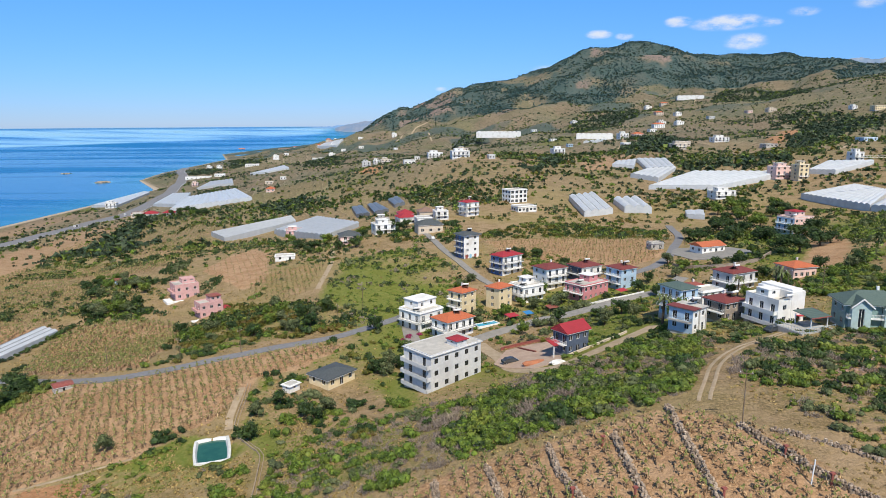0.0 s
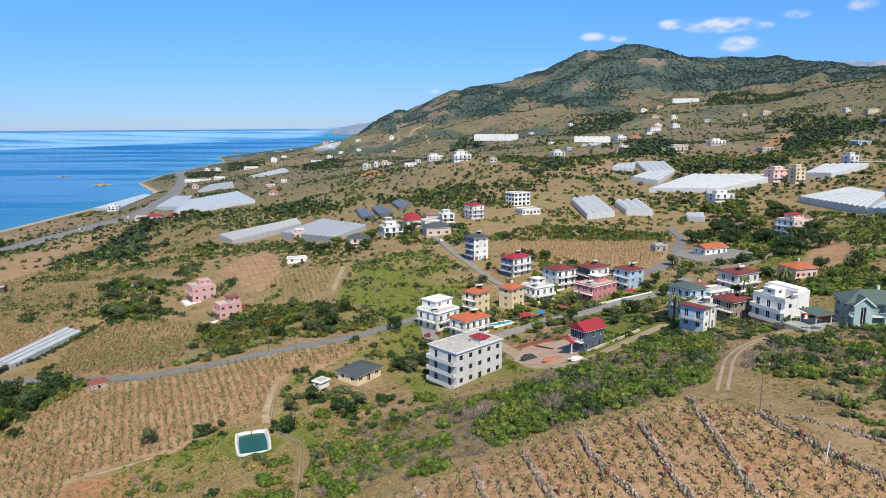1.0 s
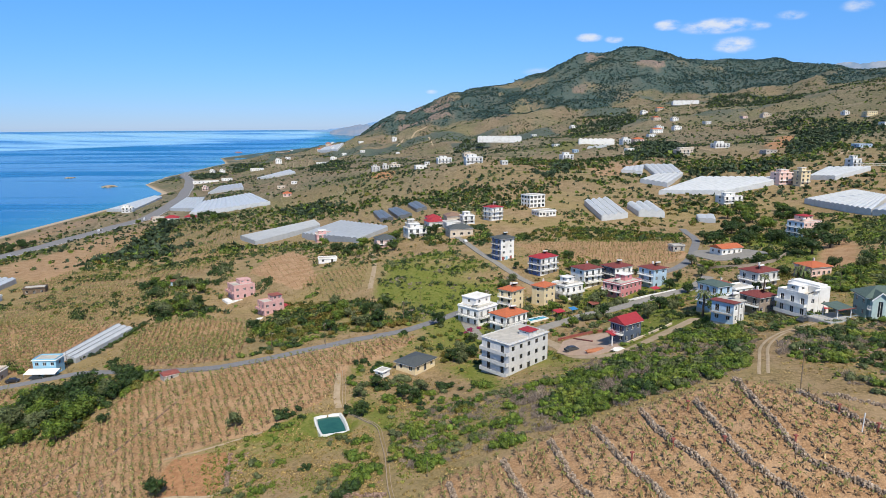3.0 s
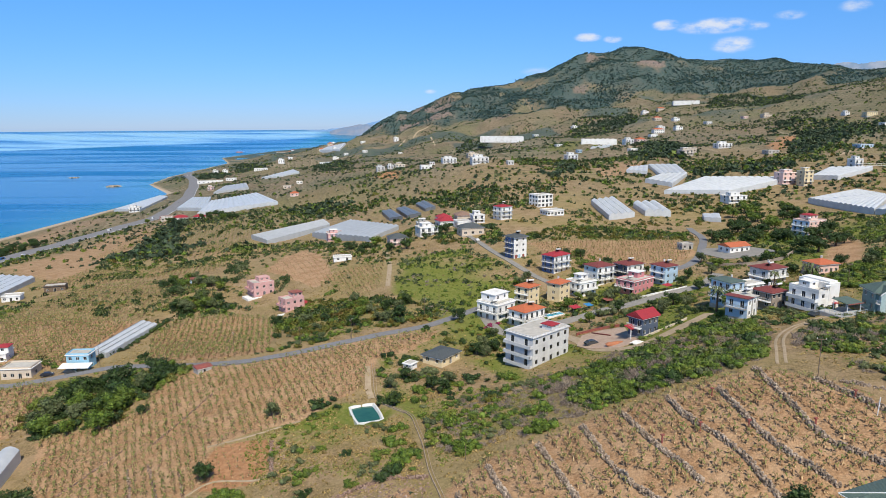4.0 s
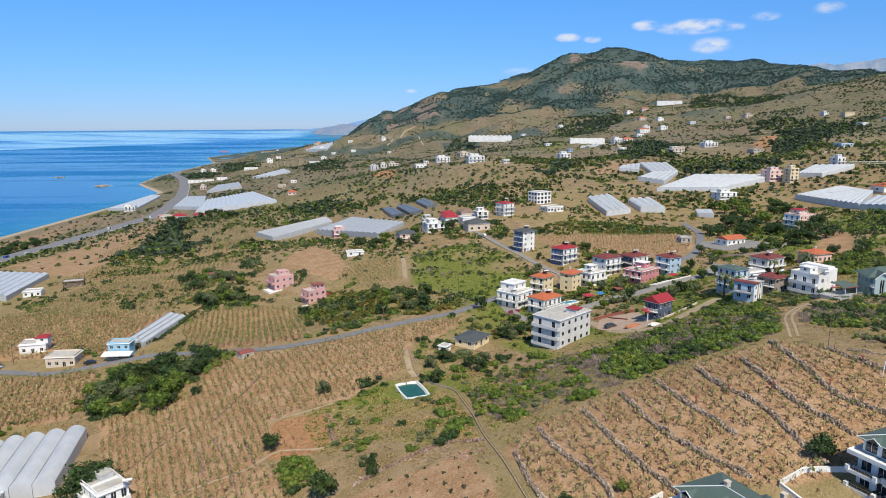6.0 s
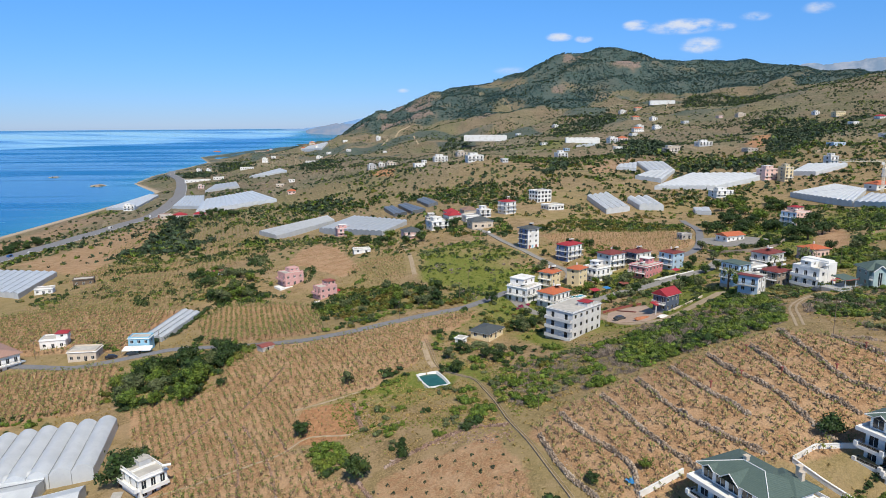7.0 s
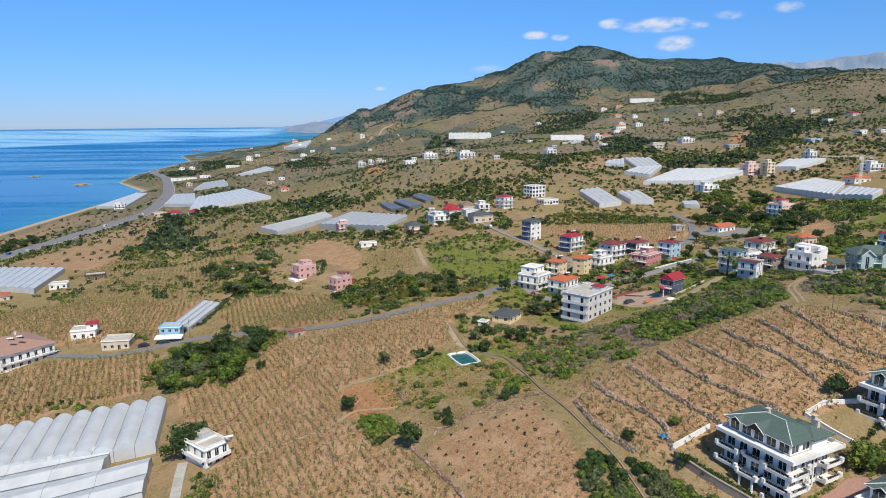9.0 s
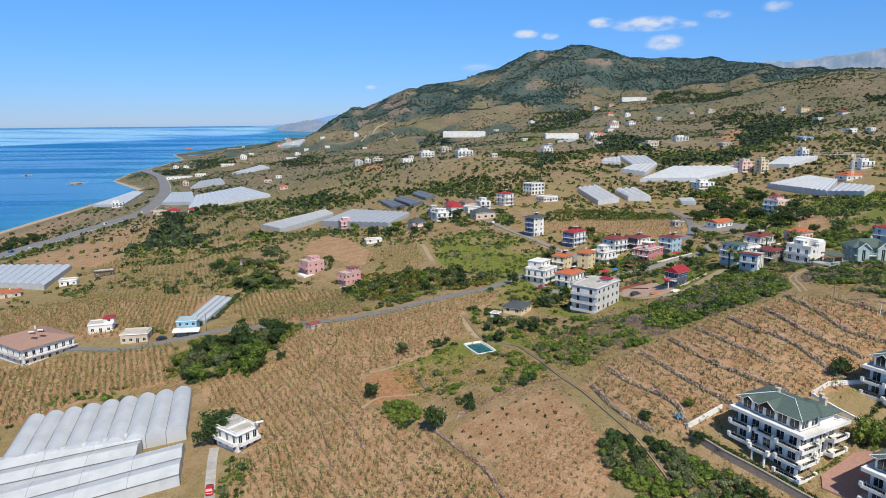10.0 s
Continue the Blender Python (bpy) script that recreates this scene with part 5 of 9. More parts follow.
# ---- houses along the lower lane ----
shop = house("sky-blue lane-side house with a white canopy", (-164.0, 196.2), 2, 8.8, 6.0, 2, SKYBLUE, "flat", None, 2.8, 28.6, 3, 2, rise=0.7, name="shop", chimney=False)
house("beige flat-roofed bungalow beside the lane", (-185.0, 191.7), 4, 11.5, 8.0, 1, BEIGE, "flat", None, 3.8, 26.9, 4, 2, parapet=0.6, name="bungalow")
hw = house("white house with a bright red tiled corner roof", (-204.0, 208.5), 12, 10.5, 8.0, 1, WHITE, "flat", None, 3.6, 26.3, 3, 2)
annex(hw, 6.0, 0.5, 3.85, 4.2, 4.2, 2.2, WHITE, RED_TILE, 0.9, 1)
hb = house("large white apartment house with a broad brown tiled roof", (-214.5, 177.0), 52, 22.0, 26.0, 2, WHITE, "hip", PINKBROWN_TILE, 3.2, 24.0, 7, 5, (1,), (1,), rise=3.0, over=0.9, name="apartment_house")
wh = house("white two-storey house with roof terrace and pergola", (-118.8, 91.6), 47, 7.6, 10.4, 2, WHITE, "flat", None, 2.65, 28.5, 3, 3, (1,), (1,), parapet=0.7, bal_solid=True)
annex(wh, 2.9, 5.6, 5.5, 3.0, 3.2, 1.3, GREYWALL, FLATROOF, 0, 1, "stair_house", 0.05)
part("roof_partition", boxes((0.2, 4.6, 5.5, 6.4, 4.75, 6.1)), WHITE, wh)
house("low stone hut with a red sheet roof in the field", (-106.5, 167.8), 40, 5.0, 4.2, 1, CONCRETE, "gable", RUSTY, 1.45, None, 1, 1, rise=0.4, win=(0.8, 0.4), name="hut", chimney=False, over=0.3)


# ---- apartment blocks of the near slope ----
def deep_balcony(ob, x0, y0, x1, y1, z, edges):
    """A balcony slab with a low upstand, corner planters and a rail along its open edges."""
    bal = part("balcony", boxes((x0, y0, z - 0.24, x1, y1, z + 0.05)), WHITE, ob)
    bm, rail, glass = bmesh.new(), bmesh.new(), bmesh.new()
    t = 0.12
    runs = {"w": ((x0, y0), (x0, y1)), "s": ((x0, y0), (x1, y0)), "e": ((x1, y0), (x1, y1)), "n": ((x0, y1), (x1, y1))}
    for e in edges:
        (ax, ay), (bx, by) = runs[e]
        ox, oy = {"w": (-0.08, 0), "s": (0, -0.08), "e": (0.08, 0), "n": (0, 0.08)}[e]
        if e in "we":
            box(bm, ax + ox - t / 2, ay - 0.1, z - 0.3, ax + ox + t / 2, by + 0.1, z + 0.32)
            box(glass, ax - 0.012, ay + 0.5, z + 0.36, ax + 0.012, by - 0.5, z + 0.78)
        else:
            box(bm, ax - 0.1, ay + oy - t / 2, z - 0.3, bx + 0.1, ay + oy + t / 2, z + 0.32)
            box(glass, ax + 0.5, ay - 0.012, z + 0.36, bx - 0.5, ay + 0.012, z + 0.78)
        railing(rail, [(ax, ay, z + 0.32), (bx, by, z + 0.32)], 0.56, 0.9)
    for cx, cy in ((x0, y0), (x1, y0), (x0, y1), (x1, y1)):
        touch = ("w" in edges and cx == x0) + ("e" in edges and cx == x1) + ("s" in edges and cy == y0) + ("n" in edges and cy == y1)
        if touch >= 2:
            box(bm, cx - 0.32, cy - 0.32, z + 0.05, cx + 0.32, cy + 0.32, z + 0.92)
    part("parapet", bm, WHITE, bal)
    part("railing", rail, STEEL, bal)
    part("glass_panel", glass, GLASS, bal)


def apartment_block(label, n, yaw, lx, ly, base, floors=3, fh=3.0):
    """A white block with deep corner balconies, a glazed terrace storey and a green hipped roof with dormers."""
    ob = house(label, n, yaw, lx, ly, floors, WHITE, "flat", None, fh, base, 4, 5, win=(1.9, 1.45), parapet=0, name="apartment_block", doors=False, shrink=1.0, tall=True)
    H, d = floors * fh, 1.7
    for f in range(floors):
        z = f * fh
        deep_balcony(ob, -d, ly - 4.0, 0.0, ly + 0.5, z, "wsn")
        deep_balcony(ob, -d, -d, 0.0, 3.5, z, "wsn")
        deep_balcony(ob, 0.0, -d, 3.3, 0.0, z, "se")
        deep_balcony(ob, lx - 3.5, -d, lx + 0.9, 0.0, z, "wse")
        if f:
            deep_balcony(ob, -d * (1.5 if f == 1 else 0.6), 4.6, 0.0, ly - 5.0, z, "wsn")
    for x0 in (4.3, 5.55, 6.8):
        part("pilaster", boxes((x0, -0.13, 0.05, x0 + 0.35, 0.0, H)), CONCRETE if x0 == 5.55 else WHITE, ob)
    for z in range(floors):
        part("air_conditioner", boxes((4.75, -0.42, z * fh + 0.5, 5.45, -0.08, z * fh + 1.05)), TRIM, ob)
    # the terrace: slab with a deep fascia and upstand all round
    e = d + 0.15
    part("terrace_slab", boxes((-e, -e, H + 0.21, lx + 1.0, 0.0, H + 0.34), (-e, 0.001, H + 0.21, 0.0, ly + 0.6, H + 0.34)), WHITE, ob)
    part("terrace_parapet", boxes((-e - 0.16, -e - 0.16, H - 0.02, lx + 1.16, -e, H + 0.68), (-e - 0.16, -e + 0.002, H - 0.02, -e, ly + 0.76, H + 0.68),
                                  (lx + 1.0, -e + 0.002, H - 0.02, lx + 1.16, ly + 0.76, H + 0.68), (-e + 0.002, ly + 0.6, H - 0.02, lx + 0.998, ly + 0.76, H + 0.68)), WHITE, ob)
    # set-back storey with glazed walls
    x0, y0, x1, y1, z0, h = 0.2, 0.2, lx - 2.6, ly - 0.4, H + 0.345, 2.25
    bm = bmesh.new()
    glazing = []
    for org, u, inw, wid, yw in (((x0, y0, z0), (1, 0, 0), (0, 1, 0), x1 - x0, 0), ((x0, y1, z0), (0, -1, 0), (1, 0, 0), y1 - y0, -90), ((x1, y1, z0), (-1, 0, 0), (0, -1, 0), x1 - x0, 180), ((x1, y0, z0), (0, 1, 0), (-1, 0, 0), y1 - y0, 90)):
        k = int(wid / 2.6)
        holes = [(wid * (q + 0.5) / k - 1.0, wid * (q + 0.5) / k + 1.0, 0.15, 2.0) for q in range(k)] if yw in (0, -90) else []
        facade(bm, org, u, inw, wid, h, holes)
        glazing += [(Vector(org) + Vector(u) * a0 + Vector(inw) * 0.1 + Vector((0, 0, b0)), yw) for a0, a1, b0, b1 in holes]
    attic = part("attic_storey", bm, WHITE, ob)
    fr, pn = window_meshes(2.0, 1.85, TRIM)
    for p, yw in glazing:
        same("window", fr, attic, pose(p.x, p.y, p.z, 0, 0, yw))
        same("pane", pn, attic, pose(p.x, p.y, p.z, 0, 0, yw))
    # main hipped roof and a lower hip that steps out over the front corner
    ridge = z0 + h
    roof = hip_roof(x1 - x0, y1 - y0, 0, 0.75, 1.6)
    bmesh.ops.translate(roof, verts=roof.verts, vec=(x0, y0, ridge + 0.17))
    part("roof", roof, GREEN_TILE, ob)
    wing = hip_roof(5.2, 6.4, 0, 0.5, 1.25)
    bmesh.ops.translate(wing, verts=wing.verts, vec=(lx - 6.4, -0.6, ridge + 0.10))
    part("roof_wing", wing, GREEN_TILE, ob)
    part("wing_wall", boxes((lx - 6.0, -0.2, z0, lx - 1.6, 5.4, ridge + 0.05)), WHITE, ob)
    # gabled dormer towards the terrace: glazed front, tiled slopes, white verges
    for yc, w, rise, out in ((ly * 0.5, 3.6, 1.5, 0.9), (ly * 0.82, 2.4, 0.9, 0.7)):
        bm = bmesh.new()
        v = [bm.verts.new(p) for p in ((-out, yc - w / 2, ridge + 0.1), (-out, yc + w / 2, ridge + 0.1), (-out, yc, ridge + rise), (lx * 0.35, yc, ridge + rise), (lx * 0.35, yc - w / 2, ridge + 0.1), (lx * 0.35, yc + w / 2, ridge + 0.1))]
        for fcs in ((0, 2, 3, 4), (2, 1, 5, 3), (0, 4, 5, 1), (4, 3, 5)):
            bm.faces.new([v[q] for q in fcs])
        dm = part("dormer", bm, GREEN_TILE, ob)
        bm = bmesh.new()
        bm.faces.new([bm.verts.new((-out + 0.05, y, z)) for y, z in ((yc - w / 2 + 0.2, ridge + 0.12), (yc + w / 2 - 0.2, ridge + 0.12), (yc, ridge + rise - 0.15))])
        part("dormer_glass", bm, GLASS, dm)
        bm = bmesh.new()
        for sg in (-1, 1):
            tube(bm, (-out - 0.03, yc + sg * w / 2 * 1.08, ridge + 0.06), (-out - 0.03, yc, ridge + rise + 0.05), 0.1, 4)
        part("barge_board", bm, TRIM, dm)
    bm = bmesh.new()
    a0, b0, top_z, half = x0 - 0.75, y0 - 0.75, ridge + 0.2, (x1 - x0 + 1.5) / 2
    for p, q in (((a0, b0), (a0 + half, b0 + half)), ((a0, y1 + 0.75), (a0 + half, y1 + 0.75 - half))):
        tube(bm, (*p, top_z), (*q, top_z + 1.6), 0.09, 4)
    tube(bm, (a0 + half, b0 + half, top_z + 1.6), (a0 + half, y1 + 0.75 - half, top_z + 1.6), 0.1, 4)
    tube(bm, (a0, b0, top_z - 0.08), (a0, y1 + 0.75, top_z - 0.08), 0.08, 4)
    part("ridge_cap", bm, TRIM, ob)
    for cx, cy in ((lx * 0.42, ly * 0.62), (lx * 0.72, 0.9), (lx * 0.84, 2.4)):
        part("chimney", boxes((cx, cy, ridge, cx + 0.75, cy + 0.65, ridge + 2.3), (cx - 0.1, cy - 0.1, ridge + 2.3, cx + 0.85, cy + 0.75, ridge + 2.44)), BEIGE, ob)
    for yy in (5.3, ly - 5.6):
        bm = bmesh.new()
        tube(bm, (-d * 1.4, yy, -1.6), (-d * 1.4, yy, fh - 0.2), 0.24, 8)
        part("column", bm, WHITE, ob)
    return ob


apartment_block("white apartment block with deep balconies and grey-green hipped roof", (-2.0, 37.6), 22, 11.7, 13.6, 46.0)
apartment_block("white apartment block with deep balconies beside the terraces", (29.4, 40.8), 22, 11.7, 13.6, 52.2)
apartment_block("white apartment block with deep balconies and a terrace storey", (10.9, 16.0), 22, 11.7, 13.6, 43.2)
FORECOURT = [(2.5, 36.6), (6.5, 37.9), (11, 39.6), (16, 39), (14, 33), (5, 29), (1, 34)]


def slab_on_ground(name, poly, mat, label, lift=0.1, category="paving"):
    bm = bmesh.new()
    zt = [tz(*p) + lift for p in poly]
    a = [bm.verts.new((x, y, z)) for (x, y), z in zip(poly, zt)]
    b = [bm.verts.new((x, y, z - 1.2)) for (x, y), z in zip(poly, zt)]
    bm.faces.new(a)
    for k in range(len(poly)):
        m = (k + 1) % len(poly)
        bm.faces.new((a[k], b[k], b[m], a[m]))
    me = bpy.data.meshes.new(name)
    bmesh.ops.recalc_face_normals(bm, faces=bm.faces)
    bm.to_mesh(me)
    bm.free()
    me.materials.append(mat)
    return tagged(new(name, me), label, category, kind="structure")


slab_on_ground("pavement", FORECOURT, PAVING, "red paved forecourt beside the apartment block", 0.35)
YARD = [(11.4, 162.2), (15.7, 174.5), (22.8, 176), (29.5, 175), (28.0, 163.0), (26.8, 149.5), (19.6, 148.5), (13.1, 156.9)]
slab_on_ground("pavement", YARD, TAN_PAVING, "levelled tan paved yard round the small slate-blue house", 0.25)
slab_on_ground("pavement", [(100, 262), (96, 283), (104, 292), (124, 284), (128, 266), (114, 258)], LANE_ASPHALT, "grey paved yard round the long bungalow", 0.3)

# ---- greenhouses ----
def greenhouse(label, x, y, yaw, span, n, length, film, eave=2.6, rise=1.5, base=None, flat=False):
    """Rows of arched film tunnels side by side; tunnels run along local y, side by side along local x from its middle."""
    c, s = math.cos(radians(yaw)), math.sin(radians(yaw))
    W = span * n
    corners = [(x + a * c - b * s, y + a * s + b * c) for a in (-W / 2, W / 2) for b in (-length / 2, length / 2)]
    zs = [tz(*p) for p in corners]                      # (-x -y), (-x +y), (+x -y), (+x +y)
    sx, sy = (zs[2] + zs[3] - zs[0] - zs[1]) / 2 / W, (zs[1] + zs[3] - zs[0] - zs[2]) / 2 / length
    z0 = sum(zs) / 4 + (base or 0.0)
    ob = thing("greenhouse", x, y, z0, yaw, label, "greenhouse", "greenhouses")
    drop = 1.6
    steps = 4 if flat else 9
    prof = []
    for k in range(steps + 1):
        a = math.pi * k / steps
        px = -math.cos(a) * span / 2
        prof.append((px, sx * px + eave + rise * (math.sin(a) if not flat else 1 - abs(math.cos(a)))))
    seg = max(2, int(length / 6))
    bm = bmesh.new()
    rows = []
    for j in range(seg + 1):
        yy = -length / 2 + length * j / seg
        sag = 0.0 if j % 2 == 0 else -0.06
        rows.append([bm.verts.new((px, yy, pz + sag + sy * yy)) for px, pz in prof])
    for r0, r1 in zip(rows, rows[1:]):
        for k in range(steps):
            bm.faces.new((r0[k], r0[k + 1], r1[k + 1], r1[k]))
    me = bpy.data.meshes.new("roof_tunnel")
    bm.to_mesh(me)
    bm.free()
    me.materials.append(film)
    for p in me.polygons:
        p.use_smooth = not flat
    ends = []
    for yy in (-length / 2, length / 2):
        bm = bmesh.new()
        v = [bm.verts.new((px, yy, pz + sy * yy)) for px, pz in prof]
        v += [bm.verts.new((span / 2, yy, sy * yy - drop)), bm.verts.new((-span / 2, yy, sy * yy - drop))]
        bm.faces.new(v)
        em = bpy.data.meshes.new("end_wall")
        bm.to_mesh(em)
        bm.free()
        em.materials.append(film)
        ends.append(em)
    bm = bmesh.new()
    for j in range(0, seg + 1, 2):
        yy = -length / 2 + length * j / seg
        for (ax, az), (bx, bz) in zip(prof, prof[1:]):
            tube(bm, (ax, yy, az + 0.03 + sy * yy), (bx, yy, bz + 0.03 + sy * yy), 0.05, 4)
    tube(bm, (-span / 2, -length / 2, eave + 0.02 - sy * length / 2), (-span / 2, length / 2, eave + 0.02 + sy * length / 2), 0.1, 4)
    hm = bpy.data.meshes.new("hoop_frame")
    bm.to_mesh(hm)
    bm.free()
    hm.materials.append(STEEL)
    for k in range(n):
        xc = -W / 2 + span * (k + 0.5)
        m = pose(xc, 0, sx * xc)
        same("roof_tunnel", me, ob, m)
        for em in ends:
            same("end_wall", em, ob, m)
        if y < 300:
            tagged(same("hoop_frame", hm, ob, m), kind="stuff")
    for xx in (-W / 2, W / 2):
        bm = bmesh.new()
        v = [bm.verts.new((xx + dx, yy, sy * yy + sx * xx + zz)) for yy in (-length / 2, length / 2) for zz in (-drop, eave) for dx in (-0.03, 0.03)]
        for f in ((0, 1, 3, 2), (4, 6, 7, 5), (0, 4, 5, 1), (2, 3, 7, 6), (0, 2, 6, 4), (1, 5, 7, 3)):
            bm.faces.new([v[q] for q in f])
        part("side_wall", bm, film, ob)
    if y < 300:
        for k in range(n + 1):
            xx = -W / 2 + span * k
            bm = bmesh.new()
            tube(bm, (xx, -length / 2 - 0.08, -drop + sx * xx - sy * length / 2), (xx, -length / 2 - 0.08, eave + sx * xx - sy * length / 2), 0.08, 5)
            part("post", bm, STEEL, ob)
    for a in np.linspace(-0.5, 0.5, 5):
        for b in np.linspace(-0.5, 0.5, 5):
            BUILT.append((x + a * W * c - b * length * s, y + a * W * s + b * length * c, 0.16 * max(W, length)))
    return ob


def film_house(label, corners, n, film, eave=2.8, rise=1.0, flat=False, posts=False):
    """A greenhouse of n film tunnels over a four-cornered plot; the tunnels run from the first edge to the third."""
    A, B, C, D = [Vector((x, y, tz(x, y))) for x, y in corners]
    if eave > 5:                                        # halls on levelled ground
        for p in (A, B, C, D):
            p.z = max(tz(*q) for q in corners[:2])

    def at(u, v):
        return (A * (1 - u) + B * u) * (1 - v) + (D * (1 - u) + C * u) * v

    lift = 0.0
    for u in np.linspace(0, 1, 9):
        for v in np.linspace(0, 1, 9):
            p = at(u, v)
            lift = max(lift, tz(p.x, p.y) - p.z - eave + 1.3)
            BUILT.append((p.x, p.y, 0.09 * max((B - A).length, (D - A).length)))
    up = Vector((0, 0, 1))
    eave += lift
    ob = thing("greenhouse", A.x, A.y, A.z, 0, label, "greenhouse", "greenhouses")
    steps, seg = (2 if flat else 8), max(2, int((D - A).length / 7))

    def prof(k, r, v):
        t = r / steps
        h = rise * (math.sin(math.pi * t) ** 0.8 if not flat else 1 - abs(2 * t - 1))
        sag = 0.05 * math.sin(v * seg * 3.14 + k)
        return at((k + t) / n, v) + up * (eave + h + sag) - A

    for k in range(n):
        bm = bmesh.new()
        rows = [[bm.verts.new(prof(k, r, j / seg)) for r in range(steps + 1)] for j in range(seg + 1)]
        for r0, r1 in zip(rows, rows[1:]):
            for r in range(steps):
                bm.faces.new((r0[r], r0[r + 1], r1[r + 1], r1[r])).smooth = not flat
        part("roof_tunnel", bm, film, ob)
        for v in (0, 1):
            bm = bmesh.new()
            q = [bm.verts.new(prof(k, r, v)) for r in range(steps + 1)]
            q += [bm.verts.new(at((k + a) / n, v) - up * 2.5 - A) for a in (1, 0)]
            bm.faces.new(q)
            part("end_wall", bm, film, ob)
        if posts or flat:
            bm = bmesh.new()
            e0, e1 = prof(k, 0, 0), prof(k, 0, 1)
            tube(bm, e0 + up * 0.05, e1 + up * 0.05, 0.16 if flat else 0.07, 4)
            part("gutter", bm, STEEL, ob)
        if posts:
            bm = bmesh.new()
            p = at((k + 1) / n, 0) - A
            tube(bm, p - up * 1.0, p + up * eave, 0.09, 5)
            part("post", bm, STEEL, ob)
    for u in (0, 1):
        bm = bmesh.new()
        q = [bm.verts.new(at(u, v) + up * h - A) for v, h in ((0, -2.5), (1, -2.5), (1, eave), (0, eave))]
        bm.faces.new(q)
        part("side_wall", bm, film, ob)
    return ob


greenhouse("long low greenhouse sheeted in white plastic", -175, 100.5, 98, 8.0, 2, 56, FILM_WHITE, 2.9, 1.1, None, True)
greenhouse("white plastic greenhouse at the end of the lane", -165, 84, 101, 8.0, 2, 66, FILM_WHITE, 2.8, 1.0, None, True)
film_house("large arched greenhouse of pale milky plastic film", [(-184.5, 103.5), (-135.6, 105.8), (-141, 132.5), (-189, 128)], 9, FILM_PALE, 3.2, 1.5, False, True)
film_house("long narrow greenhouse of pale plastic tunnels", [(-164.5, 214.5), (-155.5, 208.5), (-152, 247), (-161, 252)], 3, FILM_PALE, 1.9, 0.5, True)
film_house("weathered pale narrow greenhouse", [(-179, 497), (-159, 467), (-119, 520), (-128, 543)], 5, FILM_GREY, 2.8, 0.9, True)
film_house("wide weathered grey greenhouse with sagging roof", [(-128, 487), (-73, 390), (-56, 423), (-103, 524)], 12, FILM_GREY, 2.9, 0.9)
film_house("white greenhouse of slanting panels with dark gutters", [(88, 414), (109, 425), (108, 475), (88, 466)], 4, FILM_WHITE, 3.4, 1.3, True)
film_house("white greenhouse of three high round arches", [(117, 427), (133, 421), (133, 451), (116, 452)], 3, FILM_WHITE, 3.6, 1.9)
film_house("pale plastic greenhouse above the tree belt", [(166, 543), (187, 538), (191, 572), (170, 587)], 5, FILM_PALE, 3.2, 0.7)
film_house("low pale greenhouse on the terrace", [(144, 569), (160, 559), (170, 587), (150, 580)], 4, FILM_PALE, 2.8, 0.5)
film_house("pale plastic greenhouse below the terrace", [(149, 530), (164, 507), (187, 535), (166, 542)], 5, FILM_PALE, 3.2, 0.8)
film_house("broad white plastic greenhouse on the terrace", [(151, 488), (193, 466), (252, 487), (194, 518)], 12, FILM_WHITE, 3.2, 0.6)
film_house("white plastic greenhouse on the upper terrace", [(264, 482), (274, 464), (308, 476), (287, 498)], 6, FILM_WHITE, 3.2, 0.6)
film_house("large whitewashed greenhouse of many parallel tunnels", [(224, 414), (222, 343), (254, 376), (256, 413)], 14, FILM_WHITE, 3.2, 0.7)
film_house("white greenhouse adjoining the large one", [(222, 342), (226, 313), (243, 326), (246, 362)], 6, FILM_WHITE, 3.0, 0.6)
film_house("grey-white greenhouse of slanting tunnels above the road", [(-329, 352), (-267, 307), (-283, 378), (-354, 426)], 9, FILM_WHITE, 3.0, 0.9, True)
film_house("low dark netted shade house on the slope", [(-67, 495), (-56, 486), (-68, 538), (-77, 541)], 2, FILM_DUSK, 2.4, 0.5)
film_house("low dark netted shade house", [(-52, 480), (-41, 476), (-56, 540), (-64, 541)], 2, FILM_DUSK, 2.4, 0.5)
film_house("low dark netted shade house by the knoll", [(-38, 493), (-30, 493), (-39, 544), (-47, 541)], 2, FILM_DUSK, 2.4, 0.5)
film_house("huge white coastal greenhouse beside the highway", [(-292, 695), (-197, 671), (-250, 790), (-308, 787)], 13, FILM_WHITE, 3.4, 0.9)
film_house("grey coastal greenhouse beside the highway", [(-349, 785), (-294, 730), (-329, 853), (-366, 885)], 8, FILM_PALE, 3.0, 0.8)
film_house("pale greenhouse beside the coast road", [(-357, 949), (-313, 979), (-327, 1018), (-358, 1005)], 6, FILM_GREY, 3.0, 0.8)
film_house("long white greenhouse on the beach", [(-459, 851), (-404, 806), (-425, 949), (-466, 1020)], 8, FILM_WHITE, 3.0, 0.8)
film_house("pale greenhouse near the coast trees", [(-336, 1146), (-307, 1131), (-273, 1168), (-302, 1252)], 4, FILM_PALE, 3.0, 0.8)
film_house("pale greenhouse of the seaside village", [(-349, 1847), (-285, 1774), (-270, 1800), (-336, 1873)], 5, FILM_PALE, 4.0, 0.8)
film_house("long white greenhouse at the hill's foot", [(66, 1340), (152, 1310), (156, 1345), (70, 1375)], 10, WHITE, 9.0, 1.5)
film_house("small white greenhouse on the hillside", [(196, 985), (247, 973), (252, 1000), (201, 1012)], 7, WHITE, 7.5, 1.0)
film_house("row of low white tunnels on the hillside", [(178, 850), (205, 842), (208, 856), (181, 864)], 4, FILM_WHITE, 2.0, 1.4)
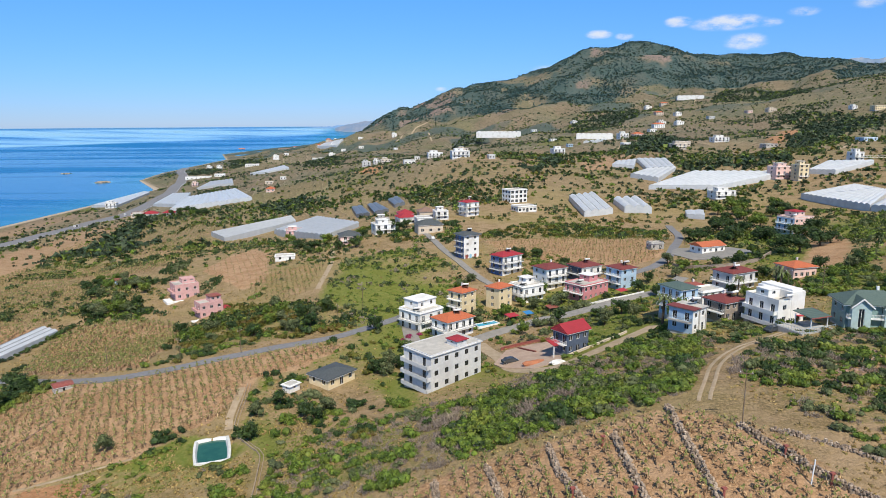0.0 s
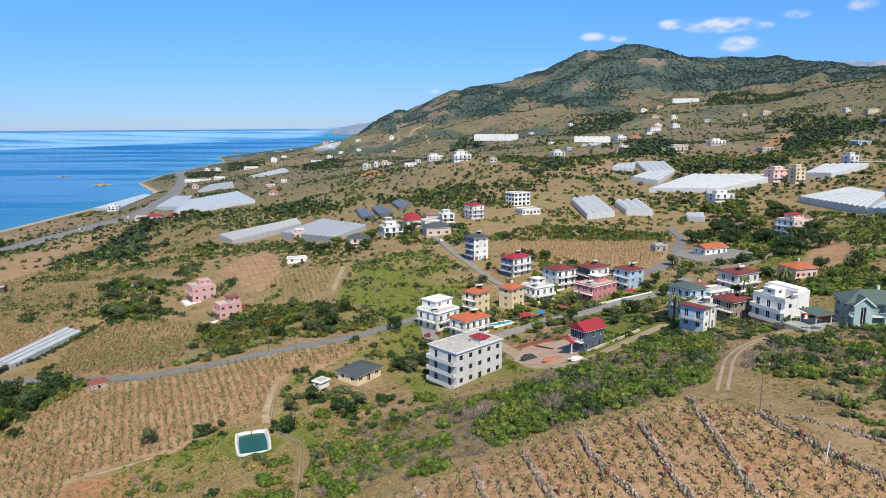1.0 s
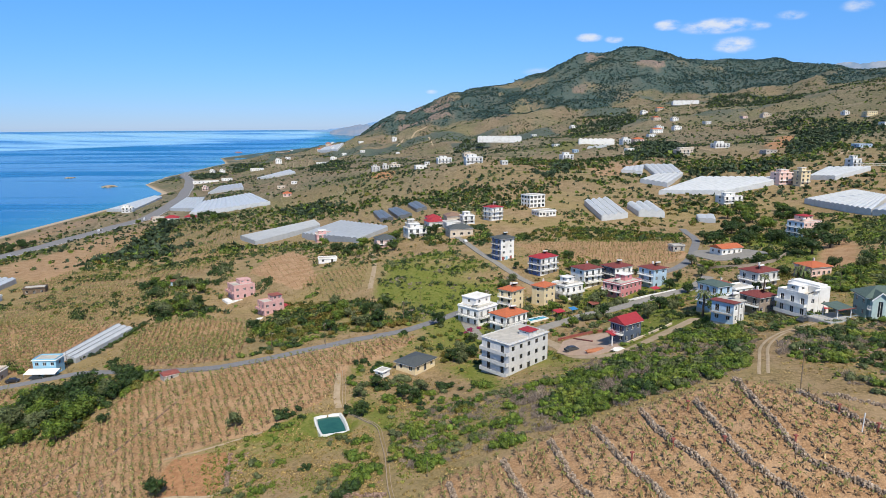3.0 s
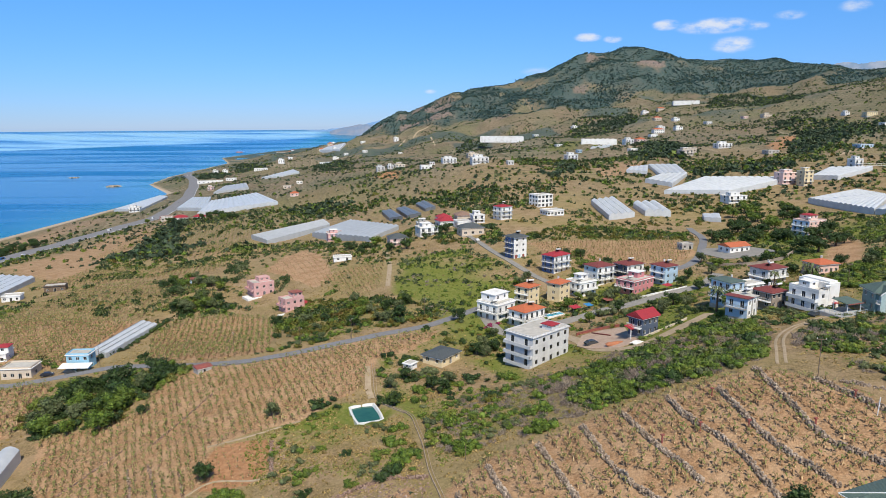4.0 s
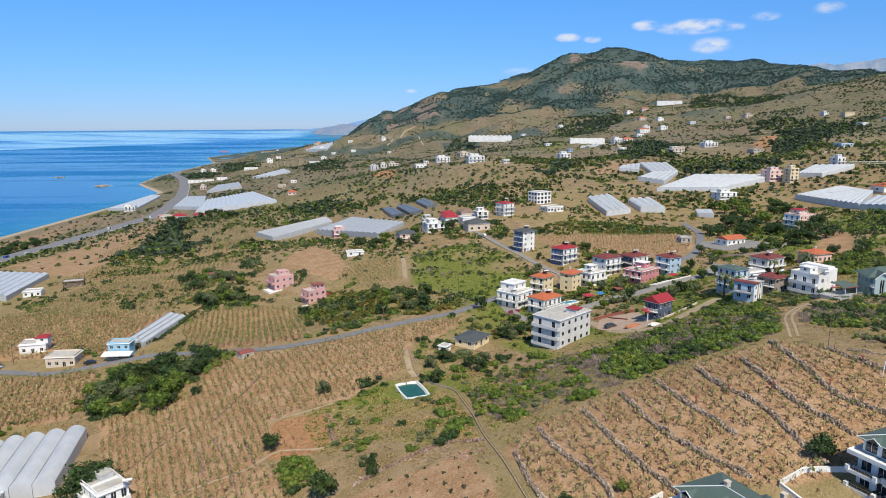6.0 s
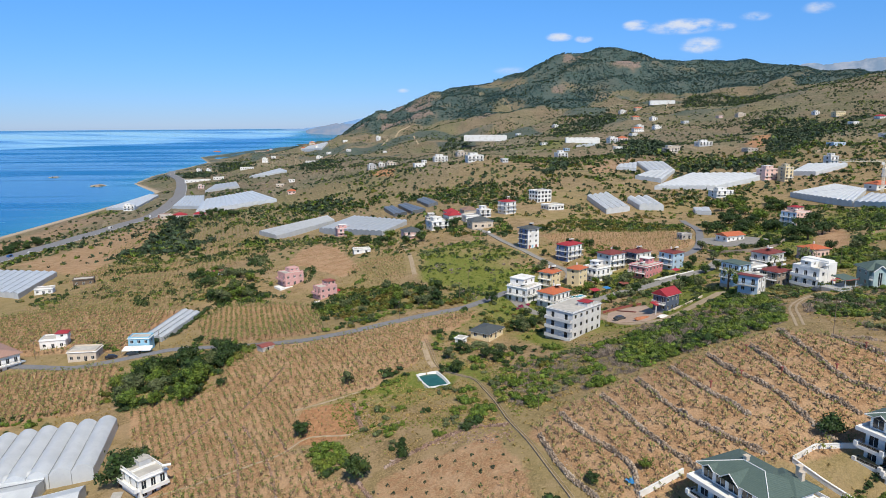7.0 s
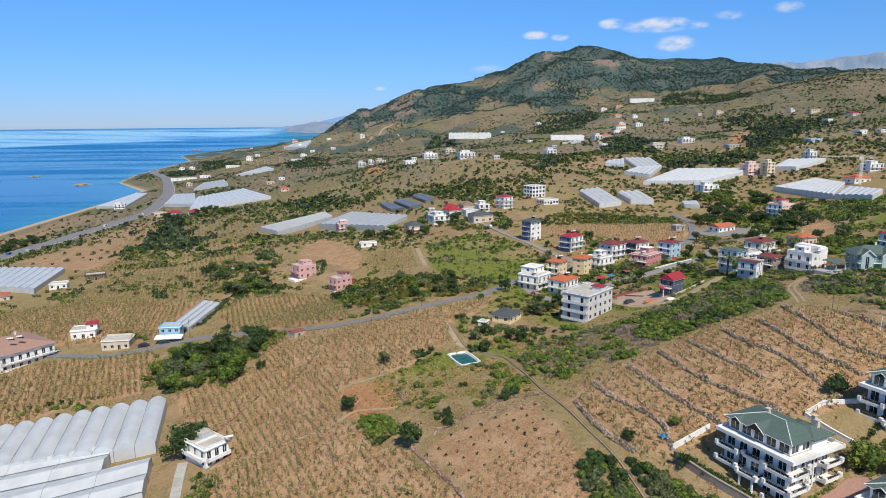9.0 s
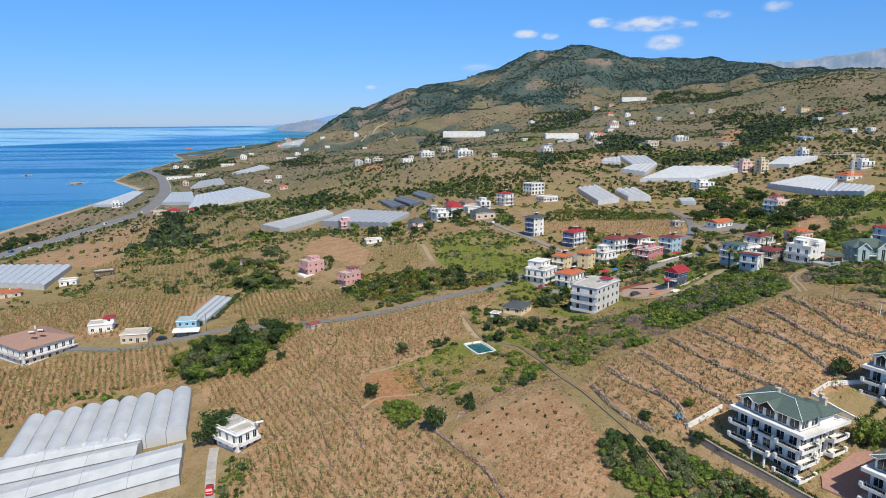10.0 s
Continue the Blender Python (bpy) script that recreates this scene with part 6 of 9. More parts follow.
film_house("long white shed high on the hillside", [(556, 1600), (612, 1580), (618, 1606), (562, 1626)], 6, WHITE, 8.0, 1.0)
film_house("small pale sheet roof beside the lane", [(148, 401), (156, 393), (161, 408), (151, 412)], 2, FILM_PALE, 2.6, 0.4)

# ---- dry-stone terrace walls ----
def stone_wall(pts, label, mat=FIELDSTONE, height=1.0, thick=0.8, group="terrace walls"):
    """Rubble piled into a field wall: uneven stones in courses along a line."""
    line = smooth_line(pts, 0.27)
    rng = random.Random(int(pts[0][0] * 7 + pts[0][1]))
    vs, fs = [], []
    x0, y0 = line[0]
    for k, (x, y) in enumerate(line):
        h = height * (0.85 + 0.6 * noise.noise((x * 0.35, y * 0.35, 3.0)))
        if h < 0.15:
            continue
        zb = tz(x, y)
        for lvl in range(max(1, int(h / 0.26))):
            for side in (-1, 1) if lvl < 3 else (0,):
                if rng.random() < 0.08:
                    continue
                r = rng.uniform(0.11, 0.31)
                w = thick * 0.3 * side * (1 - 0.2 * lvl)
                a = line[min(k + 1, len(line) - 1)]
                d = Vector((a[0] - x, a[1] - y, 0))
                d = d.normalized() if d.length > 1e-5 else Vector((0, 1, 0))
                cx, cy, cz = x - d.y * w + rng.uniform(-.2, .2), y + d.x * w + rng.uniform(-.2, .2), zb + 0.1 + lvl * 0.25 + rng.uniform(-.05, .05)
                b0, tw = len(vs), rng.uniform(0, 6.28)
                for zz, rr in ((-0.8, 0.85), (0.75, 0.7)):
                    for q in range(5):
                        aa = tw + q * 1.2566 + rng.uniform(-.25, .25)
                        vs.append((cx + math.cos(aa) * r * rr * rng.uniform(.8, 1.25), cy + math.sin(aa) * r * rr * rng.uniform(.8, 1.25), cz + zz * r * rng.uniform(.6, .95)))
                for q in range(5):
                    m = (q + 1) % 5
                    fs += [(b0 + q, b0 + m, b0 + 5 + m), (b0 + q, b0 + 5 + m, b0 + 5 + q)]
                for q in (1, 2, 3):
                    fs.append((b0 + 5, b0 + 5 + q, b0 + 5 + q + 1))
    ob = thing("stone_wall", x0, y0, tz(x0, y0), 0, label, "wall", group)
    me = mesh_from("stones", np.array(vs) - np.array((x0, y0, tz(x0, y0))), fs, [mat])
    st = new("stones", me)
    st.parent = ob
    tagged(st, kind="stuff")
    return ob


WALLS = [[(34, 99), (33.2, 90), (32.6, 81), (33, 72), (37, 66), (44, 58)], [(24, 93), (24, 82), (25, 73), (30, 62)], [(14.5, 94), (15, 85), (19, 73), (20, 66), (22, 57)],
         [(5, 92.5), (7, 80), (9.5, 73), (11, 68)], [(-3, 92), (-1, 76), (3, 67), (9, 58)], [(-12, 90), (-9.5, 76), (-7, 67), (-3, 58)],
         [(-22, 88), (-20, 78), (-16, 69), (-14, 63), (-15, 56)], [(-28, 81), (-27, 72), (-25, 64), (-22, 58)], [(41.5, 90), (43, 84), (45.5, 78), (51, 70), (57, 62)]]
for w in WALLS:
    stone_wall(w, "rough dry-stone terrace wall of tan-grey rubble", height=1.25, thick=1.15)
stone_wall([(-68, 83), (-63, 72), (-58.5, 62.5), (-56, 50)], "tumbled wall of reddish rubble beside bare soil", REDSTONE, 0.9)
stone_wall([(-68.5, 106), (-70, 112), (-71.5, 119)], "reddish rubble bank beside the red plot", REDSTONE, 0.8)
stone_wall([(-62, 86), (-49, 91.5), (-41, 93), (-34, 90)], "reddish rubble bank above the bare plot", REDSTONE, 0.8)
stone_wall([(45, 88), (52, 82), (58, 76)], "rubble edging beside the track", FIELDSTONE, 0.7)


def coursed_wall(pts, h, label, mat=CONCRETE, thick=0.3, cap=None):
    """A built wall with a coping that follows the ground."""
    line = smooth_line(pts, 3.0)
    bm, bc = bmesh.new(), bmesh.new()
    x0, y0 = line[0]
    for (ax, ay), (bx, by) in zip(line, line[1:]):
        d = Vector((bx - ax, by - ay, 0))
        if d.length < 0.05:
            continue
        s = Vector((-d.y, d.x, 0)).normalized() * thick / 2
        za, zb = tz(ax, ay), tz(bx, by)
        for target, lo, hi, k in ((bm, -0.6, h, 1.0), (bc, h, h + 0.12, 1.35)):
            v = [target.verts.new(Vector((px, py, pz + dz)) + s * sg * k) for px, py, pz in ((ax, ay, za), (bx, by, zb)) for dz in (lo, hi) for sg in (-1, 1)]
            for f in ((0, 1, 3, 2), (4, 6, 7, 5), (0, 4, 5, 1), (2, 3, 7, 6), (0, 2, 6, 4), (1, 5, 7, 3)):
                target.faces.new([v[i] for i in f])
    ob = thing("garden_wall", 0, 0, 0, 0, label, "wall")
    part("wall_body", bm, mat, ob)
    part("coping", bc, cap or mat, ob)
    return ob


coursed_wall([(-15.5, 54), (-12, 46), (-7, 38), (-2, 30), (4, 20)], 1.6, "stone retaining wall beside the apartment garden", STONEWALL, 0.4, STONEWALL)
coursed_wall([(-15, 56), (-6, 58.5)], 1.1, "white garden wall at the foot of the terraces", WHITE, 0.3)
coursed_wall([(12.8, 55.5), (17.9, 57.2), (25.5, 55), (34, 53)], 0.8, "white garden wall above the apartment block", WHITE, 0.3)
coursed_wall([(18, 44.5), (15, 50), (12.6, 55.3)], 0.8, "white garden wall between two apartment gardens", WHITE, 0.3)
coursed_wall([(91, 132), (100, 131), (103, 138)], 1.0, "grey terrace wall beside the chalet", CONCRETE, 0.3)

for line in ([(-106.4, 118.3), (-98.8, 101.8), (-93.6, 76.6)], [(-101.4, 118.5), (-91, 98.7), (-85.8, 82.9)], [(-91.9, 113.3), (-86.6, 101.6)], [(-112, 128), (-120, 112)], [(-96, 150), (-104, 128)]):
    stone_wall(line, "low broken line of field stones between crop rows", REDSTONE, 0.42, 0.4, "field stone lines")
# ---- irrigation pond and channels ----
pond = thing("irrigation_pond", -49.5, 127.0, POND_Z, 19, "small irrigation pond with white liner rim and green water", "pond")
zp = -0.1
bm = bmesh.new()
rings = []
for inset, z in ((-0.35, zp - 1.6), (-0.25, zp), (0.25, zp + 0.05), (0.6, zp - 0.6), (1.8, zp - 2.0)):
    hx, hy = 3.5 - inset, 5.5 - inset
    pts = []
    for k in range(24):
        a = 2 * math.pi * k / 24
        cx, cy = math.cos(a), math.sin(a)
        m = max(abs(cx), abs(cy)) ** 0.75
        pts.append(bm.verts.new((hx * cx / m, hy * cy / m, z + 0.06 * math.sin(3 * a))))
    rings.append(pts)
for r0, r1 in zip(rings, rings[1:]):
    for k in range(24):
        bm.faces.new((r0[k], r0[(k + 1) % 24], r1[(k + 1) % 24], r1[k]))
part("liner", bm, LINER, pond)
bm = bmesh.new()
bm.faces.new([bm.verts.new((2.95 * math.cos(2 * math.pi * k / 24) / max(abs(math.cos(2 * math.pi * k / 24)), abs(math.sin(2 * math.pi * k / 24))) ** 0.75,
                            4.95 * math.sin(2 * math.pi * k / 24) / max(abs(math.cos(2 * math.pi * k / 24)), abs(math.sin(2 * math.pi * k / 24))) ** 0.75, zp - 0.5)) for k in range(24)])
part("pond_surface", bm, POND_WATER, pond)
BUILT.append((-49.5, 127, 7.0))
CANAL = [(-50.6, 158), (-49.1, 148), (-48, 139), (-46.6, 134), (-43.2, 129.5), (-40.6, 126), (-37.7, 121.8), (-36, 113.6), (-34.5, 105), (-33.7, 98), (-32.8, 91), (-30.6, 81), (-27.8, 66.5), (-25.5, 56.5), (-24, 44)]


WETBED = surface("stained channel concrete", (0.44, 0.35, 0.25), (0.32, 0.25, 0.18), 1.5, 0.85, (0.22, 0.17, 0.125), 0.01)


def channel(pts, label):
    line = smooth_line(pts, 2.0)
    bm = bmesh.new()
    prev = None
    for k, (x, y) in enumerate(line):
        a, b = line[max(0, k - 1)], line[min(len(line) - 1, k + 1)]
        d = Vector((b[0] - a[0], b[1] - a[1], 0)).normalized()
        s = Vector((-d.y, d.x, 0))
        z = tz(x, y)
        ring = [bm.verts.new(Vector((x, y, z + dz)) + s * o) for o, dz in ((-0.50, -0.5), (-0.48, 0.28), (-0.30, 0.28), (-0.28, -0.25), (0.22, -0.25), (0.24, 0.2), (0.36, 0.2), (0.38, -0.5))]
        if prev:
            for q in range(7):
                bm.faces.new((prev[q], prev[q + 1], ring[q + 1], ring[q]))
        prev = ring
    ob = thing("irrigation_channel", 0, 0, 0, 0, label, "channel")
    part("channel_bed", bm, WETBED, ob)


channel(CANAL, "narrow concrete irrigation channel along the field edge")
ribbon("path", [(-118, 92), (-104, 95.5), (-95, 98.5), (-88, 101), (-82, 106), (-72, 104), (-68, 105)], 0.6, DIRT, "narrow pale concrete field path", 0.10, 0.8, True)
ribbon("path", [(-88, 121.5), (-78, 123), (-66, 127)], 0.7, DIRT, "narrow dirt path above the red plot", 0.08, 0.8, True)
ribbon("path", [(-48.8, 135.5), (-50.2, 141), (-51, 148), (-51.9, 156)], 1.7, DIRT, "pale dirt strip beside the field channel", 0.08, 0.8, True)
ribbon("path", [(-126, 97), (-125, 90), (-123.3, 80.6), (-121.8, 73), (-119, 50)], 2.4, CONCRETE, "pale concrete drive to the white house", 0.12, 2.0)
for off in (-0.9, 0.9):
    ribbon("path", [(x + off, y) for x, y in TRACK], 0.65, DIRT, "pale wheel rut of a dirt track", 0.05, 0.8, True)


# highway markings and kerb rails
hl = smooth_line(HIGHWAY, 8)
for off, lab in ((-7.6, "white edge line on the highway"), (7.6, "white edge line on the highway"), (0.0, "pale concrete divider on the highway")):
    shifted = []
    for k, (x, y) in enumerate(hl):
        a, b = hl[max(0, k - 1)], hl[min(len(hl) - 1, k + 1)]
        d = Vector((b[0] - a[0], b[1] - a[1], 0)).normalized()
        shifted.append((x - d.y * off, y + d.x * off))
    ribbon("trim", shifted[::3], 0.35 if off else 1.2, PAINT if off else CONCRETE, lab, 0.62 if off == 0 else 0.40, 8, category="road marking")


# ---- far houses on the slopes ----
def far_house(x, y, lx, h, wall, roof=None, yaw=12, label="small white house among trees on the slope", deep=10):
    """A distant house whose front's middle is at x, y: walls with real openings, a few windows and its roof."""
    if y > 550:
        h = max(3.0, h * 0.74)
    floors = max(1, round(h / 3.0))
    n = max(2, int(lx / 4))
    ob = house(label, (x - lx / 2, y), yaw, lx, min(deep, lx), floors, wall, "hip" if roof else "flat", roof, h / floors, None, min(n, 6), 1, win=(1.7, 1.5), chimney=False, parapet=0.3 if not roof else 0,
               doors=False, shrink=1.0, bal_front=(1,) if floors > 1 and y < 1000 else ())
    if not roof and 6 < lx < 20 and floors > 1:
        annex(ob, lx * 0.15, 1.5, h + 0.27, lx * 0.5, min(deep, lx) * 0.55, 2.2, wall, None, 0, 1, "stair_house", 0.25)


far_house(-411, 805, 13, 8.5, WHITE, None, 12, "white three-storey house beside the coast highway")
far_house(-546, 1540, 12, 8.5, WHITE, None, 12)
far_house(-524, 1544, 12, 9.0, WHITE, None, 12)
far_house(-431, 1155, 44, 5.5, WHITE, None, 20, "long low white building beside the coast road")
far_house(-397, 1168, 18, 5.5, WHITE, None, 12, "low white building in the coast village")
far_house(-375, 990, 9, 6.5, PALEPINK, None, 12, "pink house among coast trees")
far_house(-880, 2900, 30, 9, PALEPINK, ORANGE_TILE, 12, "pink house on the cape")
far_house(-640, 2760, 90, 7, BEIGE, BROWN_TILE, 12, "long beige building above the bay")
far_house(-390, 1543, 14, 12.5, WHITE, None, 12, "white block in the coast plain")
far_house(-391, 1650, 12, 6, WHITE, None, 12)
far_house(-244, 1318, 34, 6, WHITE, None, 12, "long white shed in the coast plain")
far_house(-270, 1608, 15, 7, WHITE, None, 12)
far_house(-261, 1736, 12, 6, WHITE, None, 12)
far_house(-193, 1562, 11, 6, WHITE, None, 12)
far_house(-219, 1771, 13, 6, WHITE, None, 12)
far_house(-128, 1749, 12, 13, WHITE, None, 12, "lone white house on the hill's foot")
far_house(-101, 1407, 8, 5, WHITE, None, 12)
far_house(-218, 893, 8, 3.5, WHITE, None, 12)
far_house(-228, 858, 10, 4, BEIGE, None, 12)
far_house(-186, 703, 9, 3.5, PALEPINK, ORANGE_TILE, 12, "small house with orange roof on the slope")
far_house(-103, 881, 11, 8, GREYWALL, None, 12, "grey unfinished house on red ground")
far_house(-90, 886, 8, 6.5, WHITE, None, 12)
far_house(-76, 872, 13, 6.4, BEIGE, None, 12, "beige house on red ground")
far_house(-39, 755, 13, 5.7, WHITE, None, 12)
far_house(-32, 803, 6, 4, WHITE, None, 12)
far_house(-10, 805, 18, 9, WHITE, None, 12, "white house on the brow of the knoll")
far_house(26, 907, 15, 7.6, BEIGE, None, 12)
far_house(16, 627, 17, 9, WHITE, None, 12, "white villa with dark openings on the knoll")
far_house(44, 611, 6, 4.7, GREYWALL, None, 12, "grey hut on the knoll")
far_house(116, 666, 12, 7.8, WHITE, None, 12, "white house frame on the slope")
far_house(149, 782, 6, 3.8, BLUE, None, 12, "pale blue house on the slope")
far_house(231, 852, 12, 10, WHITE, None, 12, "narrow white house beside the greenhouse")
far_house(286, 976, 15, 8.5, PALEPINK, ORANGE_TILE, 12, "pink house in the hillside hamlet")
far_house(372, 1149, 20, 8.9, WHITE, ORANGE_TILE, 12, "white house with orange roof in the hamlet")
far_house(213, 772, 9, 4.6, WHITE, None, 12)
far_house(301, 720, 18, 6.7, WHITE, None, 12, "long white house above the tree belt")
far_house(228, 641, 13, 7.3, BEIGE, None, 12, "pale beige house in the tree belt")
far_house(587, 1195, 17, 7.3, BEIGE, None, 12, "pale ochre house on the upper slope")
far_house(322, 652, 13, 4.2, CONCRETE, None, 12, "low grey house in the trees")
far_house(644, 1051, 9, 6.8, WHITE, None, 12)
far_house(658, 1009, 20, 8.5, CREAM, None, 12, "ochre house on the eastern slope")
far_house(631, 874, 14, 4, WHITE, RED_TILE, 12, "low house with red roof on the eastern slope")
far_house(474, 650, 11, 5.4, WHITE, None, 12)
far_house(504, 657, 8, 4, WHITE, None, 12)
far_house(388, 605, 15, 4.2, BLUE, None, 12, "low pale blue house on the eastern slope")
far_house(308, 492, 8, 6.4, WHITE, None, 12, "white house with roof posts above the greenhouse")
far_house(306, 411, 14, 5.2, WHITE, None, 12, "long white house with blue balconies")
far_house(246, 477, 14, 8.7, PALEPINK, None, 12, "rose and ochre apartment house beside the greenhouses")
far_house(253, 465, 8, 10.7, CREAM, None, 12, "ochre apartment house with cream balconies")
far_house(188, 438, 15, 4.9, WHITE, None, 12, "white house with sky-blue trim beside the greenhouses")
far_house(163, 986, 9, 4, WHITE, None, 12)
far_house(187, 1367, 10, 5, WHITE, None, 12)
far_house(459, 1306, 13, 7.6, WHITE, None, 12)
far_house(488, 1216, 12, 6, GREYWALL, None, 12, "grey house in the hillside hamlet")
far_house(592, 876, 10, 5, WHITE, None, 12)
far_house(280, 1421, 13, 6.6, WHITE, None, 12)
far_house(558, 1220, 10, 5, PALEPINK, None, 12)
far_house(430, 1330, 16, 7, BEIGE, ORANGE_TILE, 12, "ochre house in the hillside hamlet")
far_house(400, 1220, 14, 8, WHITE, None, 12)
for hx, hy, w, h, wall, roof, lab in ((-24, 400, 9, 5.4, WHITE, RED_TILE, "white house with red roof in the upper gardens"), (-11, 404, 10, 4.4, BEIGE, BROWN_TILE, "beige house with brown roof in the upper gardens"),
                                      (-2, 395, 8, 5.2, WHITE, None, "white house in the upper gardens"), (-345, 1850, 14, 7, WHITE, ORANGE_TILE, "white house with orange roof in the coast hamlet"),
                                      (-328, 1905, 16, 8, BEIGE, ORANGE_TILE, "beige house with orange roof in the coast hamlet"), (-300, 1800, 12, 7, WHITE, None, "white house in the coast hamlet"),
                                      (-374, 1290, 26, 6, WHITE, None, "long white shed beside the coast road"), (-310, 1850, 12, 6, PALEPINK, ORANGE_TILE, "pink house with orange roof in the coast hamlet"),
                                      (490, 1600, 16, 9, WHITE, None, "white house below the wooded hill"), (510, 1545, 18, 8, BEIGE, ORANGE_TILE, "beige house below the wooded hill"),
                                      (413, 1165, 14, 8, WHITE, None, "white house in the hillside hamlet"), (243, 670, 12, 6, BEIGE, None, "pale beige house above the greenhouses")):
    far_house(hx, hy, w, h, wall, roof, 12, lab)
far_house(340, 1080, 12, 6, WHITE, None, 12)
far_house(-330, 700, 12, 3.2, RUSTY, None, 12, "low red kiosk beside the highway")
far_house(-318, 676, 14, 3.2, BEIGE, None, 12, "low beige shop beside the highway")
far_house(-300, 664, 14, 3.5, WHITE, RED_TILE, 12, "white roadside house with red roof")
far_house(-275, 650, 11, 3.4, WHITE, RED_TILE, 12, "low roadside house with red roof")
rng = random.Random(5)
for k in range(30):
    y = rng.uniform(2050, 2900)
    x = -300 - 0.30 * (y - 1900) + rng.uniform(-90, 110)
    far_house(x, y, rng.uniform(9, 16), rng.choice((4, 6, 6, 9)), rng.choice((WHITE, WHITE, PALEPINK, BEIGE)), rng.choice((None, RED_TILE, ORANGE_TILE)), rng.uniform(0, 40), "distant house of the seaside village")
far_house(270, 378, 15, 3.4, WHITE, ORANGE_TILE, 12, "low house with an orange roof beside the tower crane")
far_house(-34, 371, 12, 5.6, WHITE, None, 20, "white house with terrace among the upper gardens")
far_house(-22, 392, 11, 4.2, WHITE, RED_TILE, 20, "white house with red roof among the upper gardens")
far_house(-12, 384, 9, 4.0, WHITE, None, 15, "low white house among the upper gardens")
far_house(-8, 357, 14, 4.4, BEIGE, GREY_TILE, 15, "house with dark grey roof in the upper gardens")
far_house(-38, 397, 8, 4.8, CONCRETE, None, 10, "roofless grey house in the upper gardens")
far_house(-103, 443, 11, 6.0, PINK, None, 15, "rose-pink house beside the grey greenhouse")
far_house(-52, 354, 11, 4.6, PALEPINK, GREY_TILE, 15, "pale pink house with grey roof beside the path")
# low houses by the lower fields
house("dark timber shed with a flat roof beside a white annexe", (-250, 330), 20, 12, 8, 1, WOOD, "flat", None, 3.2, None, 3, 2, slab_mat=DARKTRIM)
house("low white house among field trees", (-262, 312), 14, 10, 7, 1, WHITE, "flat", None, 3.0, None, 3, 2)
house("beige house with an orange roof edge by the greenhouse", (-288, 292), 25, 15, 9, 1, BEIGE, "hip", ORANGE_TILE, 3.0, None, 3, 2, rise=0.7)
house("pale blue tin shed among bushes", (-165, 318), 30, 6, 4, 1, BLUE, "hip", RUSTY, 2.3, None, 1, 1, rise=0.5, chimney=False, name="shed")
house("low white shed with sheet roof", (-88, 330), 12, 11, 6, 1, WHITE, "flat", None, 2.4, None, 2, 1, name="shed")
house("small white pump house in the garden", (-39, 152), 55, 3.6, 3.0, 1, WHITE, "flat", None, 1.7, None, 1, 1, name="pump_house", win=(0.8, 0.6), parapet=0.1, doors=False)
house("unfinished grey block hut beside the lane", (92, 292), 12, 7, 5, 1, CONCRETE, "flat", None, 2.8, None, 2, 2, slab_mat=CONCRETE, name="hut")
house("white house with terrace at the village edge", (72, 182), 24, 9, 6, 2, WHITE, "flat", None, 2.6, 55.8, 3, 2)
house("low house with a red roof behind the lane", (78, 208), 20, 8, 6, 1, WHITE, "hip", RUSTY, 2.6, None, 2, 2, rise=0.9)
house("blue house with a crimson roof at the slope's edge", (122, 165), 15, 11, 9, 2, BLUE, "hip", RED_TILE, 2.8, None, 3, 2, (1,), (1,), rise=1.5)

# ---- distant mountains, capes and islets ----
# range and capes: blue aerial haze is painted into the rock colours
FAR_ROCK_HAZE = surface("haze-blue limestone", (0.20, 0.28, 0.38), (0.34, 0.38, 0.45), 0.012, 1.0, (0.13, 0.19, 0.27), 0, spec=0.0)
CAPE_NEAR_HAZE = surface("far cape", (0.17, 0.25, 0.37), (0.24, 0.28, 0.36), 0.015, 1.0, (0.20, 0.28, 0.42), 0, spec=0.0)
CAPE_FAR_HAZE = surface("haze-blue outer cape", (0.17, 0.31, 0.54), (0.19, 0.33, 0.55), 0.01, 1.0, None, 0, spec=0.0)


def far_ridge(label, profile, dist, foot, mat, seed, rough=14):
    """A distant ridge: a broad slope from its foot up to an uneven crest."""
    az0, az1 = profile[0][0], profile[-1][0]
    n = int((az1 - az0) / 0.08)
    vs, rows = [], 10
    for k in range(n + 1):
        az = az0 + (az1 - az0) * k / n
        crest = 112 + dist * math.tan(radians(np.interp(az, [p[0] for p in profile], [p[1] for p in profile])))
        for r in range(rows + 1):
            t = r / rows
            d = dist - 420 * (1 - t)
            z = foot + (crest - foot) * t ** 1.3
            z += rough * (noise.fractal((az * 1.4, t * 2.2 + seed, seed), 1.0, 2.0, 4) + 0.8 * noise.fractal((az * 3.0, t * 9 + seed, 2.0), 1.0, 2.0, 3)) * (0.15 + 0.85 * t)
            vs.append((-40 + d * math.sin(radians(az)), -30 + d * math.cos(radians(az)), z))
    m = rows + 1
    fs = [(k * m + r, (k + 1) * m + r, (k + 1) * m + r + 1, k * m + r + 1) for k in range(n) for r in range(rows)]
    tagged(new("backdrop", mesh_from("backdrop", vs, fs, [mat], smooth=True)), label, "mountain", kind="structure")


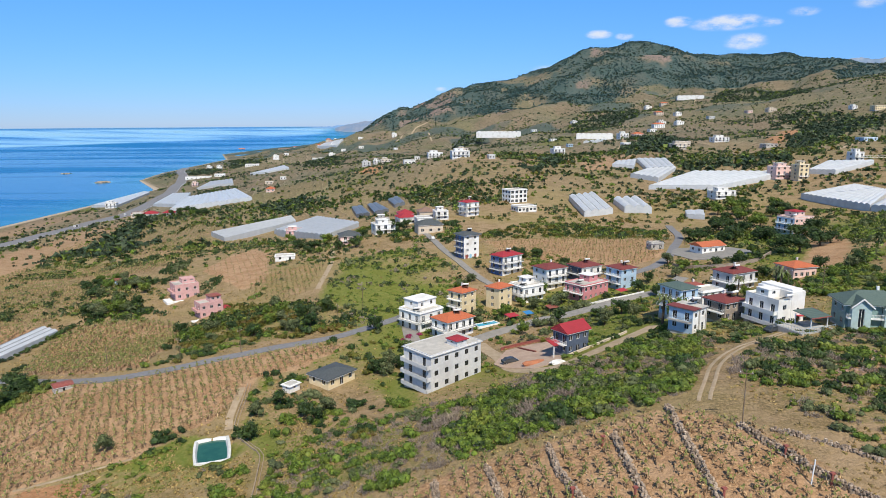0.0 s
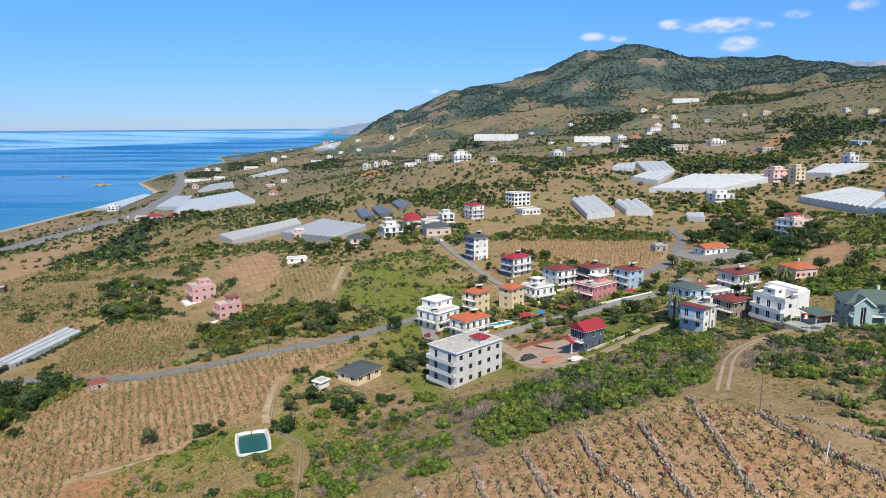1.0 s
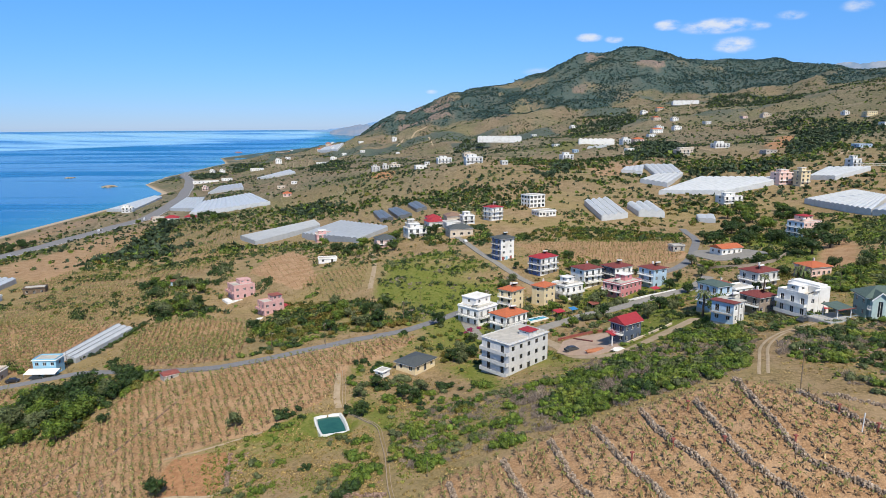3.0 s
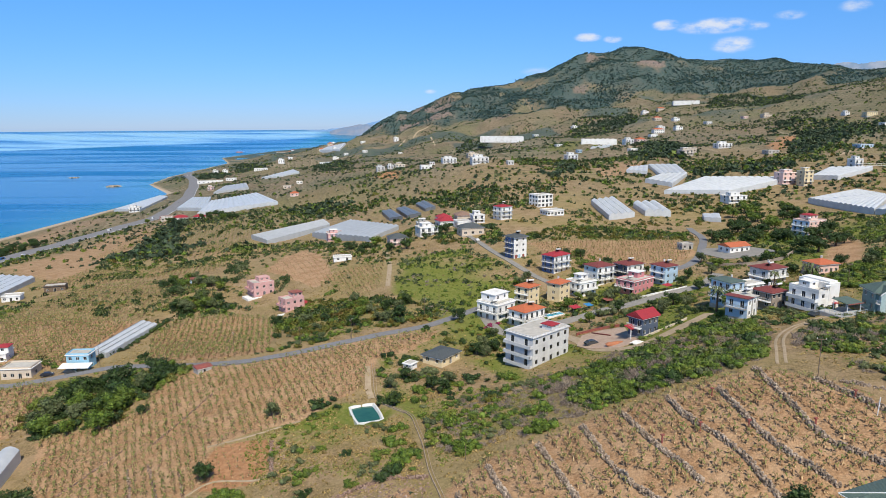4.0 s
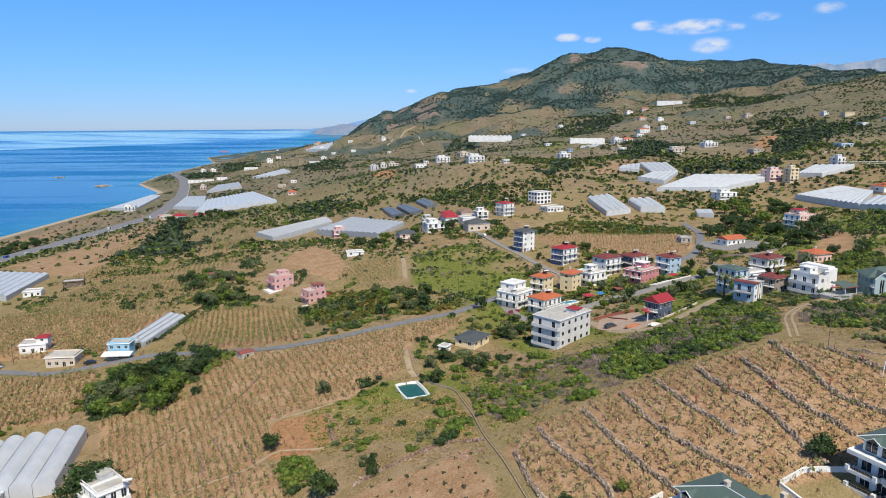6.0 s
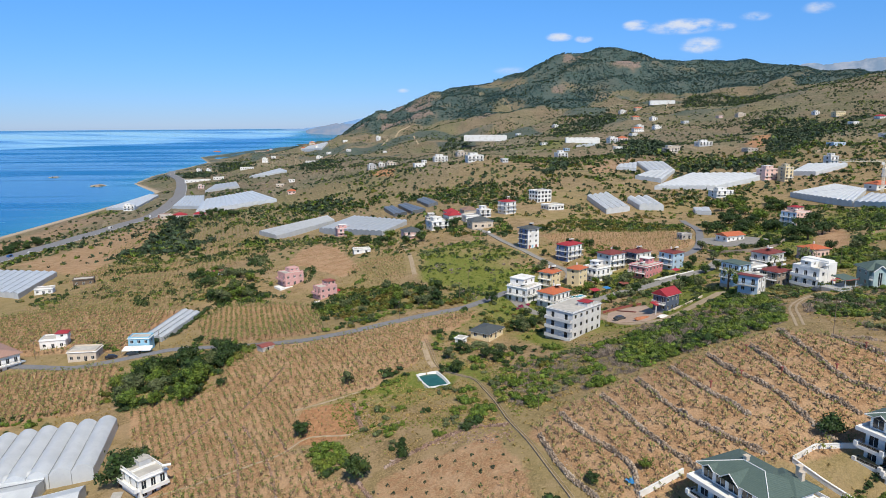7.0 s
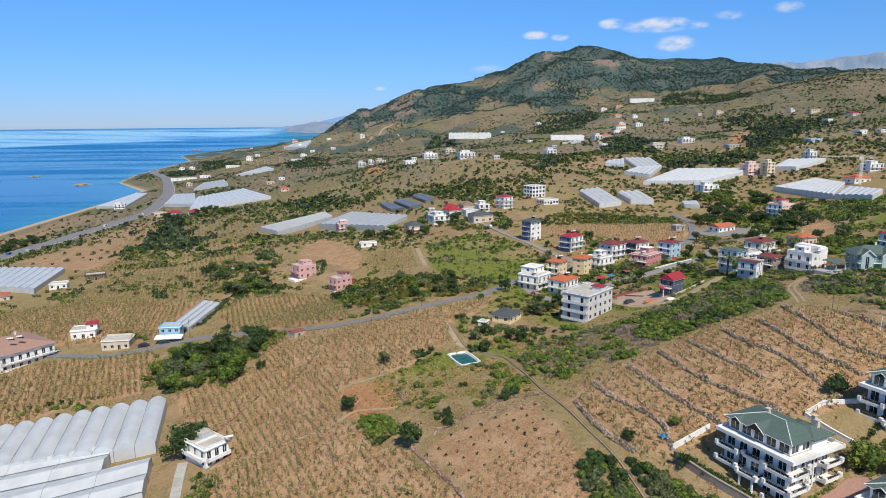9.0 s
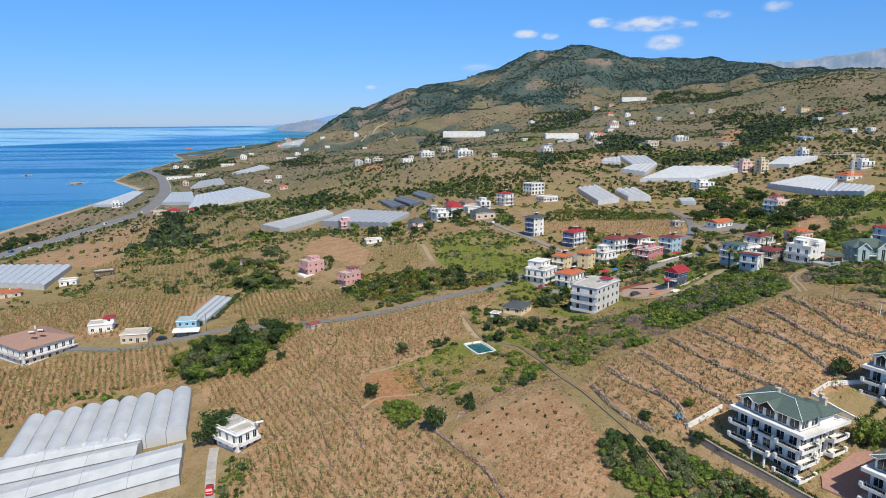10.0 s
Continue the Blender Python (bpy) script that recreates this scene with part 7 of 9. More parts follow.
far_ridge("hazy limestone mountain range on the horizon", [(24, 3.2), (27, 3.7), (30, 4.1), (31.5, 4.35), (33, 4.2), (35, 4.45), (37, 4.6), (39, 4.85), (41, 5.0), (44, 4.6), (50, 4.0)], 4760, 0, FAR_ROCK_HAZE, 4, 6)
far_ridge("hazy rocky cape beyond the bay", [(-8.6, -0.45), (-7.5, -0.15), (-6.6, 0.05), (-6, 0.15), (-5, 0.1), (-3.5, 0.0), (-1, 0.1), (1, 0.1)], 4640, 5, CAPE_NEAR_HAZE, 7, 5)
far_ridge("far cape beyond the bay painted pale haze blue", [(-12, -0.42), (-9, -0.3), (-6, 0.0), (-5, 0.3), (-3.6, 0.6), (-2.5, 0.35), (-1, 0.3), (2, 0.3)], 4800, 10, CAPE_FAR_HAZE, 9, 4)


def islet(x, y, r, label):
    rng = random.Random(int(abs(x)))
    bm = bmesh.new()
    bmesh.ops.create_icosphere(bm, subdivisions=3, radius=1)
    for v in bm.verts:
        k = 1 + 0.5 * noise.fractal(v.co * 1.7 + Vector((x, y, 0)), 1.0, 2.0, 4)
        v.co = Vector((v.co.x * r * 1.5 * k, v.co.y * r * 2.2 * k, v.co.z * r * 0.28 * k))
    ob = thing("islet", x, y, 0.2, 0, label, "islet")
    part("rock", bm, FIELDSTONE, ob)
    bm = bmesh.new()
    bmesh.ops.create_circle(bm, cap_ends=True, segments=24, radius=1)
    for v in bm.verts:
        v.co = Vector((v.co.x * r * 2.6, v.co.y * r * 3.4, -0.14))
    part("shoal", bm, SHOAL, ob, "pale turquoise shallows")


SHOAL = surface("turquoise shallows", (0.07, 0.35, 0.45), (0.06, 0.30, 0.42), 0.1, 0.2, (0.2, 0.35, 0.36), 0.02)
islet(-852, 1490, 6, "small low rocky islet in the sea")
islet(-652, 1258, 8, "reddish rocky islet in the sea")


# ---- plants ----
def blob_points(rs, n, sq=1.0):
    """Random unit directions."""
    v = rs.normal(size=(n, 3))
    v /= np.linalg.norm(v, axis=1)[:, None]
    v[:, 2] *= sq
    return v


def leaf_tris(rs, centres, size, out):
    """Small triangles of foliage at the centres, turned at random but leaning outwards."""
    n = len(centres)
    a = rs.normal(size=(n, 3))
    a /= np.linalg.norm(a, axis=1)[:, None]
    b = np.cross(a, out + 0.4 * rs.normal(size=(n, 3)))
    b /= np.linalg.norm(b, axis=1)[:, None] + 1e-9
    s = size * rs.uniform(0.6, 1.35, size=(n, 1))
    v = np.stack([centres - a * s * 0.6, centres + a * s * 0.6 + b * s * 0.15, centres + b * s], 1)
    return v.reshape(-1, 3), np.arange(3 * n).reshape(-1, 3)


def ico(sub):
    bm = bmesh.new()
    bmesh.ops.create_icosphere(bm, subdivisions=sub, radius=1)
    v = np.array([p.co[:] for p in bm.verts])
    f = np.array([[q.index for q in p.verts] for p in bm.faces])
    bm.free()
    return v, f


ICO1, ICO2 = ico(1), ico(2)


def bush(seed, leaves=108, core=ICO1, leaf=0.235, lobes=3, flat=0.75):
    """One shrub of about unit radius: uneven lobes of foliage with ragged edges."""
    rs = np.random.RandomState(seed)
    vs, fs, base = [], [], 0
    per = max(6, leaves // lobes)
    for k in range(lobes):
        c = np.array([rs.uniform(-.55, .55), rs.uniform(-.55, .55), rs.uniform(0.25, 0.6)]) if lobes > 1 else np.array([0, 0, 0.35])
        r = rs.uniform(0.45, 0.75) if lobes > 1 else 0.8
        v = core[0] * r * 0.72 * rs.uniform(0.75, 1.2, size=(len(core[0]), 1)) * np.array([1, 1, flat])
        vs.append(v + c)
        fs.append(core[1] + base)
        base += len(v)
        d = blob_points(rs, per)
        d[:, 2] = np.abs(d[:, 2]) * 1.0 - 0.25
        p = c + d * r * rs.uniform(0.8, 1.12, size=(per, 1)) * np.array([1, 1, flat])
        lv, lf = leaf_tris(rs, p, leaf * 0.8, d)
        vs.append(lv)
        fs.append(lf + base)
        base += len(lv)
    return np.concatenate(vs), np.concatenate(fs)


BUSHES = [bush(100 + k) for k in range(10)]


def twigs(seed, n=95):
    """Leafless brush: a low loose tangle of thin upright slivers."""
    rs = np.random.RandomState(seed)
    d = blob_points(rs, n)
    d[:, 2] = np.abs(d[:, 2]) + 0.25
    p = np.stack([rs.uniform(-0.7, 0.7, n), rs.uniform(-0.7, 0.7, n), rs.uniform(0.0, 0.25, n)], 1)
    s = np.cross(d, rs.normal(size=(n, 3)))
    s *= 0.045 / (np.linalg.norm(s, axis=1)[:, None] + 1e-9)
    v = np.stack([p - s, p + s, p + d * rs.uniform(0.3, 0.6, size=(n, 1))], 1)
    return v.reshape(-1, 3), np.arange(3 * n).reshape(-1, 3)


BRUSH = [twigs(800 + k) for k in range(8)]

def tiny(seed):
    rs = np.random.RandomState(seed)
    d = blob_points(rs, 12)
    d[:, 2] = np.abs(d[:, 2])
    return leaf_tris(rs, d * np.array([0.6, 0.6, 0.7]) + np.array([0, 0, 0.15]), 0.82, d)
CLUMPS = [tiny(300 + k) for k in range(6)]


def ragged(seed, n=26):
    rs = np.random.RandomState(seed)
    d = blob_points(rs, n)
    d[:, 2] = np.abs(d[:, 2])
    r = rs.uniform(0.45, 0.85, size=(n, 1)) * (1 + 0.3 * np.sin(3 * np.arctan2(d[:, 1:2], d[:, 0:1]) + seed))
    return leaf_tris(rs, d * r * np.array([1, 1, 0.85]) + np.array([0, 0, 0.1]), 0.46, d)


TUFTS = [ragged(200 + k) for k in range(8)]


def strew(name, protos, x, y, size, mats, label, category="shrubs", rs=None, tall=None, sink=0.1, pick=None, parts_idx=None):
    """Many plants in one mesh, each a turned and scaled prototype standing on the ground."""
    n = len(x)
    if not n:
        return None
    rs = rs or np.random.RandomState(len(name) + n)
    z = top(x, y)
    turn, kind = rs.uniform(0, 6.283, n), rs.randint(0, len(protos), n)
    tall = rs.uniform(0.8, 1.25, n) if tall is None else tall
    V, F, I, base = [], [], [], 0
    for k, pr in enumerate(protos):
        sel = np.where(kind == k)[0]
        if not len(sel):
            continue
        pv, pf = pr[0], pr[1]
        c, s = np.cos(turn[sel])[:, None], np.sin(turn[sel])[:, None]
        px, py, pz = pv[:, 0][None], pv[:, 1][None], pv[:, 2][None]
        sz = size[sel][:, None]
        w = np.stack([(px * c - py * s) * sz + x[sel][:, None], (px * s + py * c) * sz + y[sel][:, None], pz * sz * tall[sel][:, None] + z[sel][:, None] - sink], 2)
        V.append(w.reshape(-1, 3))
        F.append((pf[None] + (np.arange(len(sel)) * len(pv))[:, None, None]).reshape(-1, 3) + base)
        if len(pr) > 2:
            I.append(np.tile(pr[2], len(sel)))
        base += len(sel) * len(pv)
    me = mesh_from(name, np.concatenate(V), np.concatenate(F), mats, np.concatenate(I) if I else None)
    return tagged(new(name, me), label, category, kind="stuff")


ROADS = [(HIGHWAY, 12), (LANE_WEST, 3.6), (LANE_VILLAGE, 3.6), (LANE_HILL, 3.4), (LANE_EAST, 4), (TRACK, 2.6), (DRIVE, 3.4), (CANAL, 1.3)]
YARDS = [YARD, [(100, 262), (96, 283), (104, 292), (124, 284), (128, 266), (114, 258)], FORECOURT]


def clear(x, y, margin=0.5, fields=True):
    """Which plan points are free of buildings, roads and (if asked) tilled fields."""
    ok = x > np.interp(y, SHORE_Y, SHORE_X) + 25
    for bx, by, r in BUILT:
        near = (np.abs(x - bx) < r + margin) & (np.abs(y - by) < r + margin)
        if near.any():
            ok &= ~(near & (np.hypot(x - bx, y - by) < r + margin))
    for line, w in ROADS:
        ok &= to_line(line, x, y) > w
    for p in YARDS:
        ok &= ~inside(p, x, y)
    if fields:
        for p in (BARE_EAST, FIELD_BIG, FIELD_RED, FIELD_BARE, FIELD_PLOT, FIELD_SOUTH, FIELD_TERRACE, FIELD_WEST, FIELD_MID, FIELD_NORTHWEST, FIELD_KNOLL, FIELD_CORN, FIELD_COAST):
            ok &= ~inside(p, x, y)
    return ok


def spread(poly, per_m2, seed, fields=False, margin=0.4, clump=0.0, scale=9):
    rs = np.random.RandomState(seed)
    xs, ys = [p[0] for p in poly], [p[1] for p in poly]
    n = int((max(xs) - min(xs)) * (max(ys) - min(ys)) * per_m2)
    x, y = rs.uniform(min(xs), max(xs), n), rs.uniform(min(ys), max(ys), n)
    ok = inside(poly, x, y) & clear(x, y, margin, fields) & ~inside(BARE_EAST, x, y)
    if clump:
        ok &= rs.uniform(0, 1, n) < np.clip((wavy(x, y, scale, seed) - 0.5 + (1 - clump) * 0.5) * 3, 0.04, 1)
    return x[ok], y[ok], rs


# maquis on the spur, thickets and gardens: shares of each kind of shrub
KINDS = {"green": (LEAF_GREEN, "fresh green shrubs"), "dark": (LEAF_DARK, "dark evergreen shrubs"), "olive": (LEAF_OLIVE, "olive-grey shrubs"),
         "dry": (LEAF_DRY, "leafless mauve-grey brush"), "rust": (LEAF_RUST, "rust-tinged orchard shrubs")}
GARDENS = [(-47, 136), (-50, 158), (-30, 172), (-20, 200), (-12, 200), (0, 160), (-6, 142), (-14, 128), (-27, 112), (-33, 96), (-37, 105), (-40, 122)]
VILLAGE = [(-14, 205), (0, 240), (10, 300), (40, 300), (70, 262), (130, 300), (150, 215), (130, 150), (100, 136), (60, 140), (42, 145), (28, 140), (12, 150), (0, 175)]
MAQUIS_WIDE = [(-30, 98), (-34, 112), (-28, 128), (-8, 136), (8, 140), (24, 147), (42, 152), (58, 150), (60, 143), (45, 108), (36, 102), (20, 100), (1, 98), (-9, 95)]
BEDS = [(MAQUIS_WIDE, 0.40, {"dry": .68, "olive": .14, "green": .18}, (0.6, 1.5), 0.35), (MAQUIS, 0.60, {"green": .56, "dark": .14, "olive": .08, "dry": .22}, (0.7, 2.4), 0.5), (MAQUIS_EAST, 0.26, {"green": .4, "dark": .2, "olive": .15, "dry": .25}, (0.7, 2.1), 0.45),
        (GARDENS, 0.085, {"green": .6, "dark": .15, "olive": .15, "rust": .10}, (0.6, 1.8), 0.6), (VILLAGE, 0.15, {"green": .58, "dark": .08, "olive": .28, "rust": .06}, (0.6, 1.8), 0.45),
        (MEADOW, 0.16, {"green": .45, "olive": .25, "dark": .2, "dry": .1}, (0.7, 1.9), 0.7), (THICKET_LANE, 0.24, {"rust": .45, "green": .25, "dark": .3}, (1.0, 2.4), 0.1),
        (THICKET_DARK, 0.16, {"dark": .45, "green": .3, "rust": .25}, (1.2, 2.6), 0.0), (GRASS_POND, 0.09, {"green": .55, "olive": .25, "dry": .2}, (0.6, 1.7), 0.6),
        ([(-74, 124), (-56, 133), (-56, 127), (-70, 119)], 0.10, {"green": .8, "dark": .2}, (0.7, 1.5), 0.2),
        ([(-82, 102.5), (-80, 103.7), (-73, 99), (-71, 93), (-73, 87.6), (-77, 88), (-79, 93)], 0.7, {"green": .85, "dark": .15}, (0.9, 1.9), 0.0),
        ([(-123, 92), (-117, 90), (-114, 80), (-112, 68), (-119, 68), (-122, 80)], 0.30, {"green": .5, "olive": .3, "dark": .2}, (0.7, 1.5), 0.1),
        ([(-137, 112), (-132, 98), (-129, 88), (-133, 84), (-141, 93), (-139, 104)], 0.35, {"green": .5, "olive": .2, "dark": .3}, (0.7, 1.6), 0.1),
        ([(-34, 62), (-25, 58), (-20.5, 52), (-12.8, 41), (-8, 34), (-5, 22), (-26, 22), (-33, 48)], 0.75, {"dark": .35, "olive": .3, "green": .35}, (0.9, 2.3), 0.1),
        ([(211, 378), (242, 322), (150, 228), (120, 168), (100, 181), (130, 222), (170, 295)], 0.09, {"green": .55, "olive": .2, "dark": .25}, (1.2, 2.8), 0.25),
        ([(89, 370), (150, 350), (187, 333), (148, 300), (126, 318), (107, 335), (77, 340)], 0.06, {"green": .4, "dark": .35, "rust": .25}, (1.2, 2.6), 0.2),
        ([(-130, 92), (-125, 106), (-134, 108), (-140, 95)], 0.2, {"green": .6, "dark": .4}, (0.8, 1.6), 0.2),
        ([(-165, 146), (-190, 140), (-190, 146), (-166, 152)], 0.14, {"green": .7, "dark": .3}, (0.8, 1.6), 0.2),
        ([(52, 97), (64, 95), (84, 112), (100, 120), (105, 95), (85, 72), (62, 74), (52, 88)], 0.22, {"green": .5, "olive": .2, "dry": .3}, (0.6, 1.8), 0.5),
        (ROCK_CUT, 0.07, {"green": .6, "dry": .4}, (0.5, 1.3), 0.4),
        ([(62, 90), (80, 84), (120, 100), (120, 138), (98, 138)], 0.14, {"green": .4, "olive": .3, "dry": .3}, (0.8, 1.7), 0.4),
        ([(98, 140), (130, 130), (200, 180), (240, 300), (230, 350), (150, 340), (135, 300), (150, 215)], 0.06, {"green": .55, "dark": .25, "olive": .2}, (1.0, 2.4), 0.45),
        ([(2, 345), (18, 345), (54, 388), (99, 377), (118, 350), (106, 332), (50, 334), (20, 331), (8, 330)], 0.16, {"green": .3, "dark": .35, "rust": .35}, (1.0, 2.3), 0.15),
        ([(54, 388), (99, 377), (150, 400), (140, 408), (60, 405)], 0.07, {"green": .3, "dark": .35, "rust": .35}, (1.0, 2.2), 0.2),
        ([(-174, 306), (-180, 334), (-165, 337), (-148, 324), (-140, 299), (-145, 293), (-126, 270), (-115, 271), (-110, 262), (-112, 257), (-124, 258), (-137, 263), (-149, 259), (-160, 277)], 0.20, {"dark": .5, "green": .28, "olive": .22}, (1.1, 2.8), 0.15),
        ([(-145, 313), (-160, 374), (-148, 375), (-135, 328), (-132, 307)], 0.16, {"olive": .4, "dark": .6}, (1.2, 2.8), 0.1),
        ([(-209, 400), (-205, 413), (-182, 413), (-176, 394), (-195, 389)], 0.15, {"dark": .6, "olive": .4}, (1.2, 2.6), 0.1),
        ([(-182, 434), (-185, 462), (-157, 466), (-149, 435), (-164, 420)], 0.10, {"dark": .6, "green": .4}, (1.3, 2.8), 0.1),
        ([(-248, 284), (-254, 302), (-255, 318), (-239, 303), (-231, 284), (-233, 270)], 0.14, {"dark": .45, "green": .35, "olive": .2}, (1.0, 2.2), 0.3),
        ([(-187.5, 264), (-193, 280), (-188, 279), (-180, 262)], 0.22, {"dark": 1}, (1.2, 2.4), 0.0),
        ([(-180, 203), (-184, 214), (-174, 209), (-169, 199)], 0.3, {"dark": .6, "green": .4}, (0.9, 1.8), 0.0),
        ([(-111.5, 281), (-113, 310), (-108, 308), (-106, 297), (-107, 279)], 0.2, {"dark": .7, "olive": .3}, (1.0, 2.4), 0.0),
        ([(-230, 330), (-150, 400), (-150, 425), (-250, 370)], 0.06, {"green": .3, "dark": .5, "olive": .2}, (1.2, 2.8), 0.25),
        ([(-260, 406), (-278, 481), (-259, 487), (-300, 600), (-290, 620), (-213, 428), (-173, 384), (-205, 377)], 0.026, {"green": .4, "dark": .45, "rust": .15}, (1.6, 3.6), 0.1),
        ([(-67, 580), (-45, 577), (-19, 505), (-42, 530)], 0.05, {"green": .3, "dark": .7}, (1.6, 3.2), 0.0),
        ([(103, 400), (150, 460), (188, 425), (213, 386), (180, 353), (157, 385)], 0.04, {"green": .3, "dark": .4, "rust": .3}, (1.2, 2.6), 0.2),
        ([(-34, 419), (-30, 343), (0, 325), (10, 345), (7, 390), (-9, 436)], 0.10, {"dark": .6, "green": .3, "rust": .1}, (1.2, 3.0), 0.1),
        ([(-14.5, 53), (-11, 45.5), (-6, 37.5), (-1, 29.5), (5, 19.5), (6.2, 20), (0.2, 30.2), (-4.8, 38.2), (-9.8, 46), (-13.2, 53.3)], 1.0, {"dark": .6, "green": .4}, (0.6, 1.0), 0.0),
        ([(14, 40), (16, 46), (28, 52), (30, 49), (20, 43)], 0.10, {"green": 1}, (0.6, 1.1), 0.0)]
pool_of = {k: [[], [], []] for k in KINDS}
for k, (poly, dens, mixt, (lo, hi), cl) in enumerate(BEDS):
    x, y, rs = spread(poly, dens, 40 + k, clump=cl)
    # brush grows in patches of a kind
    share = np.cumsum(np.array(list(mixt.values())) / sum(mixt.values()))
    patch = wavy(x, y, 7, 60 + k) + rs.normal(0, 0.05, len(x))
    rank = np.argsort(np.argsort(patch)) / max(1, len(x))
    rank = np.where(rs.uniform(0, 1, len(x)) < 0.25, rs.uniform(0, 1, len(x)), rank)
    kinds = np.array(list(mixt))[np.clip(np.searchsorted(share, rank), 0, len(mixt) - 1)]
    sz = lo + (hi - lo) * rs.beta(1.6, 2.6, len(x))
    for kd in mixt:
        m = kinds == kd
        for lst, v in zip(pool_of[kd], (x[m], y[m], sz[m])):
            lst.append(v)
# loose shrubs and hedgerow trees over all the nearer country
rs = np.random.RandomState(77)
n = 88000
x, y = rs.uniform(-420, 420, n), 20 + 640 * rs.beta(1.5, 1.0, n)
terr = np.mod(land(x, y) * 0.42 + wavy(x, y, 90, 24) * 3, 1.0)
dens = np.clip((wavy(x, y, 32, 31) - 0.55) * 5.0, 0, 1) * 0.34 + 0.014 + 0.45 * (np.abs(wavy(x, y, 45, 33) - 0.5) < 0.012) + 0.22 * (np.abs(terr - 0.95) < 0.06) * (y > 300)
dens = dens * np.where((x < -150) & (y > 330), 0.5, 1.0)
ok = (rs.uniform(0, 1, n) < dens) & clear(x, y, 0.5, True)
x, y = x[ok], y[ok]
kinds = rs.choice(["green", "dark", "olive", "rust"], size=len(x), p=[.28, .40, .24, .08])
sz = 0.7 + 2.0 * rs.beta(1.4, 3.0, len(x)) + np.clip((y - 250) / 300, 0, 1) * 0.5
for kd in ("green", "dark", "olive", "rust"):
    m = kinds == kd
    for lst, v in zip(pool_of[kd], (x[m], y[m], sz[m])):
        lst.append(v)
for kd, (mt, lab) in KINDS.items():
    x, y, sz = (np.concatenate(v) for v in pool_of[kd])
    nearby = y < 205
    strew("shrubs", BRUSH if kd == "dry" else BUSHES, x[nearby], y[nearby], sz[nearby], [mt], lab + " scattered over the near slopes")
    midway = ~nearby & (y < 430)
    strew("shrubs", TUFTS, x[midway], y[midway], sz[midway], [mt], lab + " scattered over the middle slopes")
    remote = y >= 430
    strew("shrubs", CLUMPS, x[remote], y[remote], sz[remote], [mt], lab + " scattered over the further slopes")

# dry grass and weeds over the untilled ground
def tuft(seed):
    rs = np.random.RandomState(seed)
    d = blob_points(rs, 7)
    d[:, 2] = np.abs(d[:, 2]) * 0.8
    return leaf_tris(rs, d * np.array([0.5, 0.5, 0.25]), 0.7, d)


GRASS = [tuft(700 + k) for k in range(6)]
STRAW = surface("dry straw grass", (0.50, 0.37, 0.16), (0.36, 0.26, 0.10), 1.2, 0.9, (0.27, 0.24, 0.08), 0, island=0.5, through=0.3)
WEEDS = surface("yellow-green grass", (0.27, 0.29, 0.07), (0.18, 0.21, 0.05), 1.2, 0.9, (0.34, 0.31, 0.09), 0, island=0.5, through=0.3)
rs = np.random.RandomState(79)
n = 52000
x, y = rs.uniform(-250, 130, n), 30 + 330 * rs.beta(1.0, 1.5, n)
ok = (np.abs(x + 30) < 0.95 * (y + 40)) & clear(x, y, 0.0, True) & (rs.uniform(0, 1, n) < np.clip(wavy(x, y, 7, 51) * 1.8 - 0.3, 0.05, 1))
x, y = x[ok], y[ok]
g = ground_cover(x, y)[1] > rs.uniform(0.15, 0.8, len(x))
size = rs.uniform(0.25, 0.75, len(x))
strew("grass", GRASS, x[~g], y[~g], size[~g], [STRAW], "dry straw-coloured grass tufts on the slopes", "grass", sink=0.02)
strew("grass", GRASS, x[g], y[g], size[g], [LEAF_GREEN], "fresh green weeds and grass tufts", "grass", sink=0.02)

x, y, rs = spread([(-80, 122), (-54, 131), (-28, 140), (-8, 128), (-10, 98), (-35, 92), (-51, 91), (-63, 89), (-72, 104)], 2.6, 80, clump=0.4, scale=5)
k = wavy(x, y, 6, 52) + rs.normal(0, 0.08, len(x))
for m, mt, lab in ((k < 0.57, STRAW, "dry straw-coloured grass round the pond"), (k >= 0.57, WEEDS, "yellow-green grass and weeds round the pond")):
    strew("grass", GRASS, x[m], y[m], rs.uniform(0.22, 0.6, m.sum()), [mt], lab, "grass", sink=0.02)

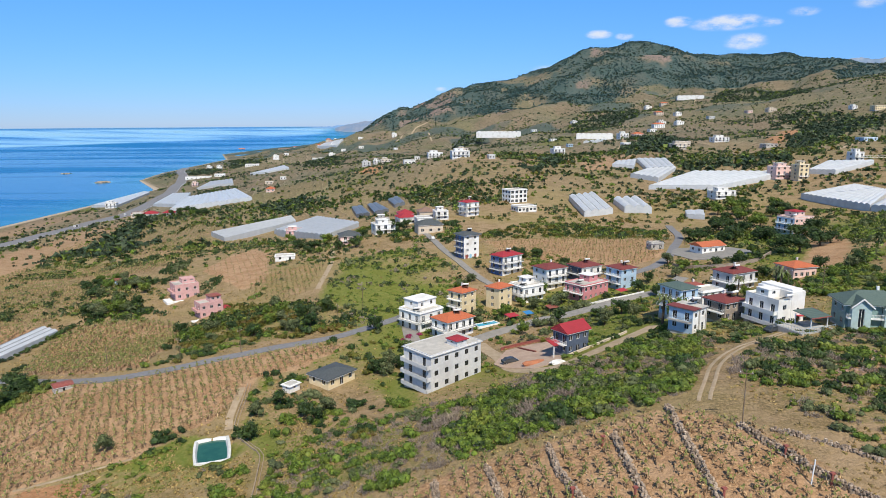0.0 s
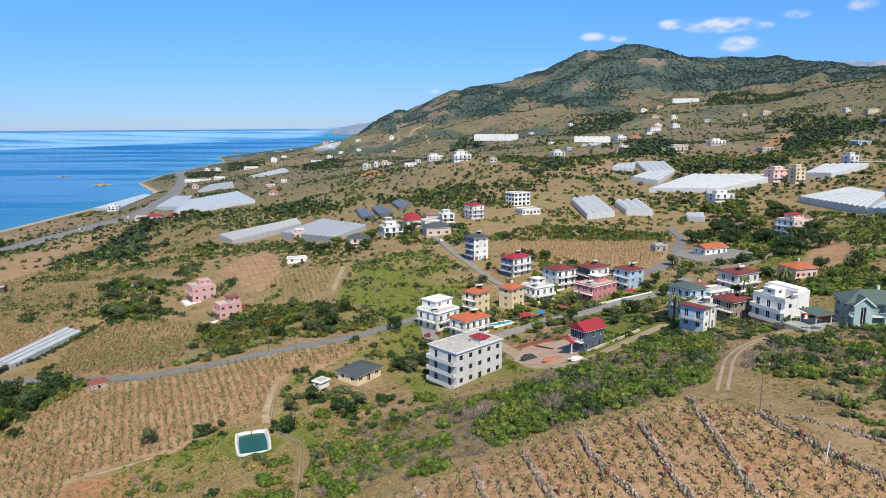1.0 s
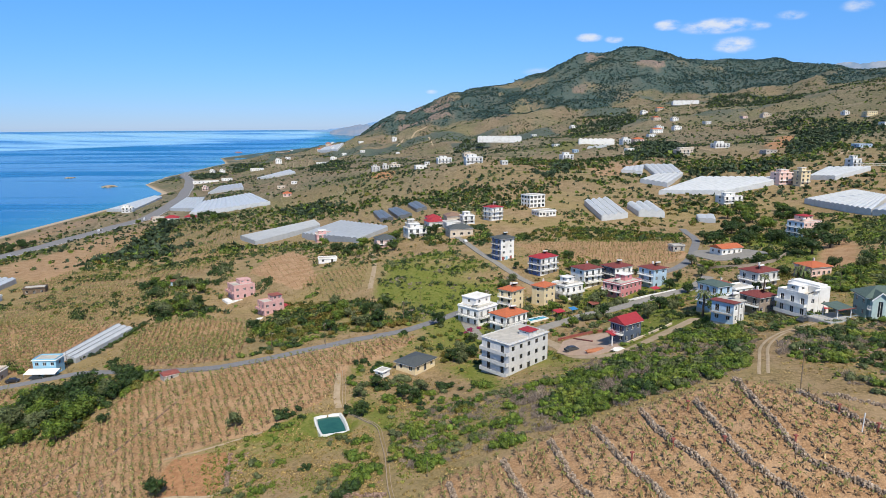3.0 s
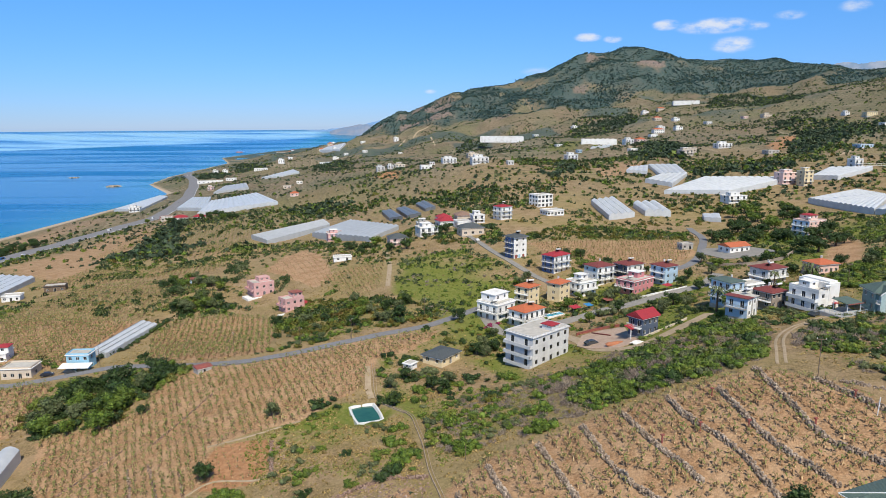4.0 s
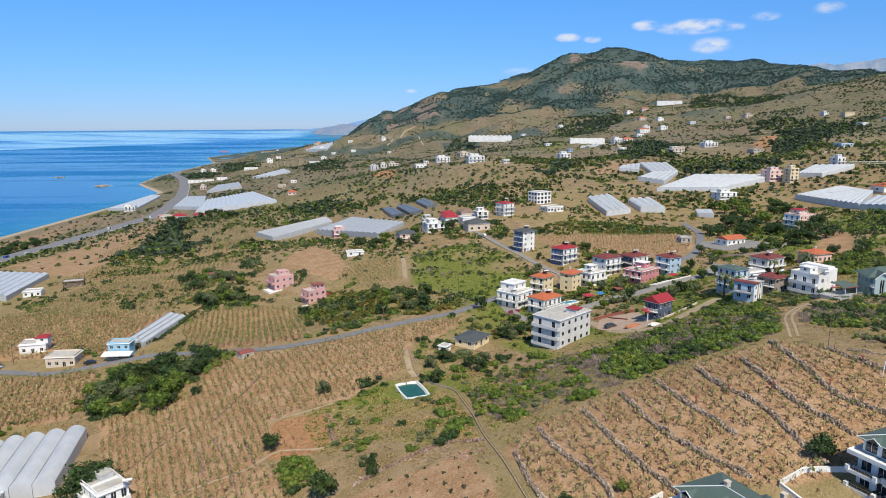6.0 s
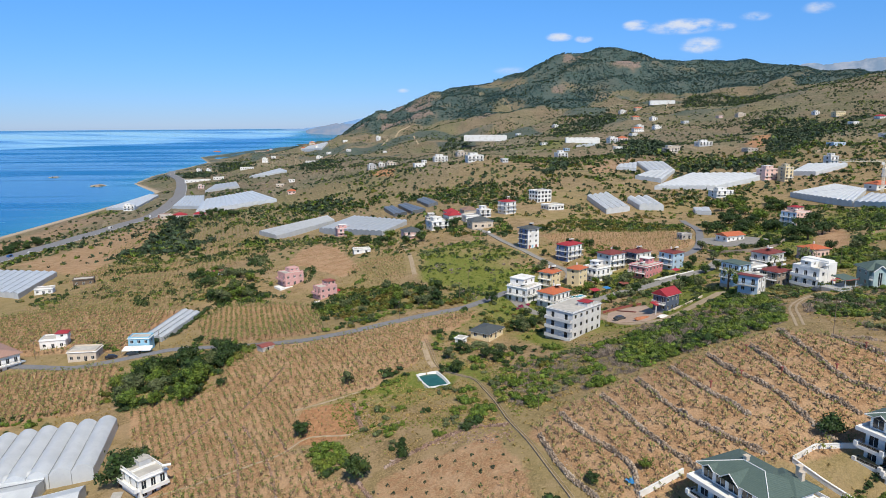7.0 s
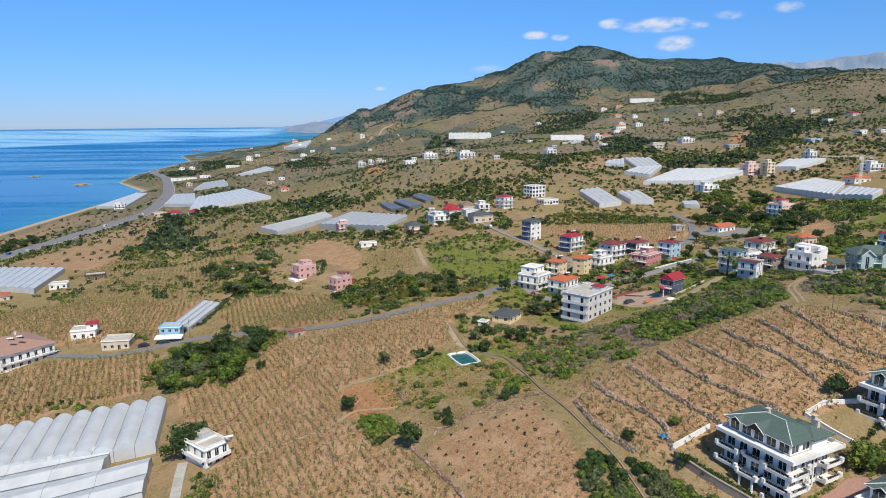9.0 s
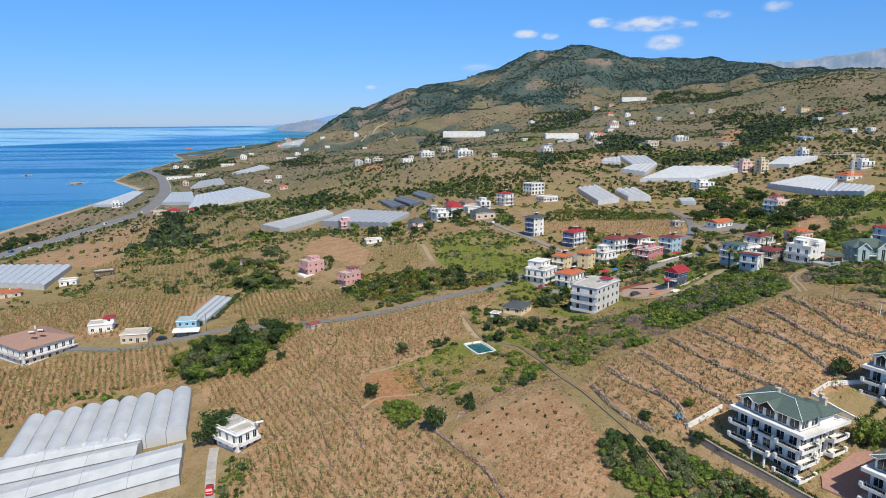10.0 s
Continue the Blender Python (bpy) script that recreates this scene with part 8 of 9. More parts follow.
# far slopes and wooded hill
# foliage colour dulled a little to stand for haze over the slopes
LEAF_MID = surface("haze-dulled dark green foliage", (0.052, 0.085, 0.042), (0.034, 0.058, 0.03), 0.5, 0.7, (0.105, 0.125, 0.06), 0, island=0.5, through=0.15)
TREE_BELTS = [[(167, 512), (184, 534), (228, 548), (262, 566), (287, 556), (273, 530), (233, 526), (197, 524)], [(323, 629), (446, 835), (584, 1050), (626, 1052), (588, 925), (649, 943), (588, 863), (492, 783), (350, 613), (310, 581)],
              [(491, 1002), (540, 1075), (594, 1120), (590, 1044), (533, 969)], [(179, 680), (236, 828), (327, 974), (253, 704), (216, 621), (176, 625)], [(584, 1460), (730, 1783), (780, 1709), (833, 1542), (700, 1300), (683, 1504)],
              [(249, 1349), (289, 1481), (382, 1631), (473, 1650), (390, 1336), (295, 1244), (233, 1205)], [(15, 1397), (45, 1480), (90, 1440), (64, 1235)], [(-517, 1580), (-575, 1840), (-401, 1513), (-361, 1274)],
              [(-485, 1249), (-560, 1500), (-500, 1480), (-420, 1250)], [(-299, 1440), (-226, 1440), (-170, 1158), (-185, 1060), (-251, 1193)], [(-170, 654), (-139, 640), (-113, 606), (-138, 572), (-170, 610)],
              [(700, 860), (760, 1010), (860, 980), (800, 870)], [(-272, 437), (-274, 498), (-287, 579), (-309, 672), (-288, 655), (-259, 554), (-214, 466), (-222, 404)], [(60, 560), (100, 620), (112, 600), (80, 545)]]
rs = np.random.RandomState(78)
n = 160000
x = rs.uniform(-620, 1500, n)
y = 430 + 2060 * rs.beta(1.0, 1.12, n)
view = np.abs(x + 40) < 0.80 * (y + 60)
hillk = wild(x, y)
terr = np.mod(land(x, y) * 0.42 + wavy(x, y, 90, 24) * 3, 1.0)
dens = np.clip((wavy(x, y * 1.4, 42, 34) - 0.555) * 6, 0, 1) * 0.42 + 0.05 + 0.07 * np.clip((x - 150) / 200, 0, 1)
dens = dens + 0.5 * (np.abs(wavy(x, y * 1.5, 58, 41) - 0.5) < 0.012) + 0.16 * (np.abs(terr - 0.95) < 0.07) * (wavy(x, y, 60, 42) > 0.5)
_, _, _, _, bare, _ = ground_cover(x, y)
bald = np.zeros(n, bool)
for poly in CLEARINGS:
    bald |= inside(poly, x, y)
dens = dens * (1 - hillk) + hillk * np.clip(0.66 + 1.6 * (wavy(x, y, 48, 8) - 0.40), 0.16, 1.0) * (1 - 0.8 * bare) * np.where(bald, 0.12, 1.0)
belt = np.zeros(n, bool)
for poly in TREE_BELTS:
    belt |= inside(poly, x + 14 * (wavy(x, y, 9, 43) - 0.5), y + 20 * (wavy(x, y, 9, 44) - 0.5))
dens = np.where(belt, np.where(y < 900, 1.0, 0.62), dens)
ok = view & (rs.uniform(0, 1, n) < dens) & clear(x, y, 2.0, False)
x, y, hk, bl = x[ok], y[ok], hillk[ok], belt[ok]
sz = 1.0 + 2.6 * rs.beta(1.3, 2.6, len(x)) + hk * 0.9 + 1.5 * bl
pick = rs.uniform(0, 1, len(x)) + 0.25 * (wavy(x, y, 40, 45) - 0.5)
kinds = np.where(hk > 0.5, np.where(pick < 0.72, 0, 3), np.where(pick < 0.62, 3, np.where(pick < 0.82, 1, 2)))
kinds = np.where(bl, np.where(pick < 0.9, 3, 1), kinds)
for k, (mt, lab) in enumerate(((LEAF_FAR_HAZE, "dark haze-blue pines and scrub on the far hillsides"), (LEAF_GREEN, "green scrub on the far hillsides"), (LEAF_OLIVE, "grey-green scrub on the far hillsides"), (LEAF_MID, "dark trees and tree belts on the slopes"))):
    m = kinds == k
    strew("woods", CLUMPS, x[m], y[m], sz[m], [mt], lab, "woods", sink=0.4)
# pines along the hill's crest
cx = np.arange(-60, 1250, 5.0) + rs.uniform(-4, 4, 262)
cx = np.concatenate([cx, cx + 2.3, cx - 1.1])
cy = 2380 - 0.12 * np.clip(cx - 900, 0, 2000) + rs.normal(-8, 22, len(cx))
m = rs.uniform(0, 1, len(cx)) < np.clip((wavy(cx, cy, 40, 46) - 0.25) * 2, 0.15, 1)
strew("woods", TUFTS, cx[m], cy[m], rs.uniform(2.5, 5.0, m.sum()), [LEAF_FAR_HAZE], "pines standing along the crest of the hill", "woods", tall=rs.uniform(1.1, 2.2, m.sum()), sink=0.5)


# ---- banana and other crops ----
def banana(seed, green=5, dry=4, h=1.0):
    """A young banana plant: stalk, arching green blades and hanging dry ones."""
    rs = np.random.RandomState(seed)
    vs, fs, ids = [], [], []

    def tri(a, b, c, k):
        fs.append((len(vs), len(vs) + 1, len(vs) + 2))
        vs.extend((a, b, c))
        ids.append(k)

    lean = rs.uniform(-0.12, 0.12, 2)
    tip = np.array([lean[0], lean[1], 0.75 * h])
    for k in range(3):
        a, b = 2.094 * k, 2.094 * (k + 1)
        p, q = np.array([math.cos(a) * .13, math.sin(a) * .13, 0]), np.array([math.cos(b) * .13, math.sin(b) * .13, 0])
        tri(p, q, tip, 1)
    for k in range(green + dry):
        a = rs.uniform(0, 6.283)
        d, s = np.array([math.cos(a), math.sin(a), 0]), np.array([-math.sin(a), math.cos(a), 0])
        up = np.array([0, 0, 1.0])
        if k < green:
            L, w, st = rs.uniform(.45, .85), rs.uniform(.09, .16), tip * rs.uniform(0.8, 1.05)
            m, e = st + d * L * .55 + up * L * rs.uniform(.3, .75), st + d * L + up * L * rs.uniform(-.1, .5)
            kk = 0
        else:
            L, w, st = rs.uniform(.3, .65), rs.uniform(.05, .11), tip * rs.uniform(0.3, 0.9)
            m, e = st + d * L * .6 - up * 0.1, st + d * L - up * st[2] * rs.uniform(.6, .95)
            kk = 1
        tri(st, m + s * w, m - s * w, kk)
        tri(m + s * w, e, m - s * w, kk)
    return np.array(vs), np.array(fs), np.array(ids)


BANANA_YOUNG = [banana(400 + k, 4, 4) for k in range(8)]
BANANA_FULL = [banana(430 + k, 5, 6, 1.25) for k in range(8)]
BANANA_BARE = [banana(460 + k, 2, 5, 0.8) for k in range(6)]


def crop(poly, spacing, turn, protos, size, label, seed, skip=0.08):
    """Plants in rows over a field."""
    rs = np.random.RandomState(seed)
    xs, ys = [p[0] for p in poly], [p[1] for p in poly]
    cx, cy, R = (min(xs) + max(xs)) / 2, (min(ys) + max(ys)) / 2, max(max(xs) - min(xs), max(ys) - min(ys)) * 0.75
    m = int(R / spacing[0]), int(R / spacing[1])
    a, b = np.meshgrid(np.arange(-m[0], m[0]) * spacing[0], np.arange(-m[1], m[1]) * spacing[1])
    a, b = a.ravel() + rs.normal(0, 0.25, a.size), b.ravel() + rs.normal(0, 0.36, b.size)
    t = radians(turn)
    x, y = cx + a * math.cos(t) - b * math.sin(t), cy + a * math.sin(t) + b * math.cos(t)
    ok = inside(poly, x, y) & clear(x, y, 0.6, False) & (rs.uniform(0, 1, len(x)) > skip)
    if poly is FIELD_TERRACE:
        for w in WALLS:
            ok &= to_line(w, x, y) > 1.0
    x, y = x[ok], y[ok]
    strew("banana_plants", protos, x, y, size[0] + (size[1] - size[0]) * rs.beta(2, 2, len(x)), [BANANA_LEAF, BANANA_DRY], label, "banana plants", rs)


crop(FIELD_BIG, (1.95, 1.15), 24, BANANA_YOUNG, (0.9, 1.55), "rows of young banana plants with dry leaves on tan soil", 1)
crop(FIELD_TERRACE, (1.8, 1.3), 4, BANANA_YOUNG, (0.8, 1.5), "young banana plants on stone-walled terraces", 2)
crop(FIELD_WEST, (2.1, 1.35), 20, BANANA_FULL, (1.0, 1.8), "green and yellow banana plants below the lane", 3)
crop(FIELD_MID, (2.2, 1.3), 14, BANANA_FULL, (1.0, 1.8), "dense banana rows beside the long greenhouse", 4)
crop(FIELD_NORTHWEST, (2.2, 1.4), 10, BANANA_FULL, (1.0, 1.8), "banana rows above the lower lane", 5)
crop(FIELD_PLOT, (1.9, 2.1), 35, BANANA_FULL, (0.6, 1.1), "leafy young plants in the small plot", 6)
crop(FIELD_SOUTH, (1.95, 1.2), 24, BANANA_YOUNG, (0.8, 1.5), "rows of young banana plants beside the green patch", 16)
# dark seedlings set wide apart on the bare plot
sa, sb = np.meshgrid(np.arange(-68, -30, 3.7), np.arange(62, 94, 3.7))
rs = np.random.RandomState(640)
sa, sb = sa.ravel() + rs.normal(0, 0.4, sa.size), sb.ravel() + rs.normal(0, 0.4, sb.size)
sa, sb = sa * 0.94 - sb * 0.10 + 4.5, sb + 0.12 * (sa + 50)
m = inside(FIELD_BARE, sa, sb)
strew("seedlings", TUFTS, sa[m], sb[m], rs.uniform(0.35, 0.6, m.sum()), [LEAF_MID], "dark green seedlings set wide apart on bare soil", "seedlings", rs, tall=rs.uniform(1.3, 1.9, m.sum()))
crop(FIELD_RED, (1.9, 2.1), 24, BANANA_YOUNG, (0.6, 0.95), "tiny seedlings on red soil", 8)
crop(FIELD_CORN, (2.0, 2.4), 25, BANANA_BARE, (1.2, 2.0), "dry tan crop rows behind the houses", 9, 0.0)
crop(FIELD_KNOLL, (3.0, 3.2), 20, BANANA_BARE, (0.7, 1.2), "sparse dry crop on the pale knoll", 10)
crop([(-150, 330), (-230, 340), (-240, 268), (-163, 256)], (2.2, 2.3), 15, BANANA_FULL, (0.9, 1.7), "banana rows on the lower plain", 11)
crop([(-58, 310), (-70, 312), (-85, 307), (-88, 285), (-76, 262), (-69, 252), (-57, 260)], (2.2, 1.5), 15, BANANA_YOUNG, (0.8, 1.4), "young plants on the slope below the path", 12)
crop([(-265, 340), (-215, 345), (-165, 345), (-150, 400), (-190, 385), (-230, 400), (-262, 400)], (2.8, 1.9), 15, BANANA_FULL, (0.9, 1.7), "pale banana rows on the plain behind the villas", 14)
crop([(-205, 415), (-150, 405), (-128, 400), (-122, 440), (-180, 490), (-205, 470)], (3.0, 2.0), 15, BANANA_YOUNG, (0.9, 1.7), "dry banana rows below the grey greenhouse", 15)
crop([(-300, 480), (-180, 430), (-160, 480), (-230, 620), (-300, 620)], (3.0, 3.2), 15, BANANA_YOUNG, (1.0, 1.8), "banana rows on the coastal slope", 13)


def plant_row(pts, gap, protos, size, mat, label, seed):
    """Low plants set closely along a line."""
    rs = np.random.RandomState(seed)
    line = smooth_line(pts, gap)
    x, y = np.array([p[0] for p in line]) + rs.normal(0, 0.12, len(line)), np.array([p[1] for p in line]) + rs.normal(0, 0.12, len(line))
    strew("crop_row", protos, x, y, size * rs.uniform(0.7, 1.2, len(x)), [mat], label, "crop row", rs, sink=0.03)


for k, row in enumerate(([(-111.7, 94.7), (-107, 74.3), (-104, 62)], [(-109.3, 93.3), (-104.4, 73.7), (-101.5, 62)], [(-106.9, 92.7), (-101.7, 73.1), (-99, 62)])):
    plant_row(row, 0.35, TUFTS, 0.26, LEAF_GREEN, "thin green row of young plants in the field", 500 + k)
for k in range(7):
    plant_row([(-120.5 + 0.9 * k, 90.6 - 0.35 * k), (-119.0 + 0.9 * k, 82.5)], 0.4, TUFTS, 0.36, LEAF_GREEN if k % 3 else LEAF_OLIVE, "vegetable row in the garden of the white house", 520 + k)
# single clumps on the grassy bank below the bungalow
CLUMP_SPOTS = ((-39.9, 161.4, 2.0, "dark"), (-32.6, 151.1, 2.2, "olive"), (-38.6, 146.2, 1.9, "dark"), (-36, 148.5, 1.6, "olive"), (-26.5, 141, 2.4, "green"), (-22, 143.7, 2.6, "dark"), (-29.7, 118.1, 2.4, "green"), (-27.8, 112.9, 2.3, "green"),
               (-31.1, 104.2, 2.2, "green"), (-35.3, 137.7, 2.2, "green"), (-16.8, 124.1, 2.1, "rust"), (-18.2, 115.9, 1.9, "green"), (-22.3, 121.2, 1.0, "green"), (-16, 103.7, 1.8, "olive"), (-9.9, 106.4, 2.6, "green"),
               (-11.3, 97.8, 2.4, "green"), (-25.6, 98.5, 2.3, "green"), (-40.6, 115.4, 2.1, "green"), (-40.6, 109.1, 2.2, "green"), (-45.2, 132.8, 2.0, "dark"), (-29, 136, 1.8, "green"), (-33, 109, 1.8, "green"),
               (-41.4, 95, 2.2, "dark"), (-37.8, 99.8, 2.6, "green"), (-40, 98, 2.1, "green"), (-43.6, 103.8, 1.7, "green"), (-49.3, 94.9, 1.3, "green"), (-59.1, 103.6, 1.4, "green"), (-61.5, 102.1, 1.2, "green"), (-58.3, 112, 1.2, "green"),
               (-25.5, 96.7, 2.0, "green"), (-28, 117.4, 2.1, "green"), (-61.3, 134.2, 2.4, "dark"), (-63.5, 128.6, 1.6, "dark"), (-59.5, 93.8, 1.5, "dark"), (-46.5, 99, 1.6, "olive"), (-52, 108, 1.2, "dark"), (-12.2, 141.1, 2.2, "green"), (-17.7, 127, 2.0, "dark"))
for kd in ("green", "dark", "olive", "rust"):
    spots = [q for q in CLUMP_SPOTS if q[3] == kd]
    rs = np.random.RandomState(611)
    px, py = np.array([q[0] for q in spots]).repeat(8), np.array([q[1] for q in spots]).repeat(8)
    pr = np.array([q[2] for q in spots]).repeat(8)
    px, py = px + pr * rs.uniform(-0.95, 0.95, len(px)), py + pr * rs.uniform(-0.95, 0.95, len(py))
    strew("shrubs", BUSHES, px, py, pr * rs.uniform(0.45, 0.8, len(px)), [KINDS[kd][0]], KINDS[kd][1] + " in single clumps on the grassy bank", rs=rs)
for k, row in enumerate(([(-157.7, 207.4), (-156.4, 213), (-152.5, 219)], [(-153.6, 224), (-153, 232), (-152.5, 240), (-151.5, 247), (-150.5, 256)])):
    plant_row(row, 1.7, BUSHES, 1.7, LEAF_DARK if k else LEAF_MID, "hedge of dark bushes beside the long greenhouse", 580 + k)
# rounded grey-green bushes along the village lane
for k, (row, sz) in enumerate((([(24.5, 199.8), (29.9, 197.9), (35.8, 196.7)], 2.0), ([(32.9, 214.0), (40.9, 214.5), (48.8, 214.7)], 2.1), ([(23.7, 211.4), (34.5, 209.4)], 1.6))):
    plant_row(row, 2.3, BUSHES, sz, LEAF_OLIVE, "row of rounded grey-green bushes beside the village lane", 560 + k)
# clipped hedges round the apartment blocks
for k, (row, sz, mt) in enumerate((([(-13.6, 52), (-10.6, 46.2), (-5.8, 38.6), (-1.2, 31.2), (2.2, 25.5)], 1.25, LEAF_DARK), ([(-12.6, 52.4), (-9.6, 46.8), (-6.6, 42)], 0.5, LEAF_GREEN),
                                   ([(13.5, 40.5), (16, 44), (22, 48), (28, 51.5)], 0.85, LEAF_DARK), ([(14.6, 38.6), (19, 42.6), (27, 47.5)], 0.7, LEAF_GREEN), ([(1.6, 37.2), (5.5, 38.4), (9, 40)], 0.55, LEAF_GREEN))):
    plant_row(row, 0.8, BUSHES, sz, mt, "clipped green hedge beside the apartment garden", 540 + k)

# ---- trees ----
def limb(vs, fs, p, q, r0, r1, n=5):
    p, q = np.array(p, float), np.array(q, float)
    d = q - p
    d /= np.linalg.norm(d)
    s = np.cross(d, [0.3, 0.9, 0.2])
    s /= np.linalg.norm(s)
    t = np.cross(d, s)
    b = len(vs)
    for c, r in ((p, r0), (q, r1)):
        for k in range(n):
            a = 2 * math.pi * k / n
            vs.append(c + (s * math.cos(a) + t * math.sin(a)) * r)
    for k in range(n):
        m = (k + 1) % n
        fs.append((b + k, b + m, b + n + m))
        fs.append((b + k, b + n + m, b + n + k))


TREE_KINDS = {}


def tree_meshes(kind, var, mat):
    """Trunk with limbs, and crown, of one kind of tree, shared between trees alike."""
    key = (kind, var)
    if key in TREE_KINDS:
        return TREE_KINDS[key]
    rs = np.random.RandomState(600 + var * 13 + len(kind))
    tv, tf, cv, cf, base = [], [], [], [], 0
    H = 1.0
    if kind == "pine":
        limb(tv, tf, (0, 0, -0.1), (0, 0, 0.9), 0.045, 0.012)
        lobes = [(0.12 * (1 - k / 12) * rs.uniform(-1, 1), 0.12 * (1 - k / 12) * rs.uniform(-1, 1), 0.16 + 0.07 * k, 0.36 * (1 - k / 13) + 0.03) for k in range(12)]
    elif kind == "palm":
        limb(tv, tf, (0, 0, -0.1), (0.04, 0.02, 0.72), 0.05, 0.035)
        lobes = []
    else:
        limb(tv, tf, (0, 0, -0.1), (0.02, 0.01, 0.38), 0.055, 0.035)
        lobes = []
        for k in range(9):
            a, r = k * 2.4 + rs.uniform(-.4, .4), rs.uniform(0.1, 0.36)
            z = rs.uniform(0.42, 0.8) - 0.25 * r
            p = (r * math.cos(a), r * math.sin(a), z)
            limb(tv, tf, (0.02, 0.01, 0.34), p, 0.022, 0.008, 4)
            lobes.append((*p, rs.uniform(0.15, 0.25)))
    for x, y, z, r in lobes:
        v = ICO1[0] * r * 0.66 * rs.uniform(0.75, 1.2, size=(len(ICO1[0]), 1)) + np.array([x, y, z])
        cv.append(v)
        cf.append(ICO1[1] + base)
        base += len(v)
        n = 105
        d = blob_points(rs, n)
        p = np.array([x, y, z]) + d * r * rs.uniform(0.75, 1.15, size=(n, 1))
        lv, lf = leaf_tris(rs, p, 0.062 if kind != "pine" else 0.06, d)
        cv.append(lv)
        cf.append(lf + base)
        base += len(lv)
    if kind == "palm":
        for k in range(18):
            a, el = k * 2.399, rs.uniform(-0.5, 0.9)
            d, s = np.array([math.cos(a), math.sin(a), 0]), np.array([-math.sin(a), math.cos(a), 0])
            c0, c1, c2 = np.array([0.04, 0.02, 0.72]), np.array([0.04, 0.02, 0.72]) + d * 0.22 + np.array([0, 0, 0.2 * el + 0.05]), np.array([0.04, 0.02, 0.72]) + d * 0.42 + np.array([0, 0, 0.25 * el - 0.12])
            q = np.array([c0, c1 + s * 0.05, c1 - s * 0.05, c2])
            cv.append(q)
            cf.append(np.array([[0, 1, 2], [1, 3, 2]]) + base)
            base += 4
    TREE_KINDS[key] = (mesh_from("trunk", np.array(tv), tf, [BARK]), mesh_from("crown", np.concatenate(cv), np.concatenate(cf), [mat]))
    return TREE_KINDS[key]


def tree(kind, x, y, h, wide=1.0, var=0, label="leafy green tree", turn=0.0):
    mat = {"broad": LEAF_GREEN, "dark": LEAF_DARK, "pine": LEAF_DARK, "olive": LEAF_OLIVE, "palm": LEAF_OLIVE}[kind]
    tr, cr = tree_meshes(kind, var, mat)
    ob = thing("tree", x, y, tz(x, y), turn, label, "tree", "trees")
    m = Matrix.Diagonal((h * wide, h * wide, h, 1))
    for nm, me in (("trunk", tr), ("crown", cr)):
        o = new(nm, me)
        o.parent = ob
        o.matrix_basis = m
    return ob


# the trees that stand out, one by one
for kind, x, y, h, w, lab in (
        ("dark", -68, 83, 7.5, 0.9, "tall dark tree at the corner of the bare plot"), ("dark", -84, 107, 5.2, 1.0, "round dark tree beside the red plot"),
        ("pine", -58, 88, 5.0, 0.75, "small conical cypress on the grassy slope"), ("dark", -42.5, 130, 4.0, 1.2, "round dark tree beside the pond"),
        ("olive", -74, 131, 4.5, 1.0, "grey-green tree on the field edge"), ("dark", -115, 147, 3.2, 1.2, "small dark tree in the banana field"),
        ("dark", -23, 201, 5.5, 1.0, "round dark tree beside the lane"), ("dark", -127, 100, 9.0, 1.2, "large spreading dark green tree beside the white house"),
        ("dark", -123.5, 104, 8.0, 1.15, "large dark green tree behind the white house"), ("dark", -33, 140, 4.5, 1.0, "dark evergreen garden tree beside the bungalow"),
        ("olive", -28, 141, 4.2, 1.2, "blue-grey garden tree below the bungalow"), ("dark", -30, 136, 4.5, 1.1, "dark garden tree beside the bungalow"),
        ("dark", 2, 158, 5.5, 1.0, "dark tree beside the grey apartment house"), ("broad", 6, 162, 4.5, 1.0, "young green tree beside the yard"),
        ("olive", -44, 141, 4.0, 1.1, "grey-green tree beside the channel"), ("dark", -40, 146, 4.5, 1.1, "dark tree above the bungalow"),
        ("broad", 60, 166, 8.0, 0.9, "tall palm-like green tree before the blue house"), ("palm", 57, 170, 9.0, 0.9, "date palm before the blue house"),
        ("palm", 98, 190, 9.0, 0.8, "palm beside the grey villa"), ("palm", 100, 196, 8.0, 0.8, "palm behind the grey villa"),
        ("palm", 88, 195, 7.0, 0.8, "palm in the villa garden"), ("broad", 15, 41, 6.0, 1.1, "green garden tree beside the apartment block"),
        ("broad", 20, 38, 5.0, 1.2, "round garden tree on the lawn"), ("dark", -15, 51, 4.0, 0.9, "dark tree by the retaining wall"),
        ("dark", 22, 59, 5.0, 1.1, "dark bushy tree under the terrace wall"), ("broad", -12, 62, 2.4, 1.2, "small bush-like tree on the terrace"),
        ("dark", -22, 62, 2.4, 1.3, "small dark tree beside the channel")):
    tree(kind, x, y, h, w, int(abs(x) + y) % 4, lab, (x * 37 + y * 11) % 360)
    BUILT.append((x, y, 0.8))
for k, (x, y) in enumerate(((120.7, 323.8), (122.3, 314), (143, 341), (152, 349), (145.4, 320.8), (145.7, 302), (146.5, 295), (133, 256.5), (137, 252), (150.4, 261.4), (157.8, 267), (156.5, 288.7), (165.3, 293.8), (128, 300), (136, 308), (150, 310))):
    tree("dark", x, y, 6.5 + (k * 7 % 5) * 0.6, 1.25 + (k % 3) * 0.12, k % 4, "dark spreading pine beside the long bungalow", k * 47)
rs = np.random.RandomState(91)
